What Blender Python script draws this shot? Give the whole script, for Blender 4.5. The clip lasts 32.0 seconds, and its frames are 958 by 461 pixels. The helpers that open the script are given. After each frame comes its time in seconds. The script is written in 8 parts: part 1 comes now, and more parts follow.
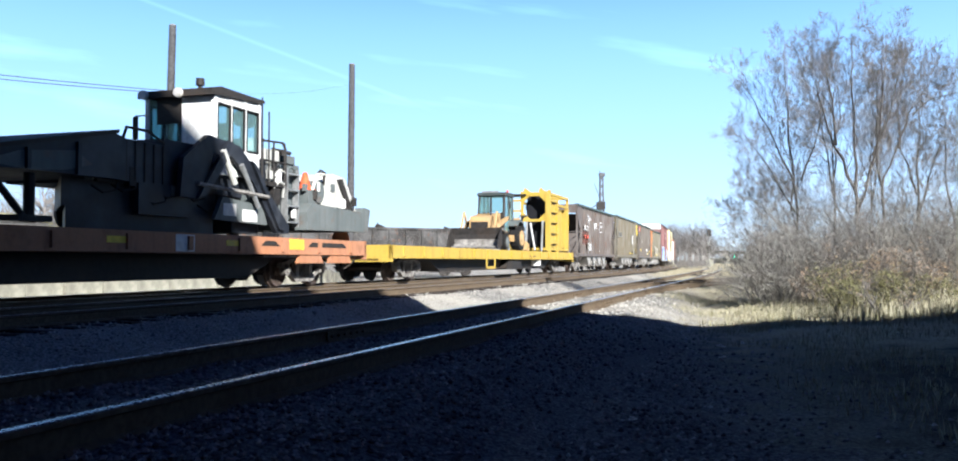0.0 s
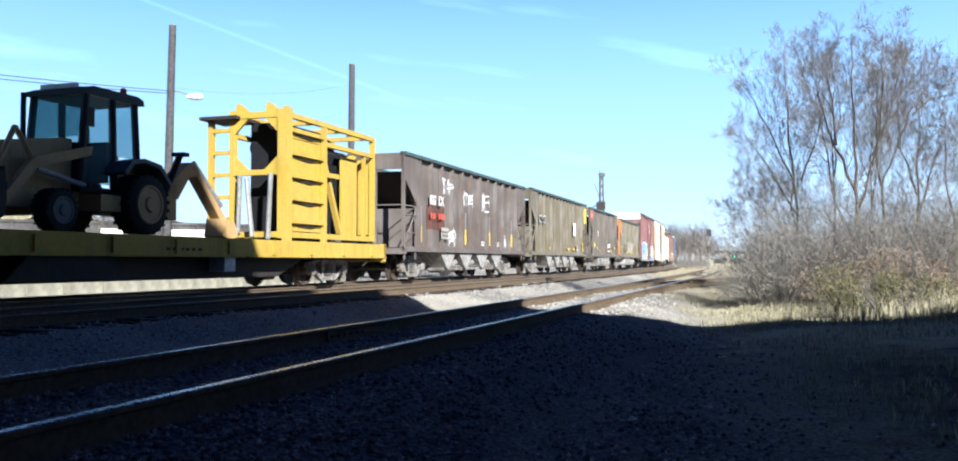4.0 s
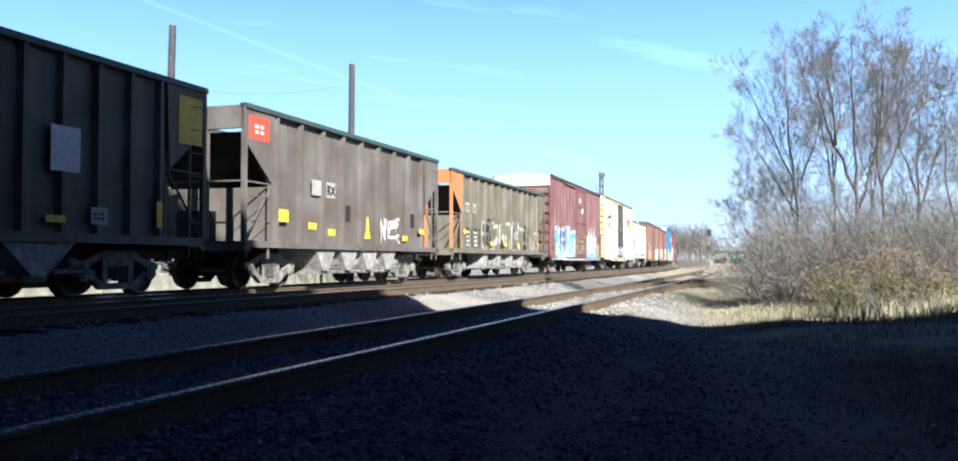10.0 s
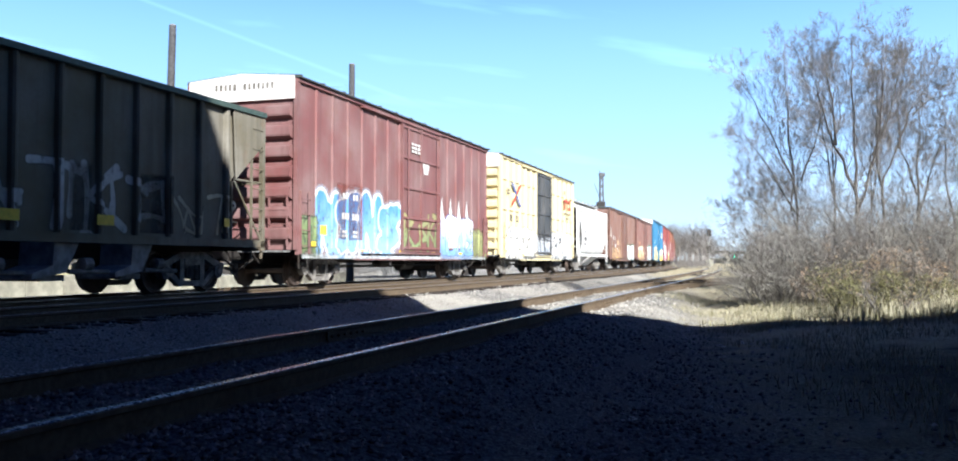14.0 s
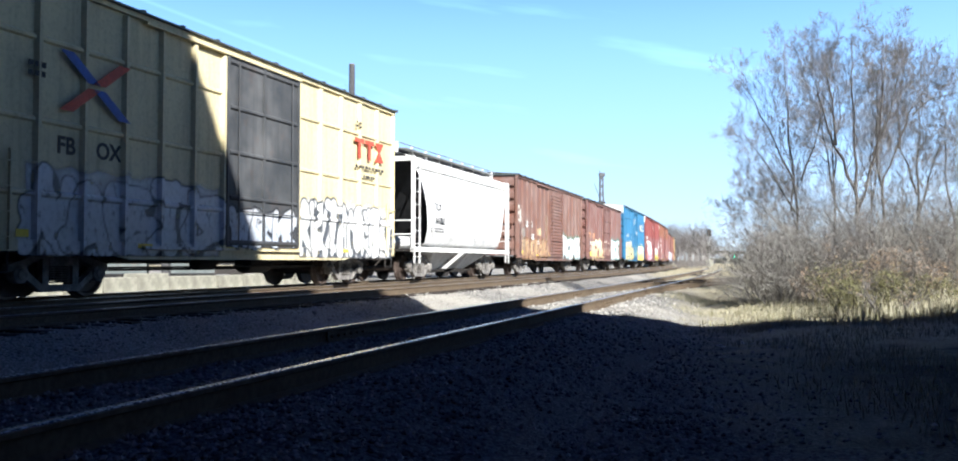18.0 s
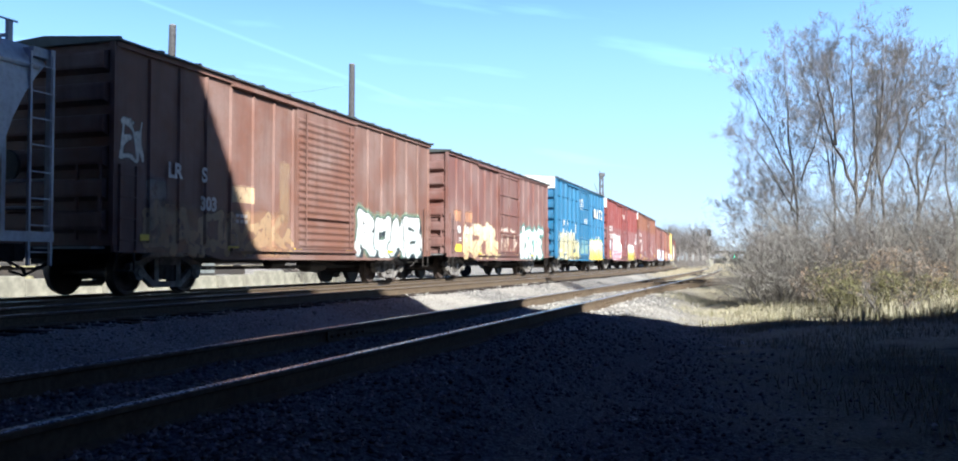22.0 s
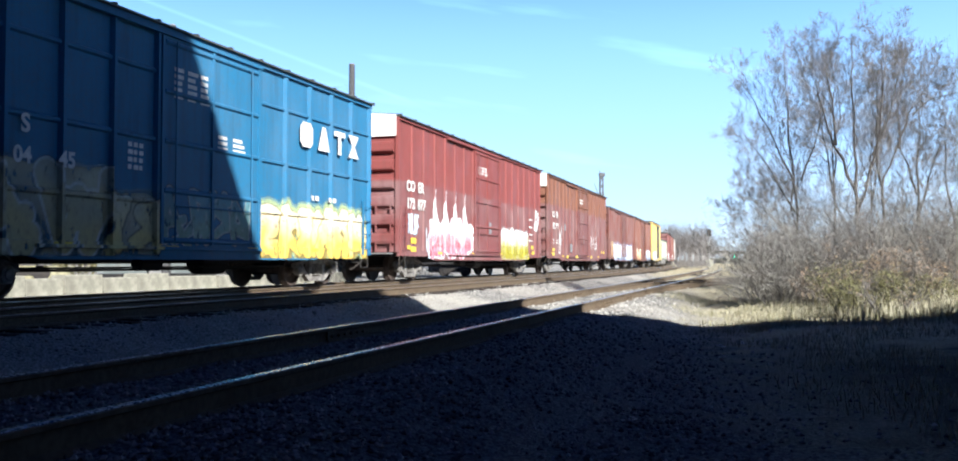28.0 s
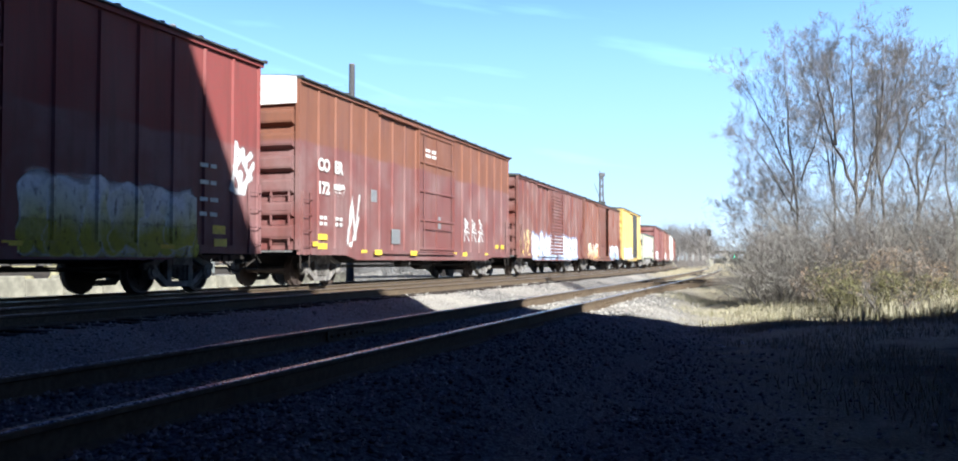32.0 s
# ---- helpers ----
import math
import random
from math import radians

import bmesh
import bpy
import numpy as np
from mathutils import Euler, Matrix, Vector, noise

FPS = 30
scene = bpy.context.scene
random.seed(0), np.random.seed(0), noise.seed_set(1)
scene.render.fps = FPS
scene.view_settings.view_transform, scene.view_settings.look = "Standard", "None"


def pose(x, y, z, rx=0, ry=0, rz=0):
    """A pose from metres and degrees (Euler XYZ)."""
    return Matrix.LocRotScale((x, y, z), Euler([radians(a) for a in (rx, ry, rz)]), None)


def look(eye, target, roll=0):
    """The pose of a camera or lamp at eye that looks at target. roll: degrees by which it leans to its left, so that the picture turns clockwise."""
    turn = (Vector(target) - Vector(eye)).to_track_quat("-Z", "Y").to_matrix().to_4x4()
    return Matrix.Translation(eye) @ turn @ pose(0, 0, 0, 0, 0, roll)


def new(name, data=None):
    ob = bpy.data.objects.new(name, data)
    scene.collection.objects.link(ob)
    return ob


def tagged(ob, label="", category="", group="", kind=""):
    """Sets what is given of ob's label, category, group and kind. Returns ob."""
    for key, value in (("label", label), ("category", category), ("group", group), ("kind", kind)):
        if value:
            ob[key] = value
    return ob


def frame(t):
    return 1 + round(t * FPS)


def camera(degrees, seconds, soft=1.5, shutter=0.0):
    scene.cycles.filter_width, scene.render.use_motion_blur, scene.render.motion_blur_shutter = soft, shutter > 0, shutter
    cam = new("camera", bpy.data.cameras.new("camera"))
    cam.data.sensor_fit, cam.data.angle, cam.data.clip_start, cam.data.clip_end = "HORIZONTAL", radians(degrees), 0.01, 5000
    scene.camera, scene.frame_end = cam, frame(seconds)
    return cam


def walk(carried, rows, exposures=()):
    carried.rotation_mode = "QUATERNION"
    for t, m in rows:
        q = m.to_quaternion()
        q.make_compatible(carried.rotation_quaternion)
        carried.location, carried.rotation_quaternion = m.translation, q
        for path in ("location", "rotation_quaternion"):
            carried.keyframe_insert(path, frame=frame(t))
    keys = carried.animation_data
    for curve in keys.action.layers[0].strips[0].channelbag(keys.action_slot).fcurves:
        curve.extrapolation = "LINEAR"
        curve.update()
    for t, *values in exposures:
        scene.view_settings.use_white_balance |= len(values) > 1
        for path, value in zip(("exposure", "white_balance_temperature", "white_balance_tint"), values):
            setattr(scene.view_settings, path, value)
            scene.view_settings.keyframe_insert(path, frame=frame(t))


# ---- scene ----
# ---- camera ----
EYE = 0.705
cam = camera(56.0, 32.0, soft=1.9)
walk(cam, [(0.0, pose(0, 0, EYE, 91.951)), (32.0, pose(0, 0, EYE, 91.951))], [(0.0, 1.37, 6120.0, 10.0), (32.0, 1.37, 6120.0, 10.0)])

# ---- world, sun ----
SUN_TO = Vector((0.45, -0.89, 0.0)).normalized()     # level direction towards the sun
SUN_ELEV = radians(28)


def build_sky():
    w = bpy.data.worlds.new("sky")
    scene.world = w
    w.use_nodes = True
    nt = w.node_tree
    nt.nodes.clear()
    out = nt.nodes.new("ShaderNodeOutputWorld")
    bg = nt.nodes.new("ShaderNodeBackground")
    sky = nt.nodes.new("ShaderNodeTexSky")
    sky.sky_type = "NISHITA"
    sky.sun_disc = False
    sky.sun_elevation = SUN_ELEV
    sky.sun_rotation = math.atan2(SUN_TO.x, SUN_TO.y)
    sky.air_density, sky.dust_density, sky.ozone_density = 1.0, 0.0, 3.0
    co = nt.nodes.new("ShaderNodeTexCoord")

    def op(kind, a, b=None, c=None):
        n = nt.nodes.new("ShaderNodeMath")
        n.operation = kind
        for i, q in enumerate((a, b, c)):
            if q is None:
                continue
            if isinstance(q, (int, float)):
                n.inputs[i].default_value = q
            else:
                nt.links.new(q, n.inputs[i])
        return n.outputs[0]

    sep = nt.nodes.new("ShaderNodeSeparateXYZ")
    nt.links.new(co.outputs["Generated"], sep.inputs[0])
    ax = op("DIVIDE", sep.outputs[0], op("MAXIMUM", sep.outputs[1], 0.05))
    az = op("DIVIDE", sep.outputs[2], op("MAXIMUM", sep.outputs[1], 0.05))
    # an old aircraft trail: a thin soft line across the upper sky, and wisps of cirrus
    line = op("ABSOLUTE", op("SUBTRACT", az, op("MULTIPLY_ADD", ax, -0.385, 0.148)))
    trail = op("MULTIPLY", op("SUBTRACT", 1.0, op("MINIMUM", op("DIVIDE", line, 0.0034), 1.0)),
               op("MINIMUM", op("MAXIMUM", op("MULTIPLY_ADD", ax, -1.1, -0.05), 0.0), 0.065))
    mp = nt.nodes.new("ShaderNodeCombineXYZ")
    nt.links.new(op("MULTIPLY", ax, 3.0), mp.inputs[0])
    nt.links.new(op("MULTIPLY_ADD", ax, 3.0, op("MULTIPLY", az, 22.0)), mp.inputs[1])
    nz = nt.nodes.new("ShaderNodeTexNoise")
    nz.inputs["Scale"].default_value = 1.0
    nz.inputs["Detail"].default_value = 5.0
    nt.links.new(mp.outputs[0], nz.inputs["Vector"])
    wisp = op("MULTIPLY", op("MAXIMUM", op("SUBTRACT", nz.outputs[0], 0.56), 0.0), 0.9)
    haze = op("MULTIPLY", op("POWER", op("SUBTRACT", 1.0, op("MINIMUM", op("MAXIMUM", sep.outputs[2], 0.0), 1.0)), 3.4), 0.97)
    low = op("MULTIPLY_ADD", op("POWER", op("MAXIMUM", sep.outputs[2], 0.0), 8.0), 3500.0, 1.0)
    haze, wisp = op("DIVIDE", haze, low), op("DIVIDE", wisp, low)   # the haze lies low
    amount = op("MINIMUM", op("ADD", op("ADD", trail, wisp), haze), 0.96)
    mix = nt.nodes.new("ShaderNodeMix")
    mix.data_type = "RGBA"
    nt.links.new(amount, mix.inputs["Factor"])
    deep = nt.nodes.new("ShaderNodeMix")               # clear dry winter air: a deep sky overhead
    deep.data_type = "RGBA"
    deep.blend_type = "MULTIPLY"
    deep.inputs["Factor"].default_value = 1.0
    deep.inputs["B"].default_value = (0.05, 0.11, 0.30, 1)
    nt.links.new(sky.outputs[0], deep.inputs["A"])
    nt.links.new(deep.outputs["Result"], mix.inputs["A"])
    tone = nt.nodes.new("ShaderNodeMix")
    tone.data_type = "RGBA"
    nt.links.new(op("MINIMUM", op("MULTIPLY", op("MAXIMUM", sep.outputs[2], 0.0), 3.6), 1.0), tone.inputs["Factor"])
    tone.inputs["A"].default_value = (6.5, 7.8, 8.5, 1)
    tone.inputs["B"].default_value = (7.5, 15.2, 25.6, 1)
    nt.links.new(tone.outputs["Result"], mix.inputs["B"])
    nt.links.new(mix.outputs["Result"], bg.inputs["Color"])
    bg.inputs["Strength"].default_value = 0.057
    nt.links.new(bg.outputs[0], out.inputs[0])


build_sky()
sun = new("sun", bpy.data.lights.new("sun", "SUN"))
sun.data.energy = 5.0
sun.data.angle = radians(0.53)
sun.data.color = (1.0, 0.96, 0.89)
sun.matrix_world = look(SUN_TO * 60 * math.cos(SUN_ELEV) + Vector((0, 0, 60 * math.sin(SUN_ELEV))), (0, 0, 0))

# ---- line of the railway ----
HEAD, HEAD_NEAR = 0.3240, 0.3158
NEAR, MIDDLE, MAIN = 3.772, 9.844, 12.745         # offsets of the three tracks' centres
STEP = 0.25
S_GRID = np.arange(-80.0, 700.0, STEP)


def base_line(heading):
    h = heading + 0.000063 * S_GRID - 0.5 * 0.000745 * np.clip(S_GRID + 9.92, 0, 60) ** 2 / 60 - 0.000745 * np.clip(S_GRID - 50.08, 0, None)
    x, y = np.cumsum(np.sin(h)) * STEP, np.cumsum(np.cos(h)) * STEP
    i = int(np.argmin(abs(S_GRID)))
    return x - x[i], y - y[i], h


LINES = {HEAD: base_line(HEAD), HEAD_NEAR: base_line(HEAD_NEAR)}


def on_line(s, offset, heading=HEAD):
    """x, y and heading of a point s metres along a line that runs offset metres beside the base line."""
    x, y, h = LINES[heading]
    hh = float(np.interp(s, S_GRID, h))
    return float(np.interp(s, S_GRID, x)) - offset * math.cos(hh), float(np.interp(s, S_GRID, y)) + offset * math.sin(hh), hh


def run(t):
    """Metres that the train has gone at t seconds (0 at 16 s)."""
    return 6.6565 * (t - 16) - 0.0056 * (t - 16) ** 2


# ---- mesh helpers ----
class Shape:
    """Collects boxes, prisms, tubes and lathed forms into one mesh."""

    def __init__(self):
        self.v, self.f = [], []

    def add(self, verts, faces):
        n = len(self.v)
        self.v.extend(verts)
        self.f.extend([tuple(i + n for i in q) for q in faces])
        return self

    def box(self, x0, x1, y0, y1, z0, z1):
        return self.add([(x, y, z) for z in (z0, z1) for y in (y0, y1) for x in (x0, x1)],
                        [(0, 2, 3, 1), (4, 5, 7, 6), (0, 1, 5, 4), (2, 6, 7, 3), (0, 4, 6, 2), (1, 3, 7, 5)])

    def prism(self, outline, axis, a, b):
        """outline: points in the two other axes, in order; extruded along axis from a to b."""
        n = len(outline)
        put = {"x": lambda p, q: (q, p[0], p[1]), "y": lambda p, q: (p[0], q, p[1]), "z": lambda p, q: (p[0], p[1], q)}[axis]
        return self.add([put(p, a) for p in outline] + [put(p, b) for p in outline],
                        [tuple(range(n))[::-1], tuple(range(n, 2 * n))] + [(i, (i + 1) % n, n + (i + 1) % n, n + i) for i in range(n)])

    def tube(self, p, q, r, n=6, r2=None):
        p, q = Vector(p), Vector(q)
        d = (q - p)
        if d.length < 1e-6:
            return self
        d.normalize()
        u = d.orthogonal().normalized()
        w = d.cross(u)
        ring = [(math.cos(6.2832 * i / n), math.sin(6.2832 * i / n)) for i in range(n)]
        r2 = r if r2 is None else r2
        return self.add([tuple(p + (u * c + w * s) * r) for c, s in ring] + [tuple(q + (u * c + w * s) * r2) for c, s in ring],
                        [tuple(range(n))[::-1], tuple(range(n, 2 * n))] + [(i, (i + 1) % n, n + (i + 1) % n, n + i) for i in range(n)])

    def path(self, pts, r, n=6):
        """One unbroken tube through the points."""
        pts = [Vector(q) for q in pts]
        u, verts = None, []
        for i, q in enumerate(pts):
            a, b = pts[max(0, i - 1)], pts[min(len(pts) - 1, i + 1)]
            d = ((q - a).normalized() + (b - q).normalized()).normalized() if 0 < i < len(pts) - 1 else (b - a).normalized()
            u = d.orthogonal().normalized() if u is None else (u - d * u.dot(d)).normalized()
            w = d.cross(u)
            verts += [tuple(q + (u * math.cos(6.2832 * k / n) + w * math.sin(6.2832 * k / n)) * r) for k in range(n)]
        m = len(pts)
        faces = [(j * n + i, j * n + (i + 1) % n, (j + 1) * n + (i + 1) % n, (j + 1) * n + i) for j in range(m - 1) for i in range(n)]
        return self.add(verts, faces + [tuple(range(n))[::-1], tuple(range((m - 1) * n, m * n))])

    def lathe(self, profile, centre, axis="x", n=20):
        """profile: (along the axis, radius) pairs, turned about the axis through centre."""
        cx, cy, cz = centre
        verts = []
        for a, r in profile:
            for i in range(n):
                c, s = r * math.cos(6.2832 * i / n), r * math.sin(6.2832 * i / n)
                verts.append({"x": (cx + a, cy + c, cz + s), "y": (cx + c, cy + a, cz + s), "z": (cx + c, cy + s, cz + a)}[axis])
        k = len(profile)
        faces = [(j * n + i, j * n + (i + 1) % n, (j + 1) * n + (i + 1) % n, (j + 1) * n + i) for j in range(k - 1) for i in range(n)]
        faces += [tuple(range(n))[::-1], tuple(range((k - 1) * n, k * n))]
        return self.add(verts, faces)

    def mesh(self, name, smooth=0.0, tidy=True):
        me = bpy.data.meshes.new(name)
        me.from_pydata(self.v, [], self.f)
        if tidy:
            bm = bmesh.new()
            bm.from_mesh(me)
            bmesh.ops.recalc_face_normals(bm, faces=bm.faces)
            bm.to_mesh(me)
            bm.free()
        if smooth:
            me.shade_smooth()
            me.set_sharp_from_angle(angle=radians(smooth))
        return me


def part(name, shape, material, parent=None, label="", smooth=0.0, tidy=True):
    me = shape if isinstance(shape, bpy.types.Mesh) else shape.mesh(name, smooth, tidy)
    if not me.materials:
        me.materials.append(material)
    ob = new(name, me)
    if parent:
        ob.parent = parent
    return tagged(ob, label)


# ---- materials ----
class Mat:
    """A small builder of node materials."""

    def __init__(self, name):
        self.m = bpy.data.materials.new(name)
        self.m.use_nodes = True
        self.nt = self.m.node_tree
        self.nt.nodes.clear()
        self.out = self.node("ShaderNodeOutputMaterial")
        self.bsdf = self.node("ShaderNodeBsdfPrincipled")
        self.nt.links.new(self.bsdf.outputs[0], self.out.inputs[0])
        self.co = self.node("ShaderNodeTexCoord")

    def node(self, kind):
        return self.nt.nodes.new(kind)

    def put(self, value, socket):
        if isinstance(value, bpy.types.NodeSocket):
            self.nt.links.new(value, socket)
        elif isinstance(value, (tuple, list)) and len(value) == 3 and socket.type == "RGBA":
            socket.default_value = (*value, 1)
        else:
            socket.default_value = value

    def math(self, kind, a, b=0.0, c=0.0):
        n = self.node("ShaderNodeMath")
        n.operation = kind
        for i, q in enumerate((a, b, c)):
            self.put(q, n.inputs[i])
        return n.outputs[0]

    def mix(self, fac, a, b):
        n = self.node("ShaderNodeMix")
        n.data_type = "RGBA"
        self.put(fac, n.inputs["Factor"])
        self.put(a, n.inputs["A"])
        self.put(b, n.inputs["B"])
        return n.outputs["Result"]

    def noise(self, scale, detail=4.0, stretch=(1, 1, 1), rough=0.55, where="Object"):
        mp = self.node("ShaderNodeMapping")
        mp.inputs["Scale"].default_value = stretch
        self.nt.links.new(self.co.outputs[where], mp.inputs["Vector"])
        n = self.node("ShaderNodeTexNoise")
        n.inputs["Scale"].default_value = scale
        n.inputs["Detail"].default_value = detail
        n.inputs["Roughness"].default_value = rough
        self.nt.links.new(mp.outputs[0], n.inputs["Vector"])
        return n.outputs[0]

    def ramp(self, value, lo, hi, a=0.0, b=1.0):
        n = self.node("ShaderNodeMapRange")
        n.interpolation_type = "SMOOTHSTEP"
        for i, q in enumerate((value, lo, hi, a, b)):
            self.put(q, n.inputs[i])
        return n.outputs[0]

    def xyz(self):
        n = self.node("ShaderNodeSeparateXYZ")
        self.nt.links.new(self.co.outputs["Object"], n.inputs[0])
        return n.outputs

    def bump(self, height, strength=0.3, distance=0.02):
        n = self.node("ShaderNodeBump")
        n.inputs["Strength"].default_value = strength
        n.inputs["Distance"].default_value = distance
        self.nt.links.new(height, n.inputs["Height"])
        self.nt.links.new(n.outputs[0], self.bsdf.inputs["Normal"])

    def done(self, color, rough=0.6, metal=0.0, spec=0.25):
        self.put(color, self.bsdf.inputs["Base Color"])
        self.put(rough, self.bsdf.inputs["Roughness"])
        self.put(metal, self.bsdf.inputs["Metallic"])
        self.put(spec, self.bsdf.inputs["Specular IOR Level"])
        return self.m


def grimy(color):
    """Years of soot and brake dust take more from dark paint than from white."""
    k = 0.54 + 0.46 * max(color)
    return tuple(q * k for q in color)


def plain(name, color, rough=0.6, metal=0.0, grain=12.0, vary=0.35, dirt=(0.08, 0.06, 0.05), dirt_amount=0.35, bump=0.15, by_piece=0.0):
    """Colour with grain, blotches of dirt and a fine relief; by_piece: how far single pieces differ."""
    m, color, dirt = Mat(name), grimy(color), grimy(dirt)
    n1, n2 = m.noise(grain, 5.0), m.noise(grain * 0.12, 4.0)
    c = m.mix(m.ramp(n1, 0.3, 0.7), tuple(q * (1 - vary) for q in color), tuple(min(1, q * (1 + vary * 0.6)) for q in color))
    c = m.mix(m.math("MULTIPLY", m.ramp(n2, 0.48, 0.75), dirt_amount), c, dirt)
    if by_piece:
        info = m.node("ShaderNodeObjectInfo")
        c = m.mix(m.math("MULTIPLY", info.outputs["Random"], by_piece), c, dirt)
    if bump:
        m.bump(n1, bump, 0.02)
    return m.done(c, m.ramp(n1, 0.2, 0.8, max(0.05, rough - 0.12), min(1, rough + 0.12)), metal)


STEEL_DARK = plain("dark_oily_steel", (0.05, 0.045, 0.042), 0.7, 0.0, 9, 0.4, (0.10, 0.07, 0.05), 0.5)
CAST = plain("dusty_cast_steel", (0.34, 0.32, 0.295), 0.8, 0.0, 7, 0.5, (0.10, 0.08, 0.06), 0.6)
WHEEL = plain("wheel_steel", (0.16, 0.12, 0.10), 0.55, 0.3, 6, 0.4, (0.06, 0.05, 0.04), 0.6)
RAIL_TOP = plain("worn_rail_head", (0.55, 0.54, 0.52), 0.28, 0.9, 30, 0.15, (0.3, 0.2, 0.13), 0.2, 0.05)
RAIL_SIDE = plain("rusty_rail", (0.20, 0.15, 0.10), 0.85, 0.0, 20, 0.35, (0.12, 0.07, 0.04), 0.5)
TIE = plain("weathered_tie", (0.075, 0.06, 0.05), 0.9, 0.0, 14, 0.45, (0.05, 0.04, 0.035), 0.5, 0.4, 0.4)
WOOD_POLE = plain("weathered_pole_wood", (0.125, 0.125, 0.13), 0.9, 0.0, 9, 0.4, (0.08, 0.06, 0.05), 0.5, 0.4)
GALV = plain("galvanised_steel", (0.42, 0.43, 0.43), 0.5, 0.5, 12, 0.2, (0.2, 0.18, 0.16), 0.4)
MAST_STEEL = plain("dull_mast_steel", (0.16, 0.17, 0.18), 0.7, 0.0, 8, 0.3)
CONCRETE = plain("pale_concrete", (0.38, 0.37, 0.30), 0.9, 0.0, 5, 0.25, (0.2, 0.18, 0.15), 0.5, 0.3)
BLACK_RUBBER = plain("black_rubber", (0.025, 0.025, 0.026), 0.85, 0.0, 20, 0.3, (0.12, 0.10, 0.08), 0.4)


def shade_mask(m, X, Y, mid):
    """1 on the near track's bed and the ground beside it, where shade is painted in, 0 out on the pale ballast."""
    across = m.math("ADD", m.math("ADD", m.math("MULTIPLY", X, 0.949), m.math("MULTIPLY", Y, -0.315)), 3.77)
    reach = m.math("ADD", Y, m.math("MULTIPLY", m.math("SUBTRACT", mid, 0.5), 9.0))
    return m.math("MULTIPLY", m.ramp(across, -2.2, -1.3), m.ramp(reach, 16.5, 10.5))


def ground_material():
    """Grey ballast along the tracks that wanders over into dry turf on the verge, with foreground shade painted in."""
    m = Mat("ballast_and_verge")
    X, Y, Z = m.xyz()
    big, mid, fine = m.noise(0.16, 4.0), m.noise(2.2, 5.0), m.noise(32.0, 5.0)
    stone = m.mix(m.ramp(fine, 0.3, 0.7), (0.065, 0.064, 0.063), (0.42, 0.405, 0.375))
    stone = m.mix(m.ramp(mid, 0.5, 0.8, 0, 0.45), stone, (0.16, 0.14, 0.12))
    stone = m.mix(m.ramp(big, 0.42, 0.62, 0, 0.5), stone, (0.60, 0.56, 0.48))
    # darker stone under the mask: the building's shade put into the colour
    shade_stone = m.mix(m.ramp(fine, 0.3, 0.7), (0.035, 0.034, 0.038), (0.20, 0.192, 0.20))
    stone = m.mix(shade_mask(m, X, Y, mid), stone, shade_stone)
    turf = m.mix(m.ramp(fine, 0.3, 0.7), (0.27, 0.235, 0.145), (0.60, 0.54, 0.38))
    turf = m.mix(m.ramp(mid, 0.45, 0.7, 0, 0.45), turf, (0.20, 0.19, 0.09))
    turf = m.mix(m.ramp(big, 0.5, 0.7, 0, 0.5), turf, (0.42, 0.38, 0.30))
    edge = m.math("ADD", m.math("SUBTRACT", m.math("SUBTRACT", X, 1.2), m.math("MULTIPLY", Y, 0.17)), m.math("MULTIPLY", m.math("SUBTRACT", mid, 0.5), 3.0))
    c = m.mix(m.ramp(edge, -0.8, 1.6), stone, turf)
    # darker turf towards the camera, again shade put into the colour
    shade_turf = m.mix(m.ramp(fine, 0.35, 0.7), (0.024, 0.023, 0.021), (0.10, 0.092, 0.076))
    c = m.mix(m.math("MULTIPLY", m.ramp(edge, -0.8, 1.6), m.ramp(m.math("ADD", Y, m.math("MULTIPLY", mid, 8.0)), 17.0, 12.0)), c, shade_turf)
    c = m.mix(m.ramp(X, -45.0, -38.0), turf, c)
    m.bump(fine, 0.9, 0.035)
    return m.done(c, 0.95, 0.0, 0.08)


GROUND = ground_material()

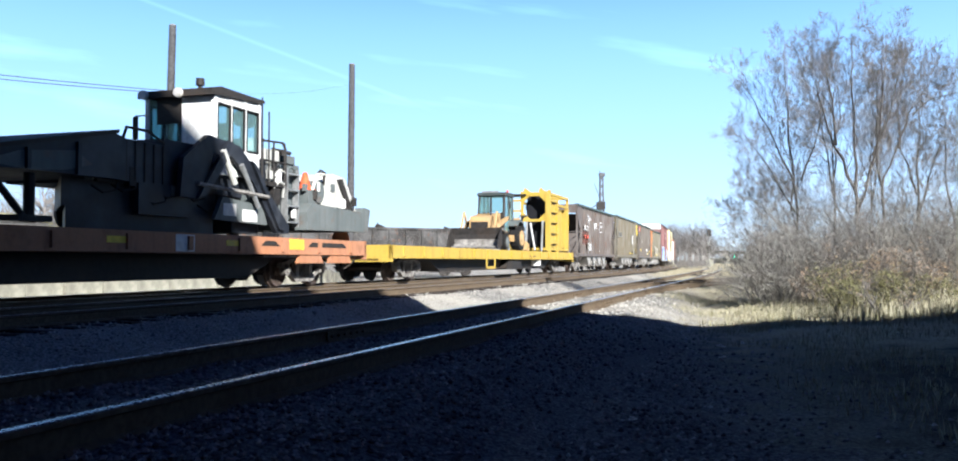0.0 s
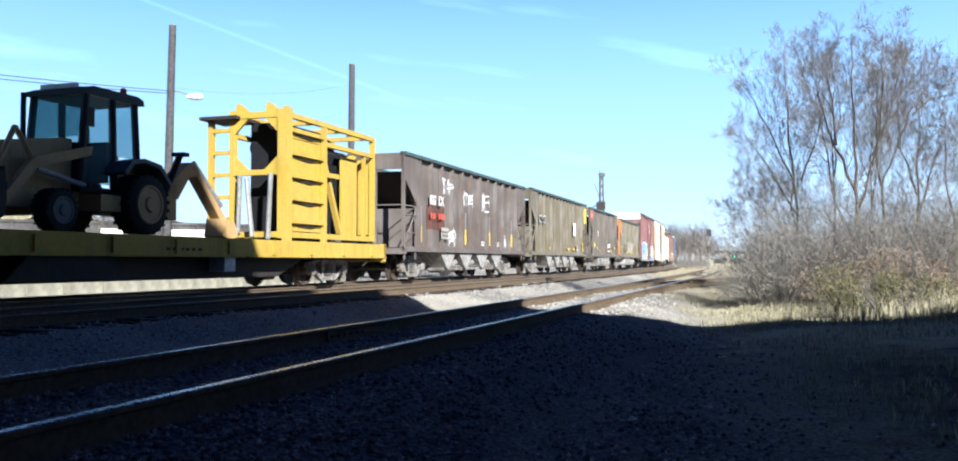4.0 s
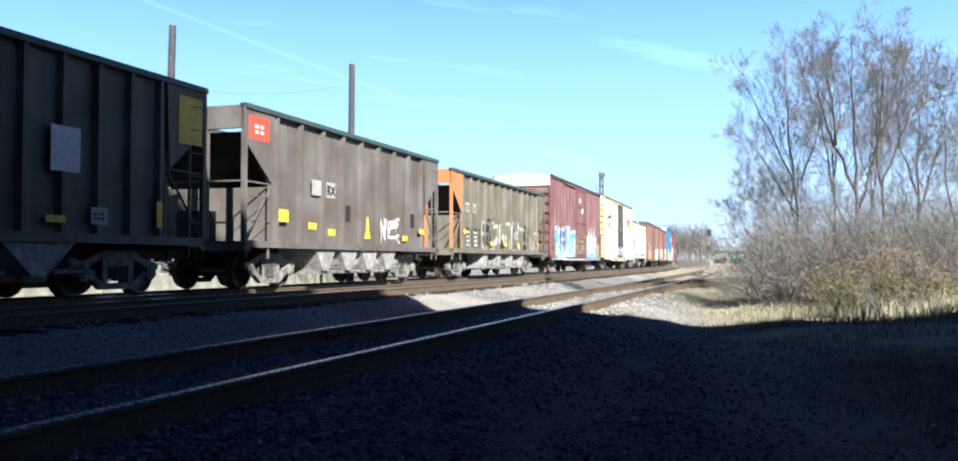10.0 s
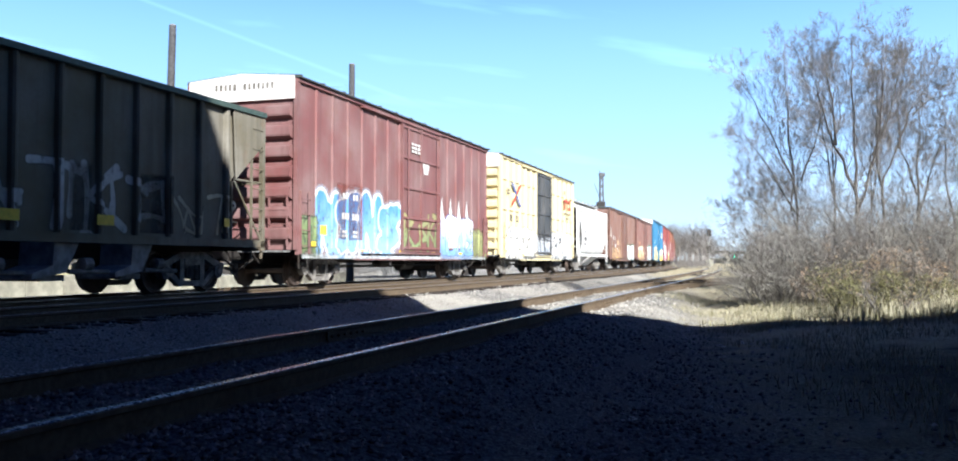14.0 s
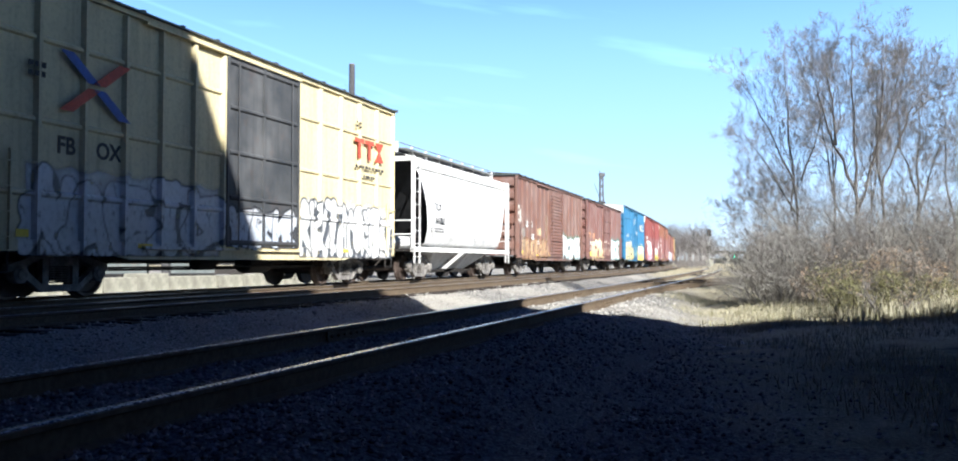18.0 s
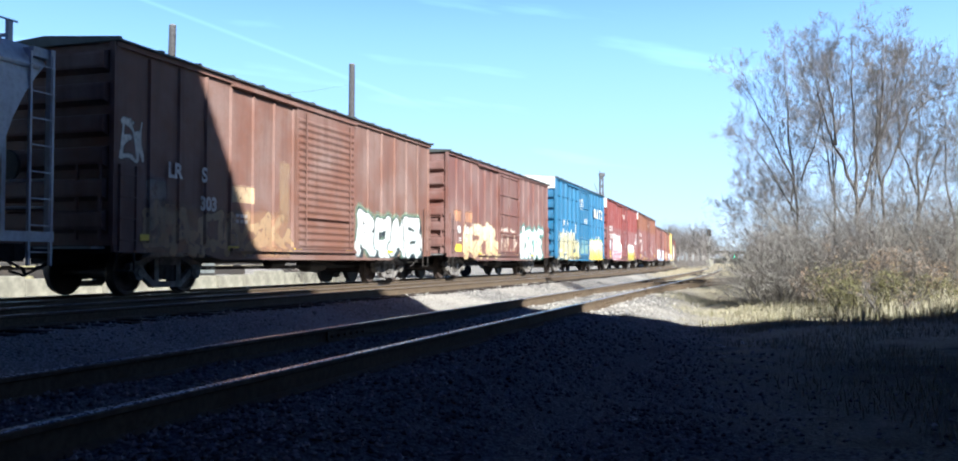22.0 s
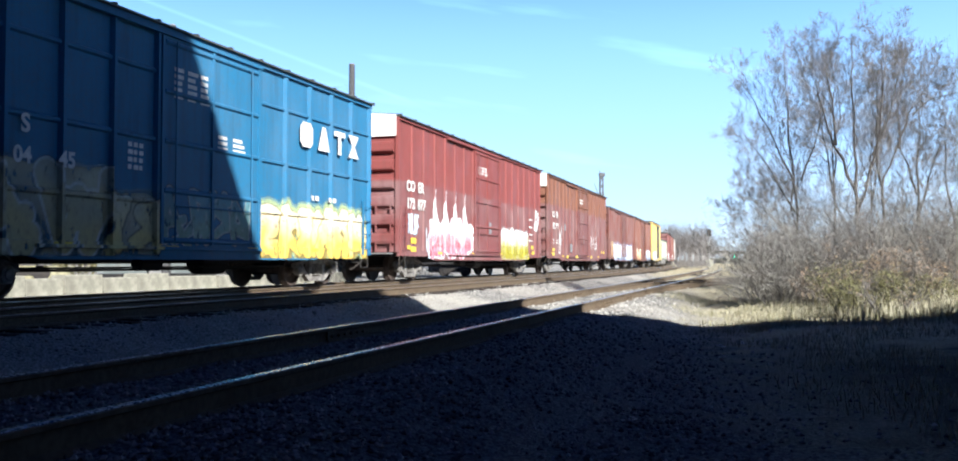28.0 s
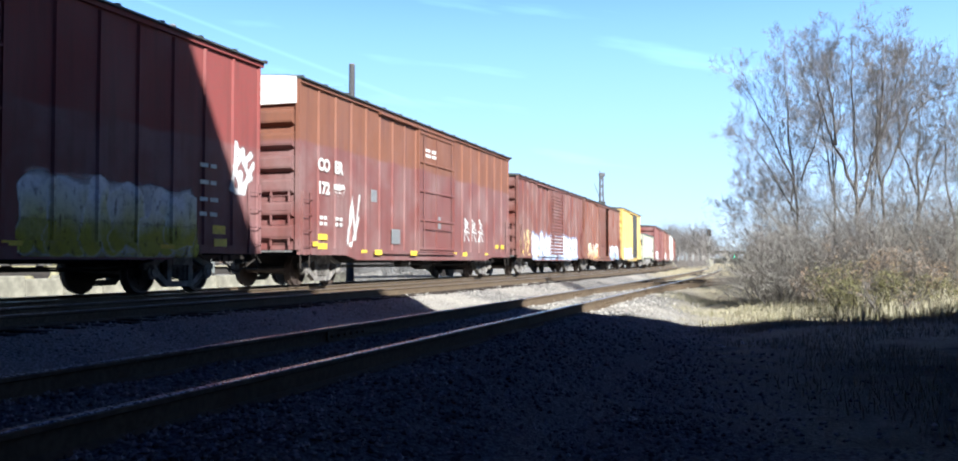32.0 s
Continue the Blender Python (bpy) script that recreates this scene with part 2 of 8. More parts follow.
# ---- ground ----
def ground_heights(x, y):
    """Rail tops are at 0; the ground lies 0.4 m below, the ballast shoulders rise to the ties, the verge rises a little."""
    x, y = np.asarray(x, float), np.asarray(y, float)
    k0 = np.clip(x * math.sin(HEAD) + y * math.cos(HEAD), -60.0, 400.0)
    z = np.full(x.shape, -0.42)
    for off, hd, top in ((NEAR, HEAD_NEAR, -0.17), (MIDDLE, HEAD, -0.17), (MAIN, HEAD, -0.15)):
        lx, ly, lh = LINES[hd]
        k = k0
        for _ in range(3):
            h = np.interp(k, S_GRID, lh)
            px, py = np.interp(k, S_GRID, lx) - off * np.cos(h), np.interp(k, S_GRID, ly) + off * np.sin(h)
            d = np.abs((x - px) * np.cos(h) - (y - py) * np.sin(h))
            k = np.clip(k + (x - px) * np.sin(h) + (y - py) * np.cos(h), -79.0, 690.0)
        z = np.maximum(z, top - 0.28 * np.maximum(0.0, d - 1.45))
        if off == NEAR:                            # the siding's bed, which leaves the near track to the right
            side = (x - px) * np.cos(h) - (y - py) * np.sin(h) - 0.0068 * np.maximum(0.0, k - 21.0) ** 2
            bed = -0.185 - 0.28 * np.maximum(0.0, np.abs(side) - 1.45)
            z = np.maximum(z, np.where((k > 21.0) & (k < 52.0), bed, -9.0))
    bank = x - 2.2 - np.maximum(0.0, y) * 0.16
    z = np.maximum(z, np.where(bank > 0, -0.40 + 0.05 * np.minimum(bank, 8.0), -9.0))
    return z + 0.018 * np.sin(x * 2.3 + 1.7 * np.sin(y * 0.9)) * np.sin(y * 1.9 + 1.3 * np.sin(x * 1.1))


def ground_height(x, y):
    return float(ground_heights(np.array([x]), np.array([y]))[0])


def build_ground():
    xs = sorted({*np.round(np.concatenate([np.arange(-14, 12, 0.5), np.arange(-60, -14, 3.0), np.arange(12, 60, 3.0),
                                           np.array([-3000, -900, -400, -200, -120, -80, 80, 120, 200, 400, 900, 3000])]), 2)})
    ys = sorted({*np.round(np.concatenate([np.arange(-4, 40, 0.5), np.arange(40, 120, 2.0), np.arange(-40, -4, 4.0),
                                           np.array([-3000, -900, -300, -100, 130, 150, 180, 220, 280, 360, 480, 700, 1200, 3500])]), 2)})
    gx, gy = [a.ravel() for a in np.meshgrid(np.array(xs), np.array(ys))]
    gz = np.where((abs(gx) < 130) & (gy > -60) & (gy < 300), ground_heights(gx, gy), -0.42)
    verts = np.stack([gx, gy, gz], 1).tolist()
    n = len(xs)
    faces = [(j * n + i, j * n + i + 1, (j + 1) * n + i + 1, (j + 1) * n + i) for j in range(len(ys) - 1) for i in range(n - 1)]
    me = bpy.data.meshes.new("ground")
    me.from_pydata(verts, [], faces)
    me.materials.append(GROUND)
    me.shade_smooth()
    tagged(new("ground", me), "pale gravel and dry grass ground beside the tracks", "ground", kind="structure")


build_ground()


def sweep(shape, outline, offset, heading, s0, s1, step, lift=0.0):
    """An outline (across, up) carried along the line."""
    n, rings = len(outline), []
    s = s0
    while s < s1 + 1e-6:
        x, y, h = on_line(s, offset, heading)
        rings.append([(x + a * math.cos(h), y - a * math.sin(h), b + lift) for a, b in outline])
        s += step
    verts = [p for r in rings for p in r]
    faces = [(j * n + i, j * n + (i + 1) % n, (j + 1) * n + (i + 1) % n, (j + 1) * n + i) for j in range(len(rings) - 1) for i in range(n)]
    faces += [tuple(range(n)), tuple(range((len(rings) - 1) * n, len(rings) * n))]
    return shape.add(verts, faces)


WEB = [(-0.075, -0.171), (0.075, -0.171), (0.075, -0.160), (0.012, -0.138), (0.010, -0.045), (0.036, -0.034), (0.037, -0.012), (0.030, -0.004),
       (-0.030, -0.004), (-0.037, -0.012), (-0.036, -0.034), (-0.010, -0.045), (-0.012, -0.138), (-0.075, -0.160)]
HEAD_TOP = [(-0.0305, -0.0042), (0.0305, -0.0042), (0.027, 0.0), (-0.027, 0.0)]


def build_track(name, label, offset, heading, lift, reach):
    track = tagged(new(name), label, "railway track", "tracks", "structure")
    for side in (-0.7175, 0.7175):
        sh = sweep(Shape(), [(a + side, b) for a, b in WEB], offset, heading, -12, reach, 2.0, lift)
        rail = part("rail", sh, RAIL_SIDE, track, "rusty steel rail")
        sh = sweep(Shape(), [(a + side, b) for a, b in HEAD_TOP], offset, heading, -12, reach, 2.0, lift)
        part("running_surface", sh, RAIL_TOP, rail, "bright worn rail head")
    rng = random.Random(offset)
    tie = Shape().prism([(-1.29, -0.33), (1.29, -0.33), (1.29, -0.185), (1.28, -0.175), (-1.28, -0.175), (-1.29, -0.185)], "y", -0.11, 0.11).mesh("tie")
    tie.materials.append(TIE)
    rest = Shape()
    s, k = -3.0, 0
    while s < reach:
        x, y, h = on_line(s + rng.uniform(-0.03, 0.03), offset, heading)
        m = pose(x, y, lift + rng.uniform(-0.012, 0.0), 0, 0, -math.degrees(h) + rng.uniform(-1, 1))
        if k < 95:
            ob = part("tie", tie, TIE, track)
            ob.matrix_basis = m
        else:
            rest.add([tuple(m @ v.co) for v in tie.vertices], [tuple(p.vertices) for p in tie.polygons])
        s += 0.54
        k += 1
    far = part("ties", rest, TIE, track, tidy=False)
    far["kind"] = "stuff"
    return track


def build_siding():
    """A disused siding that leaves the near track to the right and runs into the brush."""
    track = tagged(new("track_siding"), "disused siding with rusty rails leaving the near track", "railway track", "tracks", "structure")
    away = lambda s: NEAR - 0.0068 * max(0.0, s - 21.0) ** 2
    for side in (-0.7175, 0.7175):
        sh = Shape()
        n, rings = len(WEB), []
        for k in range(20):
            s = 23.0 + k * 1.4
            x, y, h = on_line(s, away(s), HEAD_NEAR)
            h += 2 * 0.0068 * (s - 21.0)
            rings.append([(x + (a + side) * math.cos(h), y - (a + side) * math.sin(h), c - 0.012) for a, c in WEB])
        sh.add([q for r in rings for q in r], [(j * n + i, j * n + (i + 1) % n, (j + 1) * n + (i + 1) % n, (j + 1) * n + i) for j in range(len(rings) - 1) for i in range(n)])
        part("rail", sh, RAIL_SIDE, track, "rusty steel rail")
    tie = Shape().prism([(-1.29, -0.33), (1.29, -0.33), (1.29, -0.19), (-1.29, -0.19)], "y", -0.11, 0.11).mesh("siding_tie")
    tie.materials.append(TIE)
    for k in range(36):
        s = 27.0 + k * 0.62
        x, y, h = on_line(s, away(s), HEAD_NEAR)
        ob = part("tie", tie, TIE, track)
        ob.matrix_basis = pose(x, y, -0.012, 0, 0, -math.degrees(h + 2 * 0.0068 * (s - 21.0)))


build_siding()
build_track("track_near", "lightly used track with rusty rails in pale ballast", NEAR, HEAD_NEAR, 0.0, 170)
build_track("track_middle", "empty running track with rusty rails beside the train", MIDDLE, HEAD, 0.035, 260)
build_track("track_main", "track in ballast that carries the freight train", MAIN, HEAD, 0.035, 320)


# ---- the train: paints ----
def car_paint(name, color, rust=0.3, fade=0.25, rough=0.55, upper=None):
    """Weathered railcar paint; upper: (height, colour) of faded paint above a wandering line."""
    m, color = Mat(name), grimy(color)
    X, Y, Z = m.xyz()
    fine, blot = m.noise(14.0, 5.0), m.noise(0.8, 5.0)
    streak = m.noise(3.0, 5.0, (1, 1.6, 0.12))
    c = m.mix(m.ramp(blot, 0.3, 0.7), color, tuple(min(1, q * (1 - fade) + 0.35 * fade) for q in color))
    if upper:
        c = m.mix(m.ramp(m.math("ADD", Z, m.math("MULTIPLY", blot, 0.3)), upper[0], upper[0] + 0.12), c, upper[1])
    c = m.mix(m.math("MULTIPLY", m.ramp(streak, 0.45, 0.75), 0.55), c, tuple(q * 0.5 + 0.02 for q in color))
    c = m.mix(m.math("MULTIPLY", m.ramp(m.noise(2.1, 6.0), 0.56, 0.68), rust), c, (0.16, 0.07, 0.035))
    c = m.mix(m.math("MULTIPLY", m.ramp(fine, 0.4, 0.8), 0.25), c, (0.10, 0.085, 0.07))
    m.bump(fine, 0.12, 0.01)
    return m.done(c, m.ramp(blot, 0.3, 0.7, rough - 0.1, rough + 0.2), 0.0, 0.12)


WHITE, SILVER, BLACK = (0.78, 0.78, 0.78), (0.55, 0.57, 0.60), (0.03, 0.03, 0.035)
MARK_WHITE = plain("white_stencil_paint", (0.72, 0.71, 0.68), 0.6, 0.0, 9, 0.15, (0.35, 0.28, 0.22), 0.35, 0.0)
MARK_DULL = plain("dull_stencil_paint", (0.48, 0.47, 0.43), 0.7, 0.0, 9, 0.2, (0.25, 0.2, 0.16), 0.4, 0.0)
MARK_YELLOW = plain("yellow_reflective_tape", (0.80, 0.58, 0.06), 0.5, 0.0, 9, 0.15, (0.3, 0.2, 0.08), 0.35, 0.0)
MARK_RED = plain("red_lettering", (0.62, 0.10, 0.06), 0.6, 0.0, 9, 0.2, (0.3, 0.2, 0.15), 0.3, 0.0)
MARK_BLUE = plain("blue_lettering", (0.08, 0.16, 0.5), 0.6, 0.0, 9, 0.2, (0.3, 0.2, 0.15), 0.3, 0.0)
MARK_BLACK = plain("black_lettering", (0.04, 0.04, 0.045), 0.6, 0.0, 9, 0.2, (0.2, 0.15, 0.12), 0.3, 0.0)
ROOF_METAL = plain("galvanised_roof", (0.13, 0.15, 0.145), 0.55, 0.35, 4, 0.25, (0.16, 0.10, 0.07), 0.5)
ROOF_WHITE = plain("white_end_cap", (0.78, 0.77, 0.74), 0.6, 0.0, 4, 0.12, (0.35, 0.3, 0.25), 0.3)
HALF = 1.585                                        # half the width of a car


class Skin:
    """How far a car's side stands out at (y, z): a flat sheet, upright posts, level ribs, a door and the sill."""

    def __init__(self, base, n):
        self.base, self.n, self.ups, self.levels, self.boxes = base, n, [], [], []

    def post(self, y, half, top, x):
        self.ups.append((y, half, top, x))

    def level(self, z, half, top, x, y0=-99.0, y1=99.0):
        self.levels.append((z, half, top, x, y0, y1))

    def box(self, y0, y1, z0, z1, x):
        self.boxes.append((y0, y1, z0, z1, x))

    def x(self, Y, Z):
        out = np.full(np.broadcast(Y, Z).shape, self.base)
        for y0, y1, z0, z1, x in self.boxes:
            out = np.where((Y > y0) & (Y < y1) & (Z > z0) & (Z < z1), np.maximum(out, x), out)
        for c, half, top, x in self.ups:
            out = np.maximum(out, self.base + (x - self.base) * np.clip((half - abs(Y - c)) / (half - top), 0, 1))
        for c, half, top, x, y0, y1 in self.levels:
            out = np.maximum(out, np.where((Y > y0) & (Y < y1), self.base + (x - self.base) * np.clip((half - abs(Z - c)) / (half - top), 0, 1), -9.0))
        return out

    def grid(self, a, b, step, breaks):
        return np.unique(np.round(np.concatenate([np.linspace(a, b, max(2, int((b - a) / step) + 1)), [q for q in breaks if a < q < b]]), 4))

    def breaks(self, y0, y1, z0, z1, step):
        """Grid lines that also follow every bend of the side."""
        yb = [q for c, half, top, x in self.ups for q in (c - half, c - top, c + top, c + half)] + [q + e for b in self.boxes for q in b[:2] for e in (-0.002, 0.002)]
        zb = [q for c, half, top, x, a, b in self.levels for q in (c - half, c - top, c + top, c + half)] + [q + e for b in self.boxes for q in b[2:4] for e in (-0.002, 0.002)]
        return self.grid(y0, y1, step, yb), self.grid(z0, z1, step, zb)

    def top_of(self, y0, y1, z0, z1):
        return float(self.x(np.linspace(y0, y1, 30)[None, :], np.linspace(z0, z1, 12)[:, None]).max())


SKINS = {}


def film_material():
    """Sprayed paint: its colour and cover come with the mesh, and dust and flaking break it up."""
    m = Mat("spray_paint")
    at = m.node("ShaderNodeAttribute")
    at.attribute_name = "paint"
    c = m.mix(m.ramp(m.noise(9.0, 5.0), 0.4, 0.8, 0.0, 0.35), at.outputs["Color"], (0.12, 0.10, 0.085))
    clear = m.node("ShaderNodeBsdfTransparent")
    blend = m.node("ShaderNodeMixShader")
    cover = m.math("MULTIPLY", at.outputs["Alpha"], m.ramp(m.noise(7.0, 6.0, (1, 1, 0.6)), 0.30, 0.45, 0.45, 1.0))
    m.put(cover, blend.inputs[0])
    m.nt.links.new(clear.outputs[0], blend.inputs[1])
    m.nt.links.new(m.bsdf.outputs[0], blend.inputs[2])
    m.nt.links.new(blend.outputs[0], m.out.inputs[0])
    return m.done(c, 0.55)


SPRAY = film_material()
# skeletons of bent strokes, in a unit box
STROKES = [[(0, 0, .35, 1), (.35, 1, .75, 0), (.15, .38, .8, .42)], [(0, 0, .05, 1), (.05, 1, .7, .8), (.7, .8, .1, .5), (.1, .5, .9, 0)],
           [(.8, .95, .1, .75), (.1, .75, .8, .35), (.8, .35, 0, .05)], [(0, 0, 0, 1), (.05, .45, .7, 1), (.1, .5, .85, 0)],
           [(0, 1, 0, 0), (0, 0, .8, .05), (0, .55, .6, .55), (0, 1, .8, .95)], [(.4, 0, .4, 1), (-.1, 1, .9, .9)],
           [(.1, .2, .1, .8), (.1, .8, .7, .9), (.7, .9, .8, .2), (.8, .2, .1, .2)], [(0, 0, .1, 1), (.1, 1, .6, .1), (.6, .1, .75, 1.05)],
           [(0, 1, .3, 0), (.3, 0, .5, .7), (.5, .7, .7, 0), (.7, 0, .95, 1)]]


def smooth_noise(Y, Z, scale, seed):
    r = np.random.default_rng(seed)
    out = 0.0
    for k in range(5):
        a, f, q = r.uniform(0, 6.28), scale * r.uniform(0.6, 1.9), r.uniform(0, 6.28)
        out = out + np.sin(f * (Y * math.cos(a) + Z * math.sin(a)) + q + 1.3 * np.sin(f * 0.7 * (Y * math.sin(a) - Z * math.cos(a)) + 2 * q))
    return out / 5


def graffiti(car, y0, y1, z0, z1, count, fill, low, edge, seed, weight=0.13, halo=None, ground=None, spikes=0.0, line=0.035, deep=None, thin=False, cover=0.95, step=0.035):
    """A row of swollen, leaning strokes sprayed along a car's side. fill, low: colours of upper and lower part; edge: outline;
    halo: colour of a soft rim; ground: colour sprayed behind all; spikes: height of flames on top; deep: colour of a drop shadow."""
    skin, rng = SKINS[car.name], np.random.default_rng(seed)
    pad = 0.12 if halo is None and not spikes else 0.25 + spikes
    ys, zs = skin.breaks(y0 - 0.1, y1 + 0.1, max(0.74, z0 - 0.05), z1 + pad, step)
    Y, Z = np.meshgrid(ys, zs)
    wob = smooth_noise(Y, Z, 4.0, seed) * 0.05
    rgb, alpha = np.zeros(Y.shape + (3,)), np.zeros(Y.shape)

    def spray(mask, color):
        """mask: 0 to 1; lays colour over what is there."""
        nonlocal rgb, alpha
        m = np.clip(mask, 0, 1)
        keep = np.where((alpha + m)[..., None] > 1e-4, m[..., None] / np.maximum(1e-4, m + alpha * (1 - m))[..., None], 0)
        rgb = rgb * (1 - keep) + np.asarray(color) * keep
        alpha = m + alpha * (1 - m)

    if ground is not None:
        edge_fall = np.minimum(np.minimum(Y - y0, y1 - Y), np.minimum(z1 + 0.1 * smooth_noise(Y, Z, 5, seed + 3) - Z, Z - z0 + 0.1)) / 0.16
        spray(np.clip(edge_fall, 0, 1) * np.clip(0.75 + 0.5 * smooth_noise(Y, Z, 3.0, seed + 7), 0.25, 0.95), ground)
    width = (y1 - y0) / count
    pick = rng.permutation(np.tile(np.arange(len(STROKES)), 3))
    shapes = []
    for k in range(count):
        lean, tall = rng.uniform(-0.12, 0.18), rng.uniform(0.82, 1.0)
        best = np.full(Y.shape, 9.0)
        wild = [tuple(rng.uniform(-0.15, 1.15, 4) * np.array([1, 0.9, 1, 0.9])) for _ in range(2)]
        for ax, az, bx, bz in STROKES[pick[k % len(pick)]] + wild:
            a = np.array([y0 + width * (k + 0.02 + 0.98 * ax) + lean * az, z0 + weight + (z1 - z0 - 2 * weight) * az * tall])
            b = np.array([y0 + width * (k + 0.02 + 0.98 * bx) + lean * bz, z0 + weight + (z1 - z0 - 2 * weight) * bz * tall])
            d = b - a
            t = np.clip(((Y - a[0]) * d[0] + (Z - a[1]) * d[1]) / max(1e-6, d @ d), 0, 1)
            bow = 0.10 * np.sin(3.14 * t) * rng.uniform(-1, 1)
            w = weight * (0.75 + 0.5 * abs(t - rng.random()))
            best = np.minimum(best, np.hypot(Y - a[0] - d[0] * t + bow * d[1], Z - a[1] - d[1] * t - bow * d[0]) - w)
        shapes.append(best + wob * (0.3 if thin else 1.0))
    every = np.min(shapes, axis=0)
    soft = lambda d, w=0.03: np.clip(0.5 - d / w, 0, 1)
    if halo is not None:
        spray(np.clip(1 - every / 0.20, 0, 1) * 0.85, halo)
    if spikes:
        top = z0 + (z1 - z0) * 0.55
        wave = abs(((Y - y0) / width * 1.05 + 0.12 * np.sin(3 * Z)) % 1.0 - 0.5) * 2
        rise = (z1 + spikes - top) * np.clip(1 - wave * 1.25, 0, 1) ** 1.7 + 0.3
        spray(soft(Z - top - rise, 0.05) * soft(top - 0.5 - Z) * soft(y0 - Y) * soft(Y - y1), fill)
    if deep is not None:
        for shape in shapes:
            shade = np.full(shape.shape, 9.0)
            shade[:-3, 3:] = shape[3:, :-3]
            spray(soft(shade - line), deep)
    for k, shape in enumerate(shapes):
        if not thin:
            spray(soft(shape - line), edge)
        mix = np.clip((Z - z0) / (z1 - z0) * 1.5 - 0.3 + 0.4 * smooth_noise(Y, Z, 6.0, seed + k), 0, 1)[..., None]
        tone = np.asarray(low) * (1 - mix) + np.asarray(fill) * mix
        tone = tone * (0.82 + 0.18 * rng.random())
        spray(soft(shape), tone)
    alpha = alpha * cover * (Z > z0 - 0.03)
    return lay_film(car, Y, Z, rgb, alpha)


def paint_area(car, y0, y1, z0, z1, color, seed, cover=0.9, ragged=0.08):
    """A flat coat rolled or faded onto a car's side, with an uneven edge."""
    skin = SKINS[car.name]
    ys, zs = skin.breaks(y0 - 0.1, y1 + 0.1, z0, z1 + 0.1, 0.05)
    Y, Z = np.meshgrid(ys, zs)
    rag = ragged * smooth_noise(Y, Z, 9.0, seed)
    inside = np.minimum(np.minimum(Y - y0, y1 - Y), np.minimum(Z - z0 + 0.05, z1 - Z)) + rag
    alpha = np.clip(0.5 + inside / (0.03 + ragged), 0, 1) * cover * np.clip(0.85 + 0.3 * smooth_noise(Y, Z, 5.0, seed + 1), 0.2, 1.0)
    return lay_film(car, Y, Z, np.broadcast_to(np.asarray(color, float), Y.shape + (3,)), alpha)


def lay_film(car, Y, Z, rgb, alpha):
    """The painted quads of a grid, laid 4 mm over a car's side."""
    X = SKINS[car.name].x(Y, Z) + 0.004
    idx = np.arange(Y.size).reshape(Y.shape)
    quads = np.stack([idx[:-1, :-1], idx[:-1, 1:], idx[1:, 1:], idx[1:, :-1]], -1).reshape(-1, 4)
    quads = quads[np.max(alpha.ravel()[quads], axis=1) > 0.04]
    used = np.unique(quads)
    remap = np.zeros(Y.size, int)
    remap[used] = np.arange(len(used))
    me = bpy.data.meshes.new("graffiti")
    me.from_pydata(np.stack([X.ravel(), Y.ravel(), Z.ravel()], 1)[used].tolist(), [], remap[quads].tolist())
    col = me.attributes.new("paint", "FLOAT_COLOR", "POINT")
    col.data.foreach_set("color", np.concatenate([rgb.reshape(-1, 3), alpha.reshape(-1, 1)], 1)[used].astype(np.float32).ravel())
    return part("graffiti", me, SPRAY, car)


def wheelset_mesh():
    sh = Shape()
    prof = [(0.0, 0.10), (0.0, 0.30), (0.03, 0.36), (0.03, 0.455), (-0.028, 0.455), (-0.04, 0.425), (-0.135, 0.418), (-0.135, 0.37),
            (-0.08, 0.33), (-0.07, 0.15), (-0.12, 0.13), (-0.12, 0.08)]
    for sgn in (1, -1):
        sh.lathe([(sgn * (0.68 - a), r * 0.985) for a, r in prof], (0, 0, 0), "x", 28)
        sh.lathe([(sgn * 0.80, 0.08), (sgn * 1.03, 0.08), (sgn * 1.04, 0.05)], (0, 0, 0), "x", 12)
    sh.tube((-0.7, 0, 0), (0.7, 0, 0), 0.085, 12)
    for i in range(6):                             # cast marks and bolts, so that the turning shows
        a = 6.2832 * i / 6
        for sgn in (1, -1):
            sh.box(sgn * 0.76 - 0.012, sgn * 0.76 + 0.012, 0.21 * math.cos(a) - 0.03, 0.21 * math.cos(a) + 0.03, 0.21 * math.sin(a) - 0.02, 0.21 * math.sin(a) + 0.02)
    me = sh.mesh("wheelset", 40)
    me.materials.append(WHEEL)
    return me


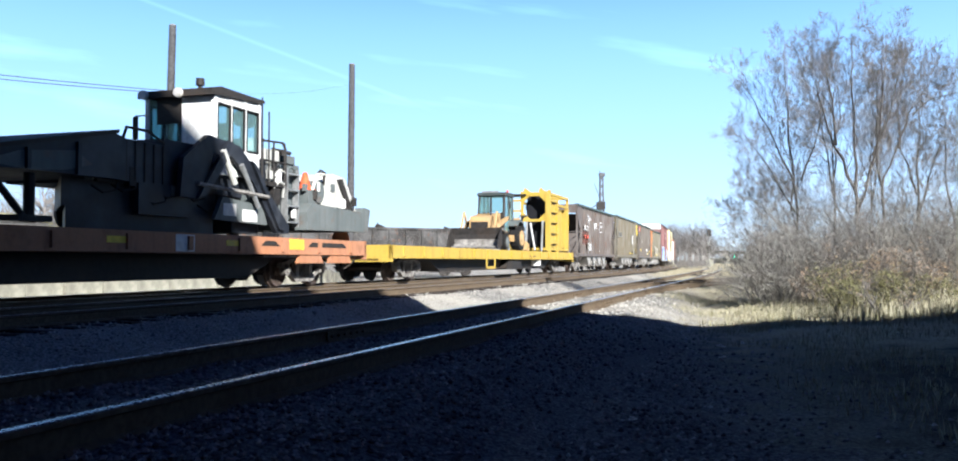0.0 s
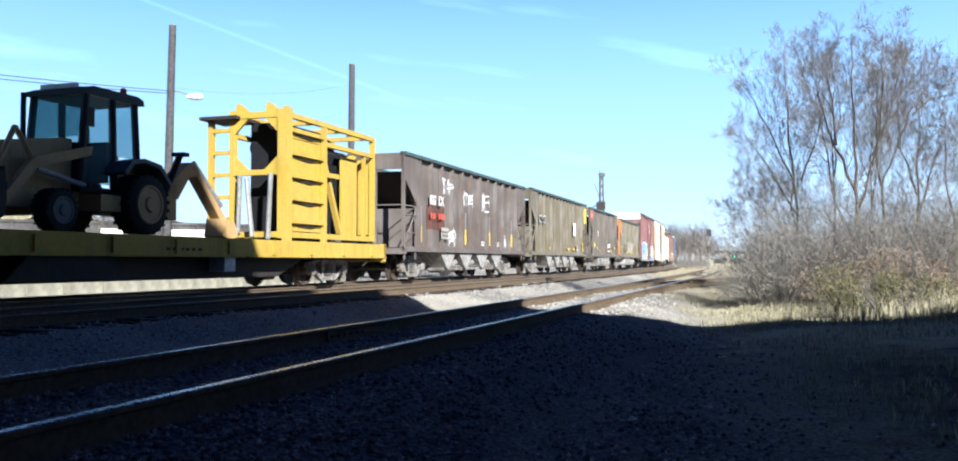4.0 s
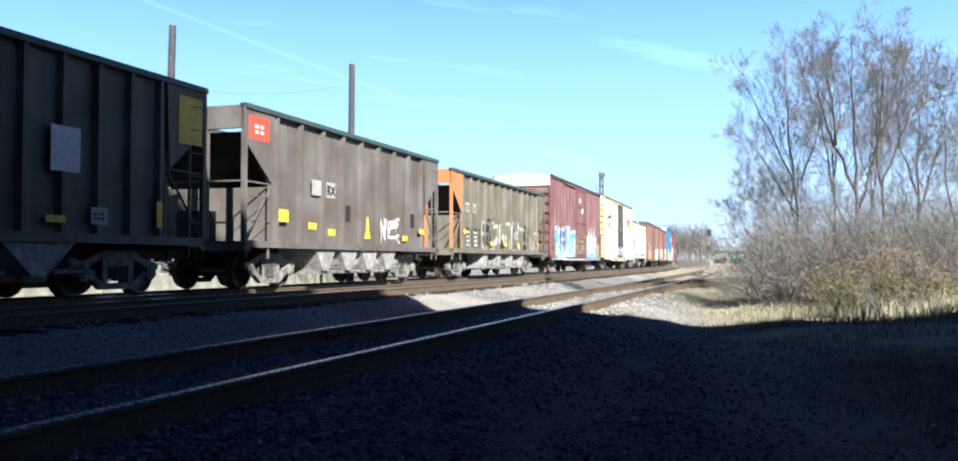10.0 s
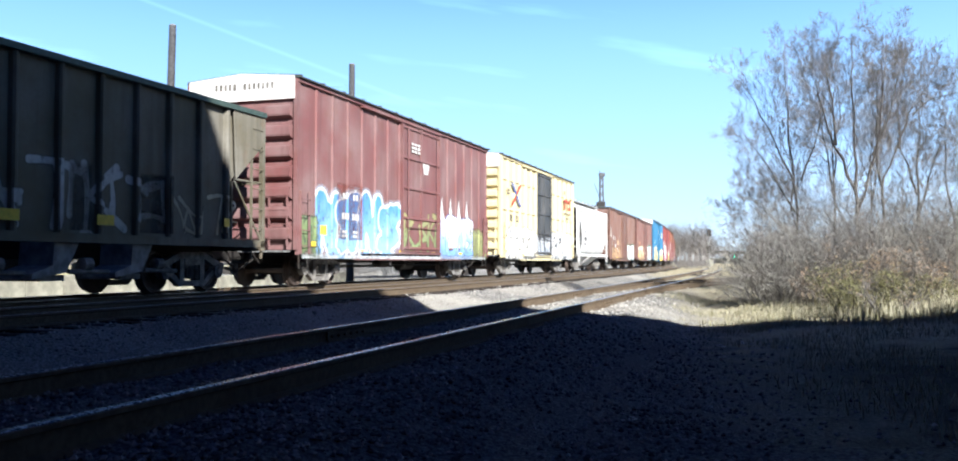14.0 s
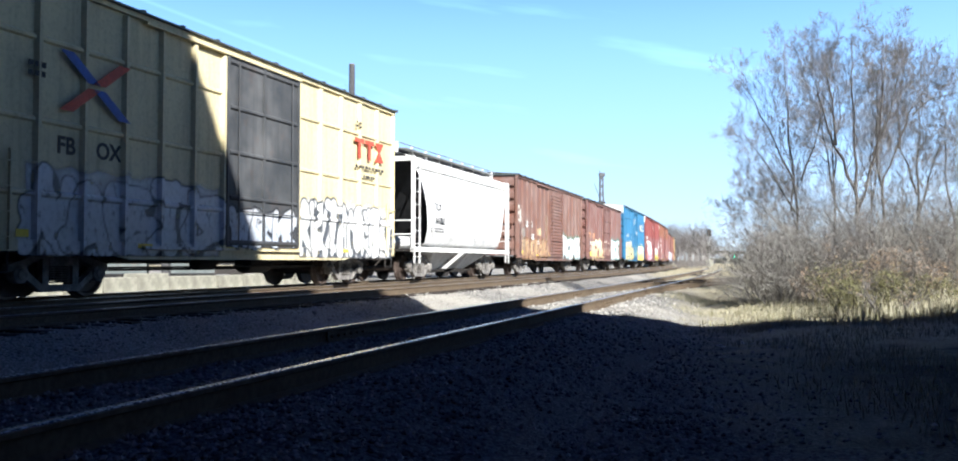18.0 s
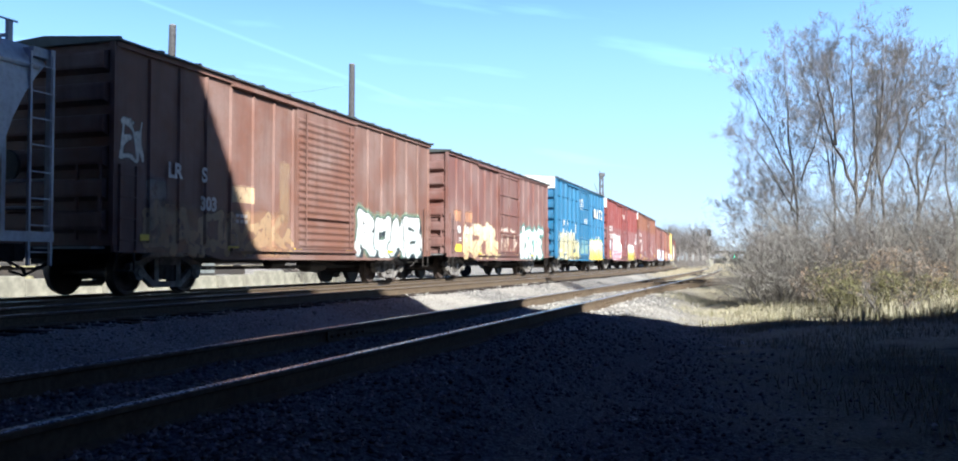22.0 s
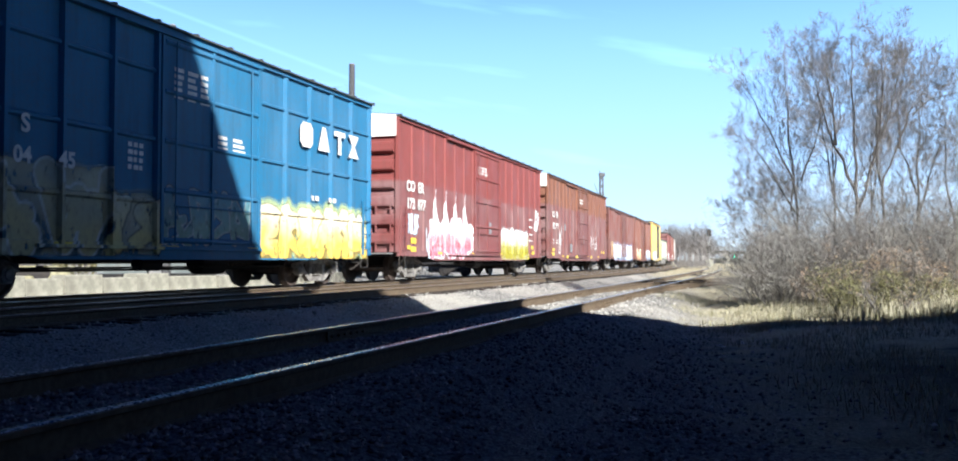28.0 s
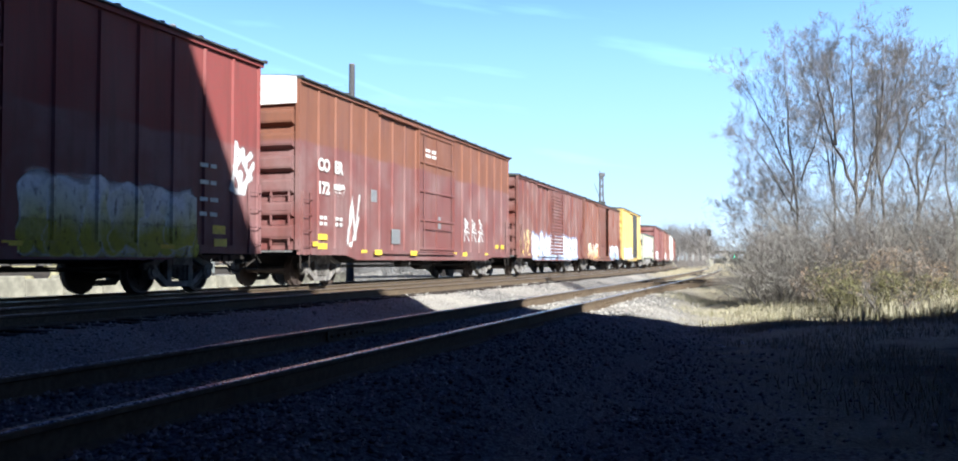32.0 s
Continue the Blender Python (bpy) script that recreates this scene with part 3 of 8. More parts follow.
def side_frame_mesh():
    sh = Shape()
    x0, x1 = 0.93, 1.06
    upper = [(-1.12, 0.50), (-1.12, 0.62), (-0.80, 0.70), (-0.42, 0.86), (0.42, 0.86), (0.80, 0.70), (1.12, 0.62), (1.12, 0.50), (0.86, 0.52), (0.42, 0.72), (-0.42, 0.72), (-0.86, 0.52)]
    sh.prism(upper, "x", x0, x1)
    lower = [(-1.0, 0.50), (-0.72, 0.50), (-0.40, 0.27), (0.40, 0.27), (0.72, 0.50), (1.0, 0.50), (0.72, 0.36), (0.42, 0.15), (-0.42, 0.15), (-0.72, 0.36)]
    sh.prism(lower, "x", x0, x1)
    for y in (-0.34, 0.34):
        sh.prism([(y - 0.07, 0.26), (y + 0.07, 0.26), (y + 0.07, 0.74), (y - 0.07, 0.74)], "x", x0 + 0.005, x1 - 0.005)
    for y in (-0.885, 0.885):
        sh.lathe([(x0, 0.15), (x1 + 0.03, 0.15), (x1 + 0.05, 0.10), (x1 + 0.075, 0.09)], (0, y, 0.455), "x", 14)
    me = sh.mesh("side_frame", 35)
    me.materials.append(CAST)
    return me


def spring_mesh():
    sh = Shape()
    for y in (-0.17, 0.0, 0.17):
        for k in range(7):
            sh.lathe([(0.30 + k * 0.04, 0.062), (0.312 + k * 0.04, 0.078), (0.324 + k * 0.04, 0.062)], (0.99, y, 0), "z", 10)
    sh.box(0.92, 1.08, -0.27, 0.27, 0.585, 0.72)
    me = sh.mesh("bolster_spring")
    me.materials.append(CAST)
    return me


WHEELSET, FRAME_SIDE, SPRINGS = wheelset_mesh(), side_frame_mesh(), spring_mesh()
FRAME_FAR = FRAME_SIDE.copy()
FRAME_FAR.transform(Matrix.Diagonal((-1, 1, 1, 1)))
FRAME_FAR.flip_normals()
WHEELSETS, TRAIN = [], []


def add_truck(car, y):
    sh = Shape().box(-0.95, 0.95, -0.16, 0.16, 0.50, 0.74).box(-0.35, 0.35, -0.22, 0.22, 0.70, 0.86)
    for sy in (-1, 1):                             # brake beams and hangers
        sh.tube((-0.75, sy * 0.40, 0.36), (0.75, sy * 0.40, 0.36), 0.045, 6)
        for sx in (-0.72, 0.72):
            sh.box(sx - 0.05, sx + 0.05, sy * 0.36 - 0.06, sy * 0.36 + 0.09, 0.30, 0.60)
    truck = part("truck", sh, STEEL_DARK, car, "four-wheel freight truck with dusty cast frames")
    truck.location = (0, y, 0)
    part("side_frame", FRAME_SIDE, CAST, truck)
    part("side_frame", FRAME_FAR, CAST, truck)
    tagged(part("bolster_spring", SPRINGS, CAST, truck), kind="stuff")
    for wy in (-0.885, 0.885):
        w = part("wheelset", WHEELSET, WHEEL, truck, "pair of steel wheels on an axle")
        w.location = (0, wy, 0.449)
        WHEELSETS.append((w, wy))


def add_coupler(car, y, sgn):
    sh = Shape().box(-0.12, 0.12, min(y, y + sgn * 0.6), max(y, y + sgn * 0.6), 0.72, 0.92)
    k = y + sgn * 0.6
    sh.prism([(-0.16, k), (0.16, k), (0.17, k + sgn * 0.18), (0.05, k + sgn * 0.30), (-0.05, k + sgn * 0.18), (-0.16, k + sgn * 0.22)], "z", 0.66, 0.98)
    sh.path([(0.4, y, 0.75), (0.42, k - sgn * 0.1, 0.55), (0.3, k + sgn * 0.1, 0.42), (0.12, k + sgn * 0.25, 0.5)], 0.025, 6)
    part("coupler", sh, STEEL_DARK, car, "rusty knuckle coupler with its air hose")


def add_ladder(car, name, x, y0, y1, z0, z1, rungs, material, face="x"):
    """Rungs and stiles on a face; face y: the ladder lies across the car's end at y0, from x to y1."""
    sh = Shape()
    for k in range(rungs):
        z = z0 + (z1 - z0) * (k + 0.5) / rungs
        if face == "x":
            sh.path([(x, y0, z), (x + 0.07, y0, z), (x + 0.07, y1, z), (x, y1, z)], 0.013, 5)
        else:
            sh.path([(x, y0, z), (x, y0 - 0.07, z), (y1, y0 - 0.07, z), (y1, y0, z)], 0.013, 5)
    for p in (y0, y1) if face == "x" else (x, y1):
        if face == "x":
            sh.box(x, x + 0.05, p - 0.02, p + 0.02, z0, z1)
        else:
            sh.box(p - 0.02, p + 0.02, y0 - 0.05, y0, z0, z1)
    return part(name, sh, material, car)


def add_text(car, words, y, z, size, material, bold=0.012):
    x = SKINS[car.name].top_of(y - size * 0.33 * len(words), y + size * 0.33 * len(words), z, z + size * 0.7) + 0.004
    cu = bpy.data.curves.new("lettering", "FONT")
    cu.body, cu.size, cu.offset, cu.extrude, cu.align_x = words, size, bold, 0.002, "CENTER"
    tmp = bpy.data.objects.new("tmp", cu)
    me = bpy.data.meshes.new_from_object(tmp)
    bpy.data.objects.remove(tmp)
    bpy.data.curves.remove(cu)
    me.transform(Matrix.Translation((x, y, z)) @ Matrix(((0, 0, 1, 0), (1, 0, 0, 0), (0, 1, 0, 0), (0, 0, 0, 1))))
    return part("lettering", me, material, car)


def add_patch(car, name, y0, y1, z0, z1, material, x=None, label=""):
    if x is None:
        x = SKINS[car.name].top_of(y0, y1, z0, z1) + 0.003
    return part(name, Shape().box(x - 0.002, x + 0.003, y0, y1, z0, z1), material, car, label)


def bars(car, y0, y1, z0, z1, rows, cols, material, x=None, seed=1):
    """Lines of stencilled data too small to read."""
    if x is None:
        x = SKINS[car.name].top_of(y0, y1, z0, z1) + 0.003
    rng = random.Random(seed)
    sh = Shape()
    dz, dy = (z1 - z0) / rows, (y1 - y0) / cols
    for r in range(rows):
        for c in range(cols):
            w = dy * rng.uniform(0.55, 0.85)
            sh.box(x - 0.002, x + 0.003, y0 + c * dy, y0 + c * dy + w, z0 + r * dz, z0 + (r + 0.6) * dz)
    return tagged(part("stencil", sh, material, car), kind="stuff")


def start_car(name, label, u0, u1, truck_in=2.2, category="freight car", trucks=True):
    """An empty at rail level under the middle of a car that reaches from u0 to u1 along the train."""
    car = tagged(new(name), label, category, "cars of the freight train")
    n = (u1 - u0) / 2
    if trucks:
        for sgn in (-1, 1):
            add_truck(car, sgn * (n - truck_in))
    for sgn in (-1, 1):
        add_coupler(car, sgn * n, sgn)
    TRAIN.append((car, (u0 + u1) / 2, n - truck_in, 0.0))
    return car, n


def underframe(car, n, sill, gear=True):
    part("centre_sill", Shape().box(-0.25, 0.25, -n, n, 0.62, sill), STEEL_DARK, car, "dark steel centre sill")
    for k in range(7):
        y = -n + 0.3 + (2 * n - 0.6) * k / 6
        part("cross_bearer", Shape().prism([(-HALF + 0.1, sill - 0.14), (HALF - 0.1, sill - 0.14), (HALF - 0.1, sill), (-HALF + 0.1, sill)], "y", y - 0.05, y + 0.05), STEEL_DARK, car)
    if gear:
        sh = Shape().lathe([(-0.5, 0.18), (-0.45, 0.24), (0.45, 0.24), (0.5, 0.18)], (0.55, 1.4, 0.62), "y", 12)
        sh.lathe([(-0.35, 0.10), (-0.3, 0.15), (0.3, 0.15), (0.35, 0.1)], (0.75, -0.9, 0.62), "y", 10)
        sh.tube((0.8, -n + 3.2, 0.55), (0.8, n - 3.2, 0.55), 0.02, 5)
        sh.tube((0.3, -n + 2.6, 0.50), (0.3, n - 2.6, 0.50), 0.025, 5)
        part("brake_gear", sh, STEEL_DARK, car, "brake cylinder, reservoir and rods")


def end_sheet(car, n, sill, top, paint, ribs, white_cap=0.0):
    """A boxcar's corrugated leading end, with ladder, brake wheel and platform."""
    y = -n
    part("end_sheet", Shape().box(-HALF + 0.02, HALF - 0.02, y + 0.06, y + 0.14, sill, top), paint, car)
    part("end_sheet", Shape().box(-HALF + 0.02, HALF - 0.02, n - 0.14, n - 0.06, sill, top), paint, car)
    hi = top - 0.10 - white_cap
    for k in range(ribs):
        z = sill + 0.15 + (hi - sill - 0.1) * (k + 0.5) / ribs
        d = (hi - sill) / ribs
        sh = Shape().prism([(y + 0.06, z - d * 0.36), (y + 0.06, z + d * 0.34), (y - 0.11, z + d * 0.26), (y - 0.125, z + d * 0.18), (y - 0.125, z - d * 0.16), (y - 0.11, z - d * 0.24)], "x", -HALF + 0.16, HALF - 0.16)
        part("end_rib", sh, paint, car)
    for sx in (-1, 1):
        part("corner_post", Shape().box(sx * (HALF - 0.05) - 0.06, sx * (HALF - 0.05) + 0.05, y - 0.02, y + 0.1, sill, top), paint, car)
    if 0.0 < white_cap < 0.3:
        for x in (-0.75, 0.05):
            part("end_plate", Shape().box(x, x + 0.6, y - 0.02, y + 0.061, top - 0.2, top - 0.05), ROOF_WHITE, car, "small white end plate")
    if white_cap >= 0.3:
        cap = [(-HALF + 0.06, top - white_cap), (HALF - 0.08, top - white_cap), (HALF - 0.08, top + 0.06), (0.0, top + 0.185), (-HALF + 0.06, top + 0.06)]
        part("end_cap", Shape().prism(cap, "y", y - 0.04, y + 0.05), ROOF_WHITE, car, "white excess-height panel")
        if 0.3 < white_cap < 0.55:
            sh, rng = Shape(), random.Random(n)
            xx = -0.75
            while xx < 0.85:
                w = rng.uniform(0.05, 0.09)
                if abs(xx + 0.1) > 0.1:
                    sh.box(xx, xx + w, y - 0.046, y - 0.038, top - white_cap * 0.45, top - white_cap * 0.12)
                xx += w + 0.06
            tagged(part("stencil", sh, CAST, car), kind="stuff")
    add_ladder(car, "end_ladder", 0.85, y - 0.06, 1.35, sill + 0.1, sill + 1.5, 4, paint, "y")
    sh = Shape().lathe([(0, 0.28), (0.03, 0.30), (0.06, 0.28)], (-0.55, y - 0.3, 2.4), "y", 18)
    for a in range(3):
        sh.tube((-0.55 - 0.27 * math.cos(a * 1.047), y - 0.27, 2.4 - 0.27 * math.sin(a * 1.047)), (-0.55 + 0.27 * math.cos(a * 1.047), y - 0.27, 2.4 + 0.27 * math.sin(a * 1.047)), 0.015, 5)
    part("brake_wheel", sh, STEEL_DARK, car)
    part("crossover_platform", Shape().box(-HALF + 0.15, HALF - 0.2, y - 0.32, y + 0.02, sill - 0.06, sill - 0.02), GALV, car)
    part("brake_step", Shape().box(-0.95, -0.1, y - 0.34, y, 1.62, 1.66), STEEL_DARK, car)


def box_car(label, u0, u1, top, paint, door, posts, ribs=8, white_cap=0.0, door_style="panel", door_paint=None, sill=0.95, roof=None, grid_rows=(), open_door=False):
    """door: (y0, y1) from the car's middle; posts: how many upright side posts on either side of the door."""
    car, n = start_car("boxcar", label, u0, u1)
    underframe(car, n, sill)
    end_sheet(car, n, sill, top - 0.03, paint, ribs, white_cap)
    low, d0, d1 = 0.70, *door
    post_depth, wide, face = (0.075, 0.075, 0.035) if grid_rows else (0.03, 0.06, 0.02)
    eave = top - 0.03
    # the camera's side, with its door opening
    part("side_sheet", Shape().box(HALF - 0.075, HALF - 0.045, -n + 0.02, d0, sill - 0.05, eave), paint, car)
    part("side_sheet", Shape().box(HALF - 0.075, HALF - 0.045, d1, n - 0.02, sill - 0.05, eave), paint, car)
    part("side_sheet", Shape().box(-HALF + 0.03, -HALF + 0.06, -n + 0.02, n - 0.02, sill - 0.05, eave), paint, car)
    part("floor", Shape().box(-HALF + 0.06, HALF - 0.06, -n + 0.14, n - 0.14, sill - 0.04, sill + 0.06), STEEL_DARK, car)
    bay = [(-n + 0.02, sill - 0.12), (-n + 2.6, sill - 0.12), (-n + 3.3, low), (n - 3.3, low), (n - 2.6, sill - 0.12), (n - 0.02, sill - 0.12), (n - 0.02, sill + 0.06), (-n + 0.02, sill + 0.06)]
    part("side_sill", Shape().prism(bay, "x", HALF - 0.075, HALF - 0.005), paint, car)
    part("side_sill", Shape().prism(bay, "x", -HALF + 0.005, -HALF + 0.075), paint, car)
    part("top_chord", Shape().box(HALF - 0.07, HALF + 0.03, -n, n, eave - 0.09, eave), paint, car)
    post_shape = lambda y: Shape().prism([(HALF - 0.05, y - wide), (HALF - 0.035 + post_depth, y - face), (HALF - 0.035 + post_depth, y + face), (HALF - 0.05, y + wide)], "z", sill - 0.03, eave - 0.12)
    ys = []
    for a, b in ((-n + 0.10, d0 - 0.09), (d1 + 0.09, n - 0.10)):
        k = max(2, round(posts * (b - a) / (2 * n)))
        ys += [a + (b - a) * i / k for i in range(k + 1)]
    for y in ys:
        part("side_post", post_shape(y), paint, car)
    for z in grid_rows:
        for a, b in zip(ys, ys[1:]):
            if not (a < d0 < b):
                part("panel_stiffener", Shape().prism([(HALF - 0.05, z - 0.06), (HALF + 0.005, z - 0.025), (HALF + 0.005, z + 0.025), (HALF - 0.05, z + 0.06)], "y", a + 0.06, b - 0.06), paint, car)
    skin = SKINS[car.name] = Skin(HALF - 0.045, n)
    for y in ys:
        skin.post(y, wide, face, HALF - 0.035 + post_depth)
    for z in grid_rows:
        skin.level(z, 0.06, 0.025, HALF + 0.005, -n, d0)
        skin.level(z, 0.06, 0.025, HALF + 0.005, d1, n)
    skin.box(-n, n, 0.6, sill + 0.06, HALF - 0.005)
    skin.box(d0 - 0.03, d1 + 0.03, sill + 0.02, eave - 0.16, HALF + 0.03)
    skin.box(d0 - (d1 - d0) * 0.9, d1 + 0.1, sill - 0.06, sill, HALF + 0.085)
    far_posts = Shape()
    for y in ys[::2]:
        far_posts.box(-HALF, -HALF + 0.035, y - 0.05, y + 0.05, sill, eave)
    tagged(part("far_side_posts", far_posts, paint, car), kind="stuff")
    # door
    dp = door_paint or paint
    shift = -(d1 - d0) * 0.62 if open_door else 0.0
    door_ob = part("door", Shape().box(HALF - 0.028, HALF + 0.03, d0 - 0.03 + shift, d1 + 0.03 + shift, sill + 0.02, eave - 0.16), dp, car, "sliding door")
    x = HALF + 0.03
    if door_style == "panel":
        for k in range(5):
            z = sill + 0.12 + (eave - sill - 0.4) * k / 4
            part("door_rib", Shape().prism([(x - 0.002, z - 0.06), (x + 0.045, z - 0.02), (x + 0.045, z + 0.02), (x - 0.002, z + 0.06)], "y", d0 + 0.06 + shift, d1 - 0.06 + shift), dp, door_ob)
        for y in (d0, d0 + (d1 - d0) * 0.48, d1):
            part("door_stile", Shape().box(x - 0.002, x + 0.035, y - 0.04 + shift, y + 0.04 + shift, sill + 0.05, eave - 0.18), dp, door_ob)
    else:
        k = 0
        z = sill + 0.12
        while z < eave - 0.3:
            part("door_rib", Shape().prism([(x - 0.002, z - 0.07), (x + 0.03, z - 0.02), (x + 0.03, z + 0.02), (x - 0.002, z + 0.07)], "y", d0 + 0.05 + shift, d1 - 0.05 + shift), dp, door_ob)
            z += 0.17
    for y in (d0 + 0.35, d1 - 0.35):
        part("locking_bar", Shape().tube((x + 0.06, y + shift, sill + 0.1), (x + 0.06, y + shift, eave - 0.25), 0.018, 5), dp, door_ob)
    part("door_lever", Shape().tube((x + 0.07, d0 + 0.3 + shift, 1.75), (x + 0.07, d1 - 0.3 + shift, 1.75), 0.018, 5), dp, door_ob)
    part("door_track", Shape().box(HALF - 0.02, HALF + 0.085, d0 - (d1 - d0) * 0.9, d1 + 0.1, sill - 0.06, sill + 0.0), paint, car)
    part("door_track", Shape().box(HALF - 0.02, HALF + 0.085, d0 - (d1 - d0) * 0.9, d1 + 0.1, eave - 0.16, eave - 0.10), paint, car)
    # roof with raised seams
    crown = [(-HALF - 0.02, eave), (HALF + 0.10, eave), (HALF + 0.10, eave + 0.035), (0.0, top + 0.13), (-HALF - 0.02, eave + 0.035)]
    part("roof", Shape().prism(crown, "y", -n - 0.03, n + 0.03), roof or ROOF_METAL, car, "shallow ridged sheet-metal roof")
    sh = Shape()
    k = round(2 * n / 1.2)
    for i in range(k + 1):
        y = -n + 2 * n * i / k
        sh.prism([(HALF + 0.104, eave + 0.005), (HALF + 0.104, eave + 0.07), (0.0, top + 0.17), (-HALF, eave + 0.075), (-HALF, eave + 0.02)], "y", y - 0.035, y + 0.035)
    part("roof_seams", sh, roof or ROOF_METAL, car)
    add_ladder(car, "side_ladder", HALF, -n + 0.12, -n + 0.55, sill - 0.1, sill + 1.45, 4, paint)
    add_ladder(car, "side_ladder", HALF, n - 0.55, n - 0.12, sill - 0.1, sill + 1.45, 4, paint)
    for y in (-n + 0.12, n - 0.6):
        part("stirrup_step", Shape().path([(HALF - 0.03, y, sill - 0.1), (HALF - 0.03, y, 0.5), (HALF - 0.03, y + 0.45, 0.5), (HALF - 0.03, y + 0.45, sill - 0.1)], 0.02, 5), STEEL_DARK, car)
    add_patch(car, "reflector", -n + 0.7, -n + 0.95, sill + 0.1, sill + 0.22, MARK_YELLOW, HALF + 0.0, "yellow reflective strip")
    for y in np.linspace(-n + 3.5, n - 3.5, 4):
        add_patch(car, "reflector", y, y + 0.4, sill - 0.04, sill + 0.04, MARK_YELLOW, HALF + 0.0, "yellow reflective strip")
    return car, n


def hopper(label, u0, u1, top, paint, end_paint=None, posts=12, bay_kind=0, side_top=None):
    """An open-topped four-bay coal hopper."""
    car, n = start_car("hopper_car", label, u0, u1, 1.95)
    end_paint = end_paint or paint
    sill = 1.08
    part("centre_sill", Shape().box(-0.25, 0.25, -n, n, 0.70, 1.05), STEEL_DARK, car)
    cut = 1.15                                     # the open end bay
    outline = [(-n + cut, sill), (n - cut, sill), (n - cut, 2.45), (n - 0.12, 3.35), (n - 0.12, top - 0.08), (-n + 0.12, top - 0.08), (-n + 0.12, 3.35), (-n + cut, 2.45)]
    part("side_sheet", Shape().prism(outline, "x", HALF - 0.16, HALF - 0.135), paint, car)
    part("side_sheet", Shape().prism(outline, "x", -HALF + 0.135, -HALF + 0.16), paint, car)
    skin = SKINS[car.name] = Skin(HALF - 0.135, n)
    skin.box(-n, n, 0.6, sill + 0.06, HALF)
    for sx in (-1, 1):
        part("top_chord", Shape().box(sx * (HALF - 0.06) - 0.09, sx * (HALF - 0.06) + 0.09, -n, n, top - 0.11, top), GREEN_EDGE, car)
        part("side_sill", Shape().box(sx * (HALF - 0.05) - 0.05, sx * (HALF - 0.05) + 0.05, -n, n, sill - 0.10, sill + 0.06), paint, car)
    for i in range(posts + 1):
        y = -n + cut + 0.25 + (2 * n - 2 * cut - 0.5) * i / posts
        if bay_kind == 2:
            sh = Shape().prism([(HALF - 0.14, y - 0.075), (HALF - 0.06, y - 0.06), (HALF - 0.03, y - 0.025), (HALF - 0.03, y + 0.025), (HALF - 0.06, y + 0.06), (HALF - 0.14, y + 0.075)], "z", sill, top - 0.11)
            skin.post(y, 0.075, 0.04, HALF - 0.03)
        else:
            sh = Shape().prism([(HALF - 0.14, y - 0.075), (HALF - 0.01, y - 0.05), (HALF - 0.01, y + 0.05), (HALF - 0.14, y + 0.075)], "z", sill, top - 0.11)
            skin.post(y, 0.075, 0.05, HALF - 0.01)
        part("side_post", sh, paint, car)
    far_posts = Shape()
    for i in range(0, posts + 1, 2):
        y = -n + cut + 0.25 + (2 * n - 2 * cut - 0.5) * i / posts
        far_posts.box(-HALF, -HALF + 0.06, y - 0.06, y + 0.06, sill, top - 0.1)
    tagged(part("far_side_posts", far_posts, paint, car), kind="stuff")
    lead_paint = end_paint
    for sgn in (-1, 1):
        e = sgn * n
        end_paint = lead_paint if sgn < 0 else paint
        # sloping end sheet, end panel, posts and platform
        # slope sheet painted dark to stand for shade in the open end
        sl = [(e - sgn * 0.12, top - 0.62), (e - sgn * 3.4, 1.0), (e - sgn * 3.46, 1.0), (e - sgn * 0.16, top - 0.62)]
        part("slope_sheet", Shape().prism(sl, "x", -HALF + 0.16, HALF - 0.16), STEEL_DARK, car, "sloping end sheet, recess shade painted in as dark")
        part("end_panel", Shape().box(-HALF + 0.05, HALF - 0.05, min(e, e - sgn * 0.12), max(e, e - sgn * 0.12), top - 0.55, top - 0.04), end_paint, car)
        for x in (-HALF + 0.06, -0.55, 0.55, HALF - 0.06):
            part("end_post", Shape().box(x - 0.05, x + 0.05, min(e, e - sgn * 0.1), max(e, e - sgn * 0.1), sill, top - 0.1), end_paint, car)
        part("end_sill", Shape().box(-HALF, HALF, min(e, e - sgn * 0.18), max(e, e - sgn * 0.18), sill - 0.18, sill + 0.04), paint, car)
        part("end_platform", Shape().box(-HALF + 0.1, HALF - 0.1, min(e, e - sgn * cut), max(e, e - sgn * cut), sill, sill + 0.03), STEEL_DARK, car)
        part("end_bulkhead", Shape().box(-HALF + 0.1, HALF - 0.1, min(e - sgn * cut, e - sgn * (cut + 0.05)), max(e - sgn * cut, e - sgn * (cut + 0.05)), sill, 2.4), paint, car)
        part("corner_gusset", Shape().prism([(e - sgn * 0.02, 3.35), (e - sgn * 0.02, top - 0.1), (e - sgn * (cut + 0.1), top - 0.1), (e - sgn * cut, 2.45)], "x", HALF - 0.045, HALF - 0.02), end_paint, car)
        part("end_rail", Shape().path([(-HALF + 0.1, e, 2.45), (HALF - 0.06, e, 2.45), (HALF - 0.06, e - sgn * cut, 2.45)], 0.022, 6), paint, car)
        part("end_brace", Shape().tube((HALF - 0.06, e - sgn * 0.05, sill), (HALF - 0.06, e - sgn * cut, 2.4), 0.025, 6), paint, car)
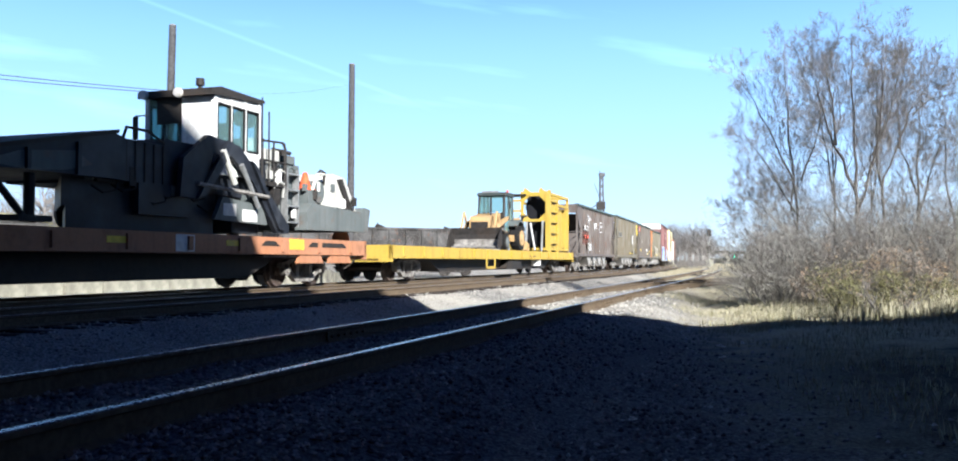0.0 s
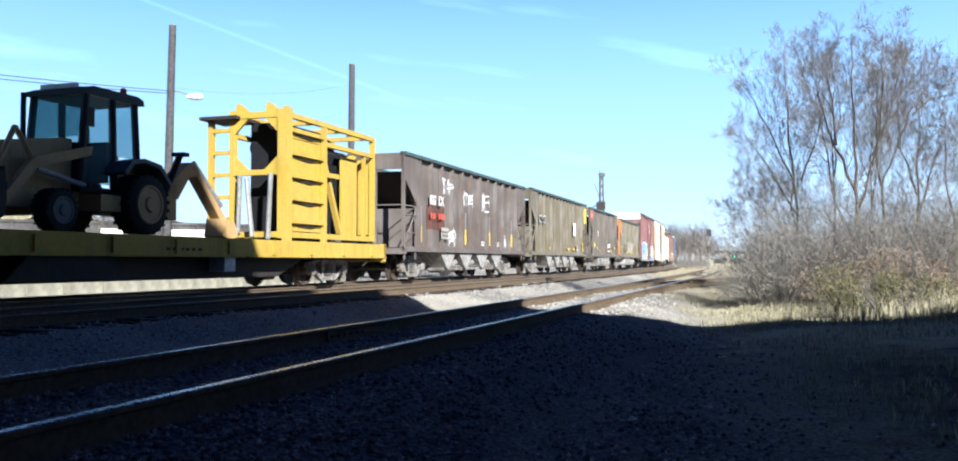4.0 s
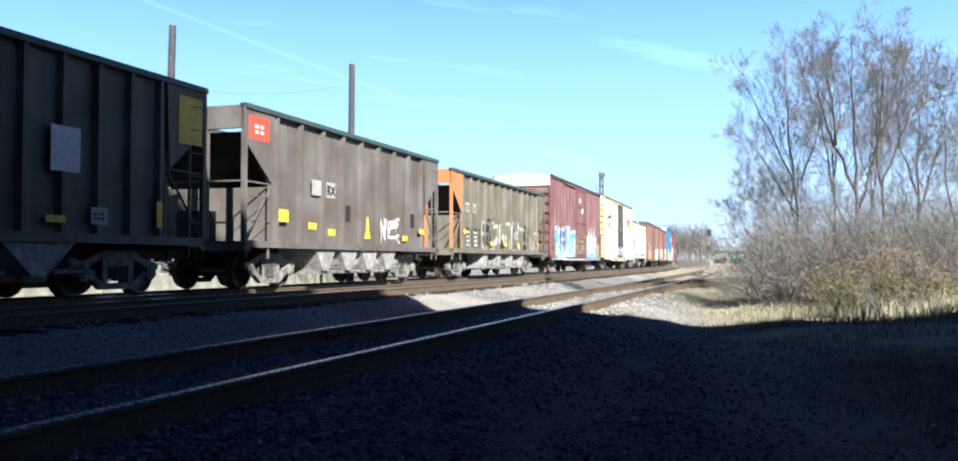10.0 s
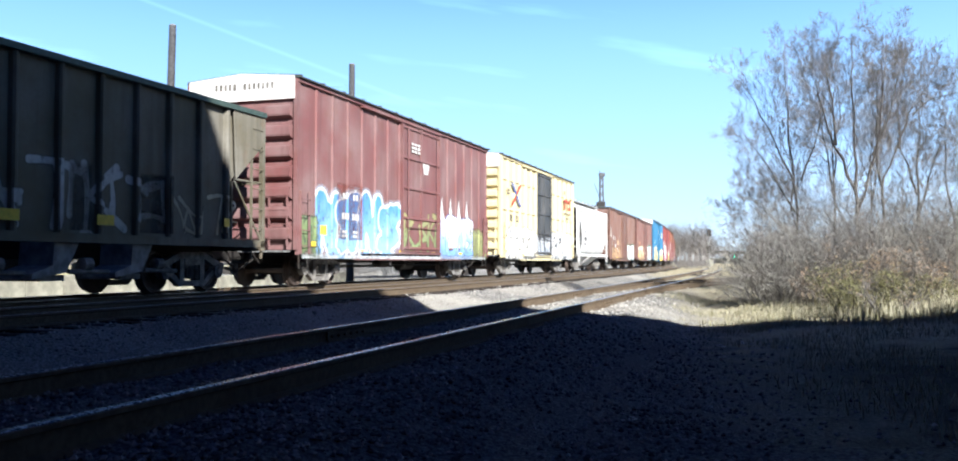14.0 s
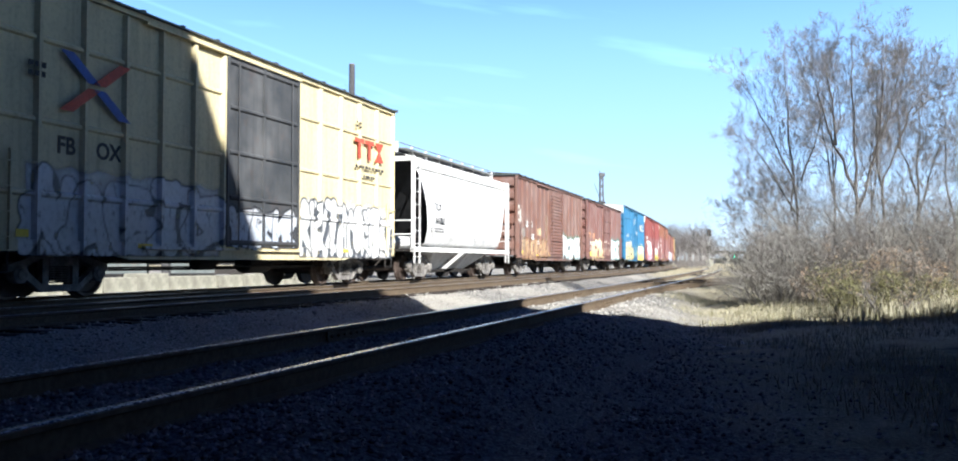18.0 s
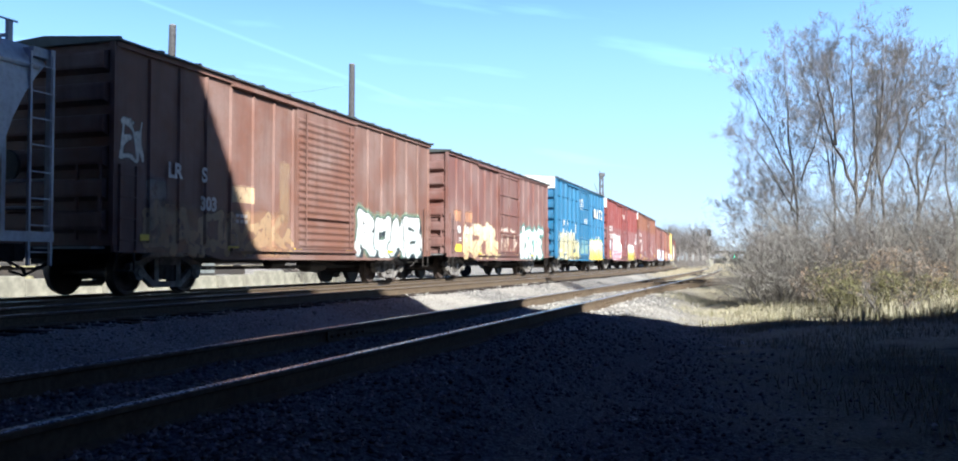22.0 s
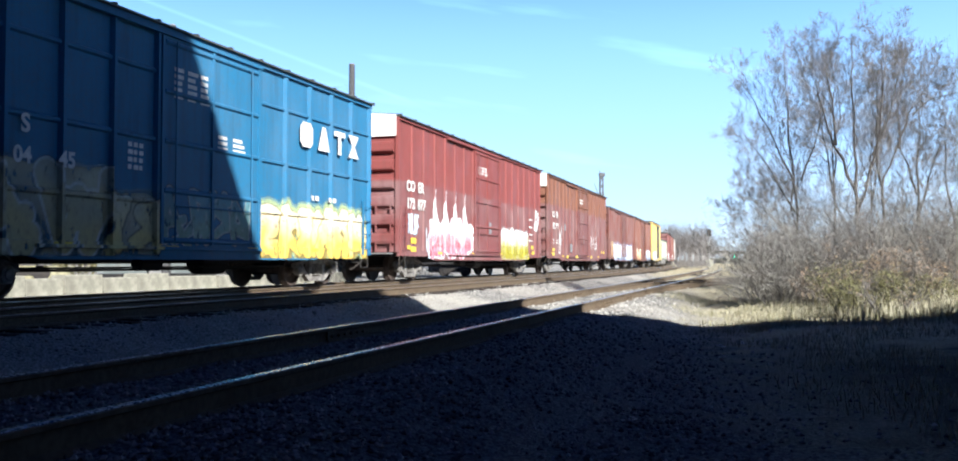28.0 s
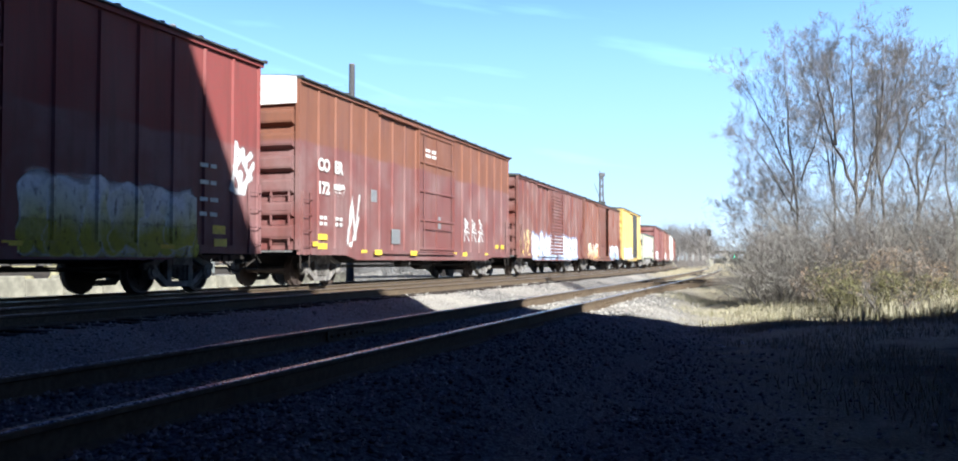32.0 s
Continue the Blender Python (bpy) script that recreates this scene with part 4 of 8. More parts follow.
    add_ladder(car, "side_ladder", HALF - 0.08, -n + 0.12, -n + cut - 0.1, sill - 0.35, sill + 1.35, 3, end_paint)
    add_ladder(car, "side_ladder", HALF - 0.08, n - 0.5, n - 0.08, sill - 0.35, top - 0.2, 7, paint)
    part("control_box", Shape().box(-0.5, 0.3, -n + 0.4, -n + 0.8, sill + 0.03, sill + 0.75), STEEL_DARK, car)
    # discharge bays
    k = 4
    span = 2 * n - 6.6
    for i in range(k):
        y = -span / 2 + span * (i + 0.5) / k
        w = span / k * 0.5
        sh = Shape()
        if bay_kind == 2:
            sh.prism([(y - 0.05, sill - 0.1), (y + 0.5, sill - 0.1), (y + 0.22, 0.48), (y - 0.5, 0.38), (y - 0.5, 0.47), (y - 0.08, 0.6)], "x", 0.75, HALF - 0.12)
        else:
            sh.prism([(y - w * 0.85, sill - 0.06), (y + w * 0.85, sill - 0.06), (y + 0.14, 0.42), (y - 0.14, 0.42)], "x", 0.35, HALF - 0.1)
        bay = part("discharge_chute", sh, HOPPER_BAY, car, "dusty grey discharge chute")
        part("chute_gate", Shape().box(0.4, HALF - 0.2, y - 0.26, y + 0.26, 0.34, 0.44), CAST, bay)
        part("gate_linkage", Shape().lathe([(-0.12, 0.06), (-0.1, 0.11), (0.1, 0.11), (0.12, 0.06)], (HALF - 0.14, y + w * 0.72, 0.62), "y", 10).tube((HALF - 0.14, y + w * 0.3, 0.50), (HALF - 0.14, y + w * 1.3, 0.48), 0.045, 6), CAST, bay)
        part("discharge_chute", Shape().prism([(y - w * 0.85, sill - 0.06), (y + w * 0.85, sill - 0.06), (y + 0.14, 0.42), (y - 0.14, 0.42)], "x", -HALF + 0.1, -0.35), STEEL_DARK, car)
    return car, n


DARK_END = plain("dark_end_sheet", (0.03, 0.031, 0.034), 0.8, 0.0, 6, 0.4, (0.09, 0.085, 0.08), 0.4)
GREEN_EDGE = plain("dark_green_grey_edge", (0.10, 0.15, 0.13), 0.5, 0.2, 8, 0.3, (0.06, 0.05, 0.04), 0.4)
HOPPER_BAY = plain("dusty_grey_chute", (0.44, 0.43, 0.41), 0.8, 0.0, 6, 0.35, (0.13, 0.11, 0.09), 0.5)


LBLUE = (0.10, 0.30, 0.72)
BONE, GREY, NIGHT = (0.72, 0.70, 0.62), (0.40, 0.42, 0.43), (0.015, 0.02, 0.03)


def white_panel(car, y0, y1, z0, z1, words):
    """A pale stencil panel with dark letters."""
    x = SKINS[car.name].top_of(y0, y1, z0, z1) + 0.003
    panel = add_patch(car, "stencil_panel", y0, y1, z0, z1, MARK_DULL, x, "pale stencil panel")
    if words:
        ob = add_text(car, words, (y0 + y1) / 2, z0 + 0.07, (z1 - z0) * 0.85, MARK_BLACK, 0.016)
        ob.data.transform(Matrix.Translation((0.006, 0, 0)))
    else:
        bars(car, y0 + 0.06, y1 - 0.06, z0 + 0.08, z1 - 0.06, 2, 3, MARK_BLACK, x + 0.004, 4)
    return panel


def build_hoppers():
    p = car_paint("hopper_brown_grey", (0.165, 0.133, 0.118), 0.25)
    car, n = hopper("weathered brown-grey open coal hopper with scrawled graffiti", -54.5, -39.9, 4.14, p, posts=11)
    paint_area(car, -5.1, -3.35, 1.75, 2.55, (0.13, 0.05, 0.04), 2, 0.8, 0.03)
    add_text(car, "KG", -4.77, 2.62, 0.42, MARK_WHITE, 0.02)
    add_text(car, "LX", -3.97, 2.62, 0.42, MARK_WHITE, 0.02)
    bars(car, -5.0, -4.5, 2.12, 2.45, 1, 2, MARK_RED, None)
    bars(car, -4.2, -3.6, 2.12, 2.45, 1, 3, MARK_RED, None)
    for k, (y0, y1, z0, z1) in enumerate(((-3.75, -2.75, 3.05, 3.7), (-1.25, -0.45, 2.75, 3.35), (1.05, 1.75, 2.65, 3.5), (-2.85, -2.1, 1.2, 1.9), (3.8, 4.5, 1.25, 1.85))):
        graffiti(car, y0, y1, z0, z1, 3, (0.8, 0.82, 0.84), (0.7, 0.72, 0.75), NIGHT, 40 + k, 0.026, thin=True, step=0.022)
    paint_area(car, -2.5, -2.2, 2.3, 2.85, GREY, 5, 0.6)
    for y in (-5.65, -1.05, 2.0, 5.3):
        add_patch(car, "reflector", y, y + 0.16, 1.3, 1.85, MARK_YELLOW, None, "tall yellow reflective strip")
        add_patch(car, "faded_strip", y + 0.02, y + 0.15, 1.85, 2.5, GALV, None, "faded grey strip")
    for y in (1.0, 3.1):
        bars(car, y, y + 0.4, 1.3, 1.5, 2, 3, MARK_WHITE, None, 5)
    white_panel(car, -3.95, -3.2, 1.45, 1.85, "")
    p = car_paint("hopper_olive", (0.205, 0.176, 0.118), 0.2, 0.3)
    car, n = hopper("olive-tan open coal hopper with white stencils", -38.7, -24.4, 4.22, p, posts=14)
    white_panel(car, -5.45, -4.85, 2.6, 3.0, "PM")
    white_panel(car, -4.57, -3.97, 2.6, 3.0, "RX")
    add_patch(car, "white_panel", 2.98, 3.63, 2.15, 2.9, MARK_WHITE, None, "blank white panel")
    add_patch(car, "corner_panel", 6.25, 7.0, 3.0, 3.95, MARK_YELLOW, HALF - 0.012, "faded yellow corner panel")
    white_panel(car, 3.9, 4.3, 1.3, 1.6, "")
    add_patch(car, "stencil_panel", -4.65, -4.45, 1.5, 1.7, MARK_WHITE, None)
    for y in (-3.0, -0.7, 1.4, 2.9):
        add_patch(car, "reflector", y, y + 0.42, 1.3, 1.42, MARK_YELLOW, None, "small yellow reflective strip")
    add_patch(car, "reflector", 5.6, 5.75, 1.3, 1.8, MARK_YELLOW, HALF + 0.003, "yellow reflective strip")
    p = car_paint("hopper_grey_brown", (0.172, 0.146, 0.123), 0.25)
    car, n = hopper("grey-brown open coal hopper with a faded red end band", -22.95, -11.0, 4.18, p, posts=8)
    add_patch(car, "corner_panel", -n + 0.15, -n + 1.0, 3.4, 3.95, MARK_RED, HALF - 0.017, "red end band")
    bars(car, -n + 0.4, -n + 0.85, 3.55, 3.8, 2, 2, MARK_WHITE, HALF - 0.013, 4)
    part("end_band", Shape().box(-0.48, 0.48, -n - 0.006, -n - 0.001, 3.52, 4.05), MARK_RED, car, "red end band")
    white_panel(car, -2.85, -2.35, 2.35, 2.75, "PM")
    white_panel(car, -1.95, -1.45, 2.35, 2.75, "RX")
    add_patch(car, "reflector", -4.55, -4.1, 1.6, 1.9, MARK_YELLOW, None, "yellow reflective panel")
    for y, z in ((-2.9, 1.48), (-1.85, 1.35), (2.95, 1.3), (4.25, 1.55)):
        add_patch(car, "reflector", y, y + 0.42, z, z + 0.17, MARK_YELLOW, None, "yellow reflective strip")
    add_patch(car, "dark_plate", -0.85, -0.55, 1.75, 2.2, STEEL_DARK, None, "dark plate")
    add_patch(car, "dark_plate", 3.75, 4.1, 1.75, 2.2, STEEL_DARK, None, "dark plate")
    part("reflector", Shape().prism([(0.35, 1.32), (0.78, 1.32), (0.68, 1.5), (0.62, 1.95), (0.52, 1.95), (0.46, 1.5)], "x", HALF - 0.134, HALF - 0.13), MARK_YELLOW, car, "yellow cone-shaped mark")
    graffiti(car, 1.5, 2.95, 1.2, 2.1, 3, (0.72, 0.72, 0.68), (0.66, 0.66, 0.62), NIGHT, 61, 0.04, thin=True, step=0.022)
    p = car_paint("hopper_tan", (0.205, 0.180, 0.118), 0.2, 0.3)
    ep = car_paint("hopper_orange_end", (0.62, 0.24, 0.09), 0.12, 0.12)
    car, n = hopper("tan open coal hopper with an orange end and silver graffiti", -9.5, 4.65, 4.06, p, ep, posts=12, bay_kind=2)
    white_panel(car, -5.25, -4.8, 2.56, 2.92, "")
    white_panel(car, -4.3, -3.9, 2.56, 2.92, "")
    add_patch(car, "corner_panel", -n + 1.15, -n + 1.38, 1.15, 3.9, ep, HALF - 0.1, "orange corner panel")
    rng = random.Random(17)
    for y in (-5.15, -4.2, -3.05, -2.6, -0.95, 1.25, 2.9, 3.3):          # blacked-out blocks behind the strokes
        paint_area(car, y, y + rng.uniform(0.45, 0.75), 1.2, rng.uniform(2.2, 2.5) if y > -3.5 else 1.95, (0.02, 0.022, 0.026), 70 + int(y * 10), 0.95, 0.02)
    graffiti(car, -3.1, 3.9, 1.18, 2.42, 6, (0.62, 0.62, 0.58), (0.50, 0.49, 0.44), NIGHT, 27, 0.075, thin=True, step=0.026)
    graffiti(car, 4.0, 6.0, 1.2, 2.1, 2, (0.52, 0.48, 0.36), (0.45, 0.40, 0.28), NIGHT, 28, 0.05, thin=True, step=0.026)
    bars(car, -5.1, -4.6, 1.25, 1.9, 4, 2, MARK_WHITE, HALF - 0.125, 4)
    bars(car, -4.15, -3.7, 1.25, 1.9, 4, 2, MARK_WHITE, HALF - 0.125, 5)
    for y, z, w in ((-5.75, 1.7, 0.3), (-2.35, 1.3, 0.42), (-0.35, 1.3, 0.42), (1.75, 1.3, 0.42), (5.5, 1.4, 0.2)):
        add_patch(car, "reflector", y, y + w, z, z + 0.18, MARK_YELLOW, HALF - 0.022, "yellow reflective strip")


def shape_mark(car, outline, z0, z1, y0, y1, material, x, label, name="emblem"):
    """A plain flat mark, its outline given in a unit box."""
    return part(name, Shape().prism([(y0 + (y1 - y0) * a, z0 + (z1 - z0) * b) for a, b in outline], "x", x, x + 0.004), material, car, label)


TEE = [(0, 1), (0, 0.78), (0.36, 0.78), (0.36, 0), (0.64, 0), (0.64, 0.78), (1, 0.78), (1, 1)]
WAIST = [(0, 0), (1, 0), (0.62, 0.5), (1, 1), (0, 1), (0.38, 0.5)]
PEAK = [(0, 0), (0.36, 1), (0.64, 1), (1, 0)]
BLOCK = [(0.2, 0), (0, 0.2), (0, 0.8), (0.2, 1), (0.8, 1), (1, 0.8), (1, 0.2), (0.8, 0)]


def build_boxcars():
    W = WHITE
    p = car_paint("boxcar_maroon", (0.27, 0.107, 0.104), 0.2)
    car, n = box_car("tall maroon boxcar with a white end cap and blue graffiti", 6.15, 21.45, 5.2, p, (-1.2, 2.05), 18, 7, 0.5)
    graffiti(car, -7.4, -6.5, 0.78, 1.9, 2, (0.22, 0.30, 0.14), (0.16, 0.22, 0.10), (0.05, 0.09, 0.05), 3, 0.10, ground=(0.16, 0.2, 0.12))
    graffiti(car, -6.6, -1.35, 0.76, 2.65, 4, LBLUE, (0.30, 0.52, 0.82), (0.80, 0.82, 0.84), 5, 0.30, line=0.07, halo=(0.55, 0.66, 0.78))
    paint_area(car, -5.45, -3.85, 1.25, 2.75, (0.20, 0.062, 0.05), 8, 0.97, 0.03)
    graffiti(car, -1.1, 2.0, 1.0, 2.3, 3, (0.36, 0.34, 0.16), (0.24, 0.30, 0.14), (0.10, 0.12, 0.06), 6, 0.09, thin=True)
    graffiti(car, 2.15, 5.9, 0.76, 2.35, 4, W, (0.22, 0.42, 0.78), (0.10, 0.16, 0.42), 7, 0.15, spikes=0.35)
    graffiti(car, 5.7, 7.4, 0.8, 2.0, 2, (0.34, 0.36, 0.16), (0.26, 0.28, 0.12), (0.12, 0.14, 0.06), 9, 0.12, ground=(0.28, 0.26, 0.14))
    paint_area(car, -7.4, 7.4, 0.74, 0.86, (0.70, 0.74, 0.76), 10, 0.8, 0.04)
    for y in (-5.2, -4.5):
        bars(car, y, y + 0.34, 2.35, 2.62, 1, 2, MARK_WHITE, None, 3)
        bars(car, y - 0.05, y + 0.4, 1.8, 2.1, 1, 3, MARK_WHITE, None, 3)
        bars(car, y, y + 0.3, 1.32, 1.55, 2, 2, MARK_WHITE, None, 3)
    add_patch(car, "reflector", -6.4, -6.05, 1.35, 1.6, MARK_YELLOW, None, "yellow reflective panel")
    bars(car, -0.55, 0.2, 4.15, 4.5, 3, 3, MARK_WHITE, HALF + 0.08, 5)
    part("emblem", Shape().prism([(0.5, 3.95), (0.62, 3.55), (0.95, 3.55), (1.1, 3.95)], "x", HALF + 0.035, HALF + 0.04), MARK_WHITE, car, "white painted shield mark")
    p = car_paint("boxcar_cream_yellow", (0.74, 0.64, 0.38), 0.06, 0.15)
    dp = car_paint("boxcar_black_door", (0.075, 0.082, 0.09), 0.1)
    car, n = box_car("tall cream-yellow boxcar with a black plug door and graffiti", 23.5, 38.6, 5.26, p, (-1.3, 1.65), 14, 8, 0.5, "panel", dp, grid_rows=(1.75, 2.93, 4.24))
    graffiti(car, -6.7, -1.45, 0.78, 2.25, 5, W, (0.70, 0.70, 0.66), (0.05, 0.05, 0.05), 11, 0.20, ground=(0.78, 0.78, 0.76), line=0.032, deep=(0.14, 0.14, 0.14), cover=0.88)
    graffiti(car, -1.3, 1.6, 0.95, 1.95, 3, (0.62, 0.64, 0.66), (0.5, 0.55, 0.62), NIGHT, 12, 0.13)
    graffiti(car, 1.9, 7.3, 0.78, 2.3, 8, W, (0.74, 0.75, 0.74), (0.03, 0.04, 0.05), 13, 0.12, ground=(0.80, 0.80, 0.78), line=0.055, deep=(0.08, 0.09, 0.11))
    x = SKINS[car.name].top_of(-6.1, -4.6, 3.2, 4.0) + 0.003
    for a, b, mat in (((0, 1), (1, 0), MARK_BLUE), ((0, 0), (1, 1), MARK_RED)):
        for c, f in ((0.0, 0.46), (0.54, 1.0)):
            y0, y1 = -6.05 + 1.4 * (a[0] + (b[0] - a[0]) * c), -6.05 + 1.4 * (a[0] + (b[0] - a[0]) * f)
            z0, z1 = 3.15 + 1.0 * (a[1] + (b[1] - a[1]) * c), 3.15 + 1.0 * (a[1] + (b[1] - a[1]) * f)
            part("emblem", Shape().prism([(y0, z0), (y0 + 0.3, z0), (y1 + 0.3, z1), (y1, z1)], "x", x, x + 0.004), mat, car, "red and blue crossed emblem")
    x = SKINS[car.name].top_of(4.7, 6.7, 3.7, 4.2) + 0.003
    for y, outline in ((4.75, TEE), (5.4, TEE), (6.05, WAIST)):
        shape_mark(car, outline, 3.55, 4.12, y, y + 0.6, MARK_RED, x, "red block emblem")
    bars(car, 4.8, 6.7, 3.28, 3.42, 1, 9, MARK_BLACK, x, 8)
    bars(car, 5.3, 6.1, 3.02, 3.16, 1, 5, MARK_BLACK, x, 8)
    bars(car, 4.85, 5.2, 4.4, 4.62, 2, 2, MARK_BLACK, x, 8)
    add_text(car, "FB", -5.8, 2.45, 0.40, MARK_BLACK)
    add_text(car, "OX", -4.8, 2.45, 0.40, MARK_BLACK)
    bars(car, -6.7, -6.3, 3.6, 3.9, 2, 3, MARK_BLACK, None, 9)
    p = car_paint("boxcar_brown", (0.27, 0.128, 0.092), 0.3)
    car, n = box_car("rust-brown boxcar with a ribbed door and white graffiti", 52.8, 68.1, 4.62, p, (-1.3, 1.8), 17, 6, 0.0, "ribbed")
    graffiti(car, -6.9, -1.5, 0.75, 1.85, 6, (0.62, 0.44, 0.26), (0.55, 0.36, 0.2), (0.42, 0.24, 0.13), 15, 0.10, thin=True, cover=0.6, ground=(0.42, 0.24, 0.14))
    graffiti(car, 2.1, 6.9, 0.8, 2.15, 4, (0.80, 0.82, 0.80), (0.62, 0.70, 0.68), (0.012, 0.03, 0.03), 16, 0.19, halo=(0.25, 0.42, 0.30), line=0.06, deep=(0.02, 0.03, 0.04))
    graffiti(car, -7.45, -6.75, 2.5, 3.4, 2, BONE, BONE, NIGHT, 18, 0.04, thin=True)
    paint_area(car, -6.75, -6.15, 1.2, 2.25, (0.34, 0.30, 0.26), 19, 0.7, 0.03)
    add_text(car, "LR", -5.95, 2.3, 0.40, MARK_WHITE, 0.016)
    add_text(car, "S", -5.0, 2.3, 0.40, MARK_WHITE, 0.016)
    add_text(car, "303", -4.85, 1.72, 0.38, MARK_WHITE, 0.016)
    paint_area(car, -4.0, -3.1, 1.95, 2.3, (0.58, 0.42, 0.26), 20, 0.9, 0.03)
    bars(car, -3.8, -3.3, 1.5, 1.75, 2, 3, MARK_WHITE, None, 3)
    paint_area(car, -2.0, -1.55, 1.6, 3.0, (0.50, 0.36, 0.22), 21, 0.4, 0.05)
    p = car_paint("boxcar_brown_red", (0.26, 0.112, 0.09), 0.25)
    car, n = box_car("brown-red boxcar with cream and green graffiti", 69.95, 85.2, 4.62, p, (-1.35, 1.75), 17, 6, 0.16)
    graffiti(car, -5.8, -1.55, 0.76, 2.25, 3, (0.74, 0.66, 0.50), (0.66, 0.5, 0.28), (0.34, 0.20, 0.12), 22, 0.20, line=0.05, cover=0.8)
    graffiti(car, -1.1, 1.5, 0.98, 2.2, 3, (0.66, 0.56, 0.48), (0.55, 0.40, 0.30), NIGHT, 23, 0.07, thin=True)
    graffiti(car, 2.05, 6.5, 0.78, 2.4, 5, (0.78, 0.80, 0.78), (0.70, 0.76, 0.74), (0.03, 0.10, 0.09), 24, 0.14, halo=(0.16, 0.48, 0.42), line=0.05)
    paint_area(car, -6.95, -6.1, 2.15, 2.55, (0.50, 0.25, 0.14), 25, 0.8, 0.03)
    paint_area(car, -5.75, -4.9, 2.15, 2.55, (0.50, 0.25, 0.14), 26, 0.8, 0.03)
    add_text(car, "90", -6.45, 1.72, 0.36, MARK_WHITE, 0.016)
    add_text(car, "243", -5.55, 1.72, 0.36, MARK_WHITE, 0.016)
    add_patch(car, "reflector", -6.8, -6.15, 1.02, 1.3, MARK_YELLOW, None, "yellow reflective panel")
    for y in (-6.3, -5.6):
        bars(car, y, y + 0.25, 1.42, 1.58, 2, 2, MARK_WHITE, None, 3)
    p = car_paint("boxcar_blue", (0.028, 0.20, 0.385), 0.06, 0.08)
    car, n = box_car("tall blue boxcar with white marks and yellow graffiti", 87.25, 102.7, 5.2, p, (-1.6, 1.75), 13, 6, 0.55, grid_rows=(1.8, 2.98, 4.28))
    graffiti(car, -7.5, -3.0, 0.78, 2.35, 3, (0.34, 0.35, 0.27), (0.50, 0.42, 0.20), (0.62, 0.64, 0.60), 31, 0.2, ground=(0.46, 0.44, 0.30), line=0.035, deep=(0.012, 0.05, 0.07))
    graffiti(car, -3.0, -1.65, 0.8, 2.0, 2, (0.5, 0.50, 0.38), (0.6, 0.5, 0.2), NIGHT, 32, 0.15, line=0.03, ground=(0.42, 0.42, 0.3))
    graffiti(car, -1.5, 1.6, 1.0, 2.15, 4, (0.10, 0.28, 0.36), (0.22, 0.36, 0.28), (0.42, 0.48, 0.46), 33, 0.11, line=0.03)
    graffiti(car, 1.95, 7.4, 0.76, 2.1, 6, (0.86, 0.80, 0.62), (0.84, 0.56, 0.10), (0.10, 0.11, 0.05), 34, 0.19, halo=(0.62, 0.74, 0.34), line=0.035, deep=(0.30, 0.22, 0.05))
    x = SKINS[car.name].top_of(3.4, 6.8, 3.5, 3.9) + 0.003
    for y, outline in ((3.6, BLOCK), (4.5, PEAK), (5.38, TEE), (6.2, WAIST)):
        shape_mark(car, outline, 3.5, 4.12, y, y + 0.62, MARK_WHITE, x, "white plain mark", "painted_mark")
    add_text(car, "S", -4.85, 2.70, 0.40, MARK_WHITE)
    add_text(car, "LR", -5.75, 2.70, 0.40, MARK_WHITE)
    for w, y in (("10", -5.75), ("04", -4.85), ("45", -4.0)):
        add_text(car, w, y, 2.22, 0.36, MARK_WHITE)
    bars(car, -1.25, 0.0, 3.85, 4.5, 5, 3, MARK_WHITE, HALF + 0.035, 7)
    bars(car, 0.2, 1.3, 3.0, 3.35, 3, 2, MARK_WHITE, HALF + 0.035, 8)
    bars(car, -2.45, -2.0, 2.35, 2.9, 4, 3, MARK_WHITE, None, 8)
    bars(car, 0.9, 1.4, 3.9, 4.0, 1, 2, MARK_WHITE, HALF + 0.035, 8)
    for y in (4.2, 5.1):
        bars(car, y, y + 0.42, 2.2, 2.4, 1, 2, MARK_WHITE, None, 8)
    p = car_paint("boxcar_red", (0.285, 0.082, 0.08), 0.10, upper=(3.3, (0.22, 0.06, 0.056)))
    car, n = box_car("long tall red boxcar with pink graffiti", 104.8, 122.9, 5.2, p, (-1.6, 1.8), 18, 6, 0.6)
    graffiti(car, -6.2, -1.8, 0.76, 2.2, 4, (0.84, 0.80, 0.82), (0.74, 0.20, 0.26), (0.84, 0.82, 0.84), 35, 0.20, spikes=0.75, line=0.06)
    paint_area(car, -5.9, -2.0, 1.15, 1.55, (0.70, 0.10, 0.16), 36, 0.55, 0.1)
    graffiti(car, -6.7, -5.9, 0.8, 2.0, 1, (0.66, 0.76, 0.82), (0.6, 0.72, 0.8), NIGHT, 37, 0.05, thin=True)
    graffiti(car, -8.15, -7.3, 1.55, 2.25, 4, (0.60, 0.72, 0.80), (0.55, 0.68, 0.78), NIGHT, 38, 0.045, thin=True, step=0.025)
    graffiti(car, 2.25, 6.6, 0.76, 2.15, 6, W, (0.60, 0.54, 0.05), (0.78, 0.78, 0.76), 39, 0.24, line=0.02, ground=(0.80, 0.80, 0.78))
    paint_area(car, 2.2, 6.7, 0.74, 1.35, (0.58, 0.52, 0.05), 40, 0.92, 0.06)
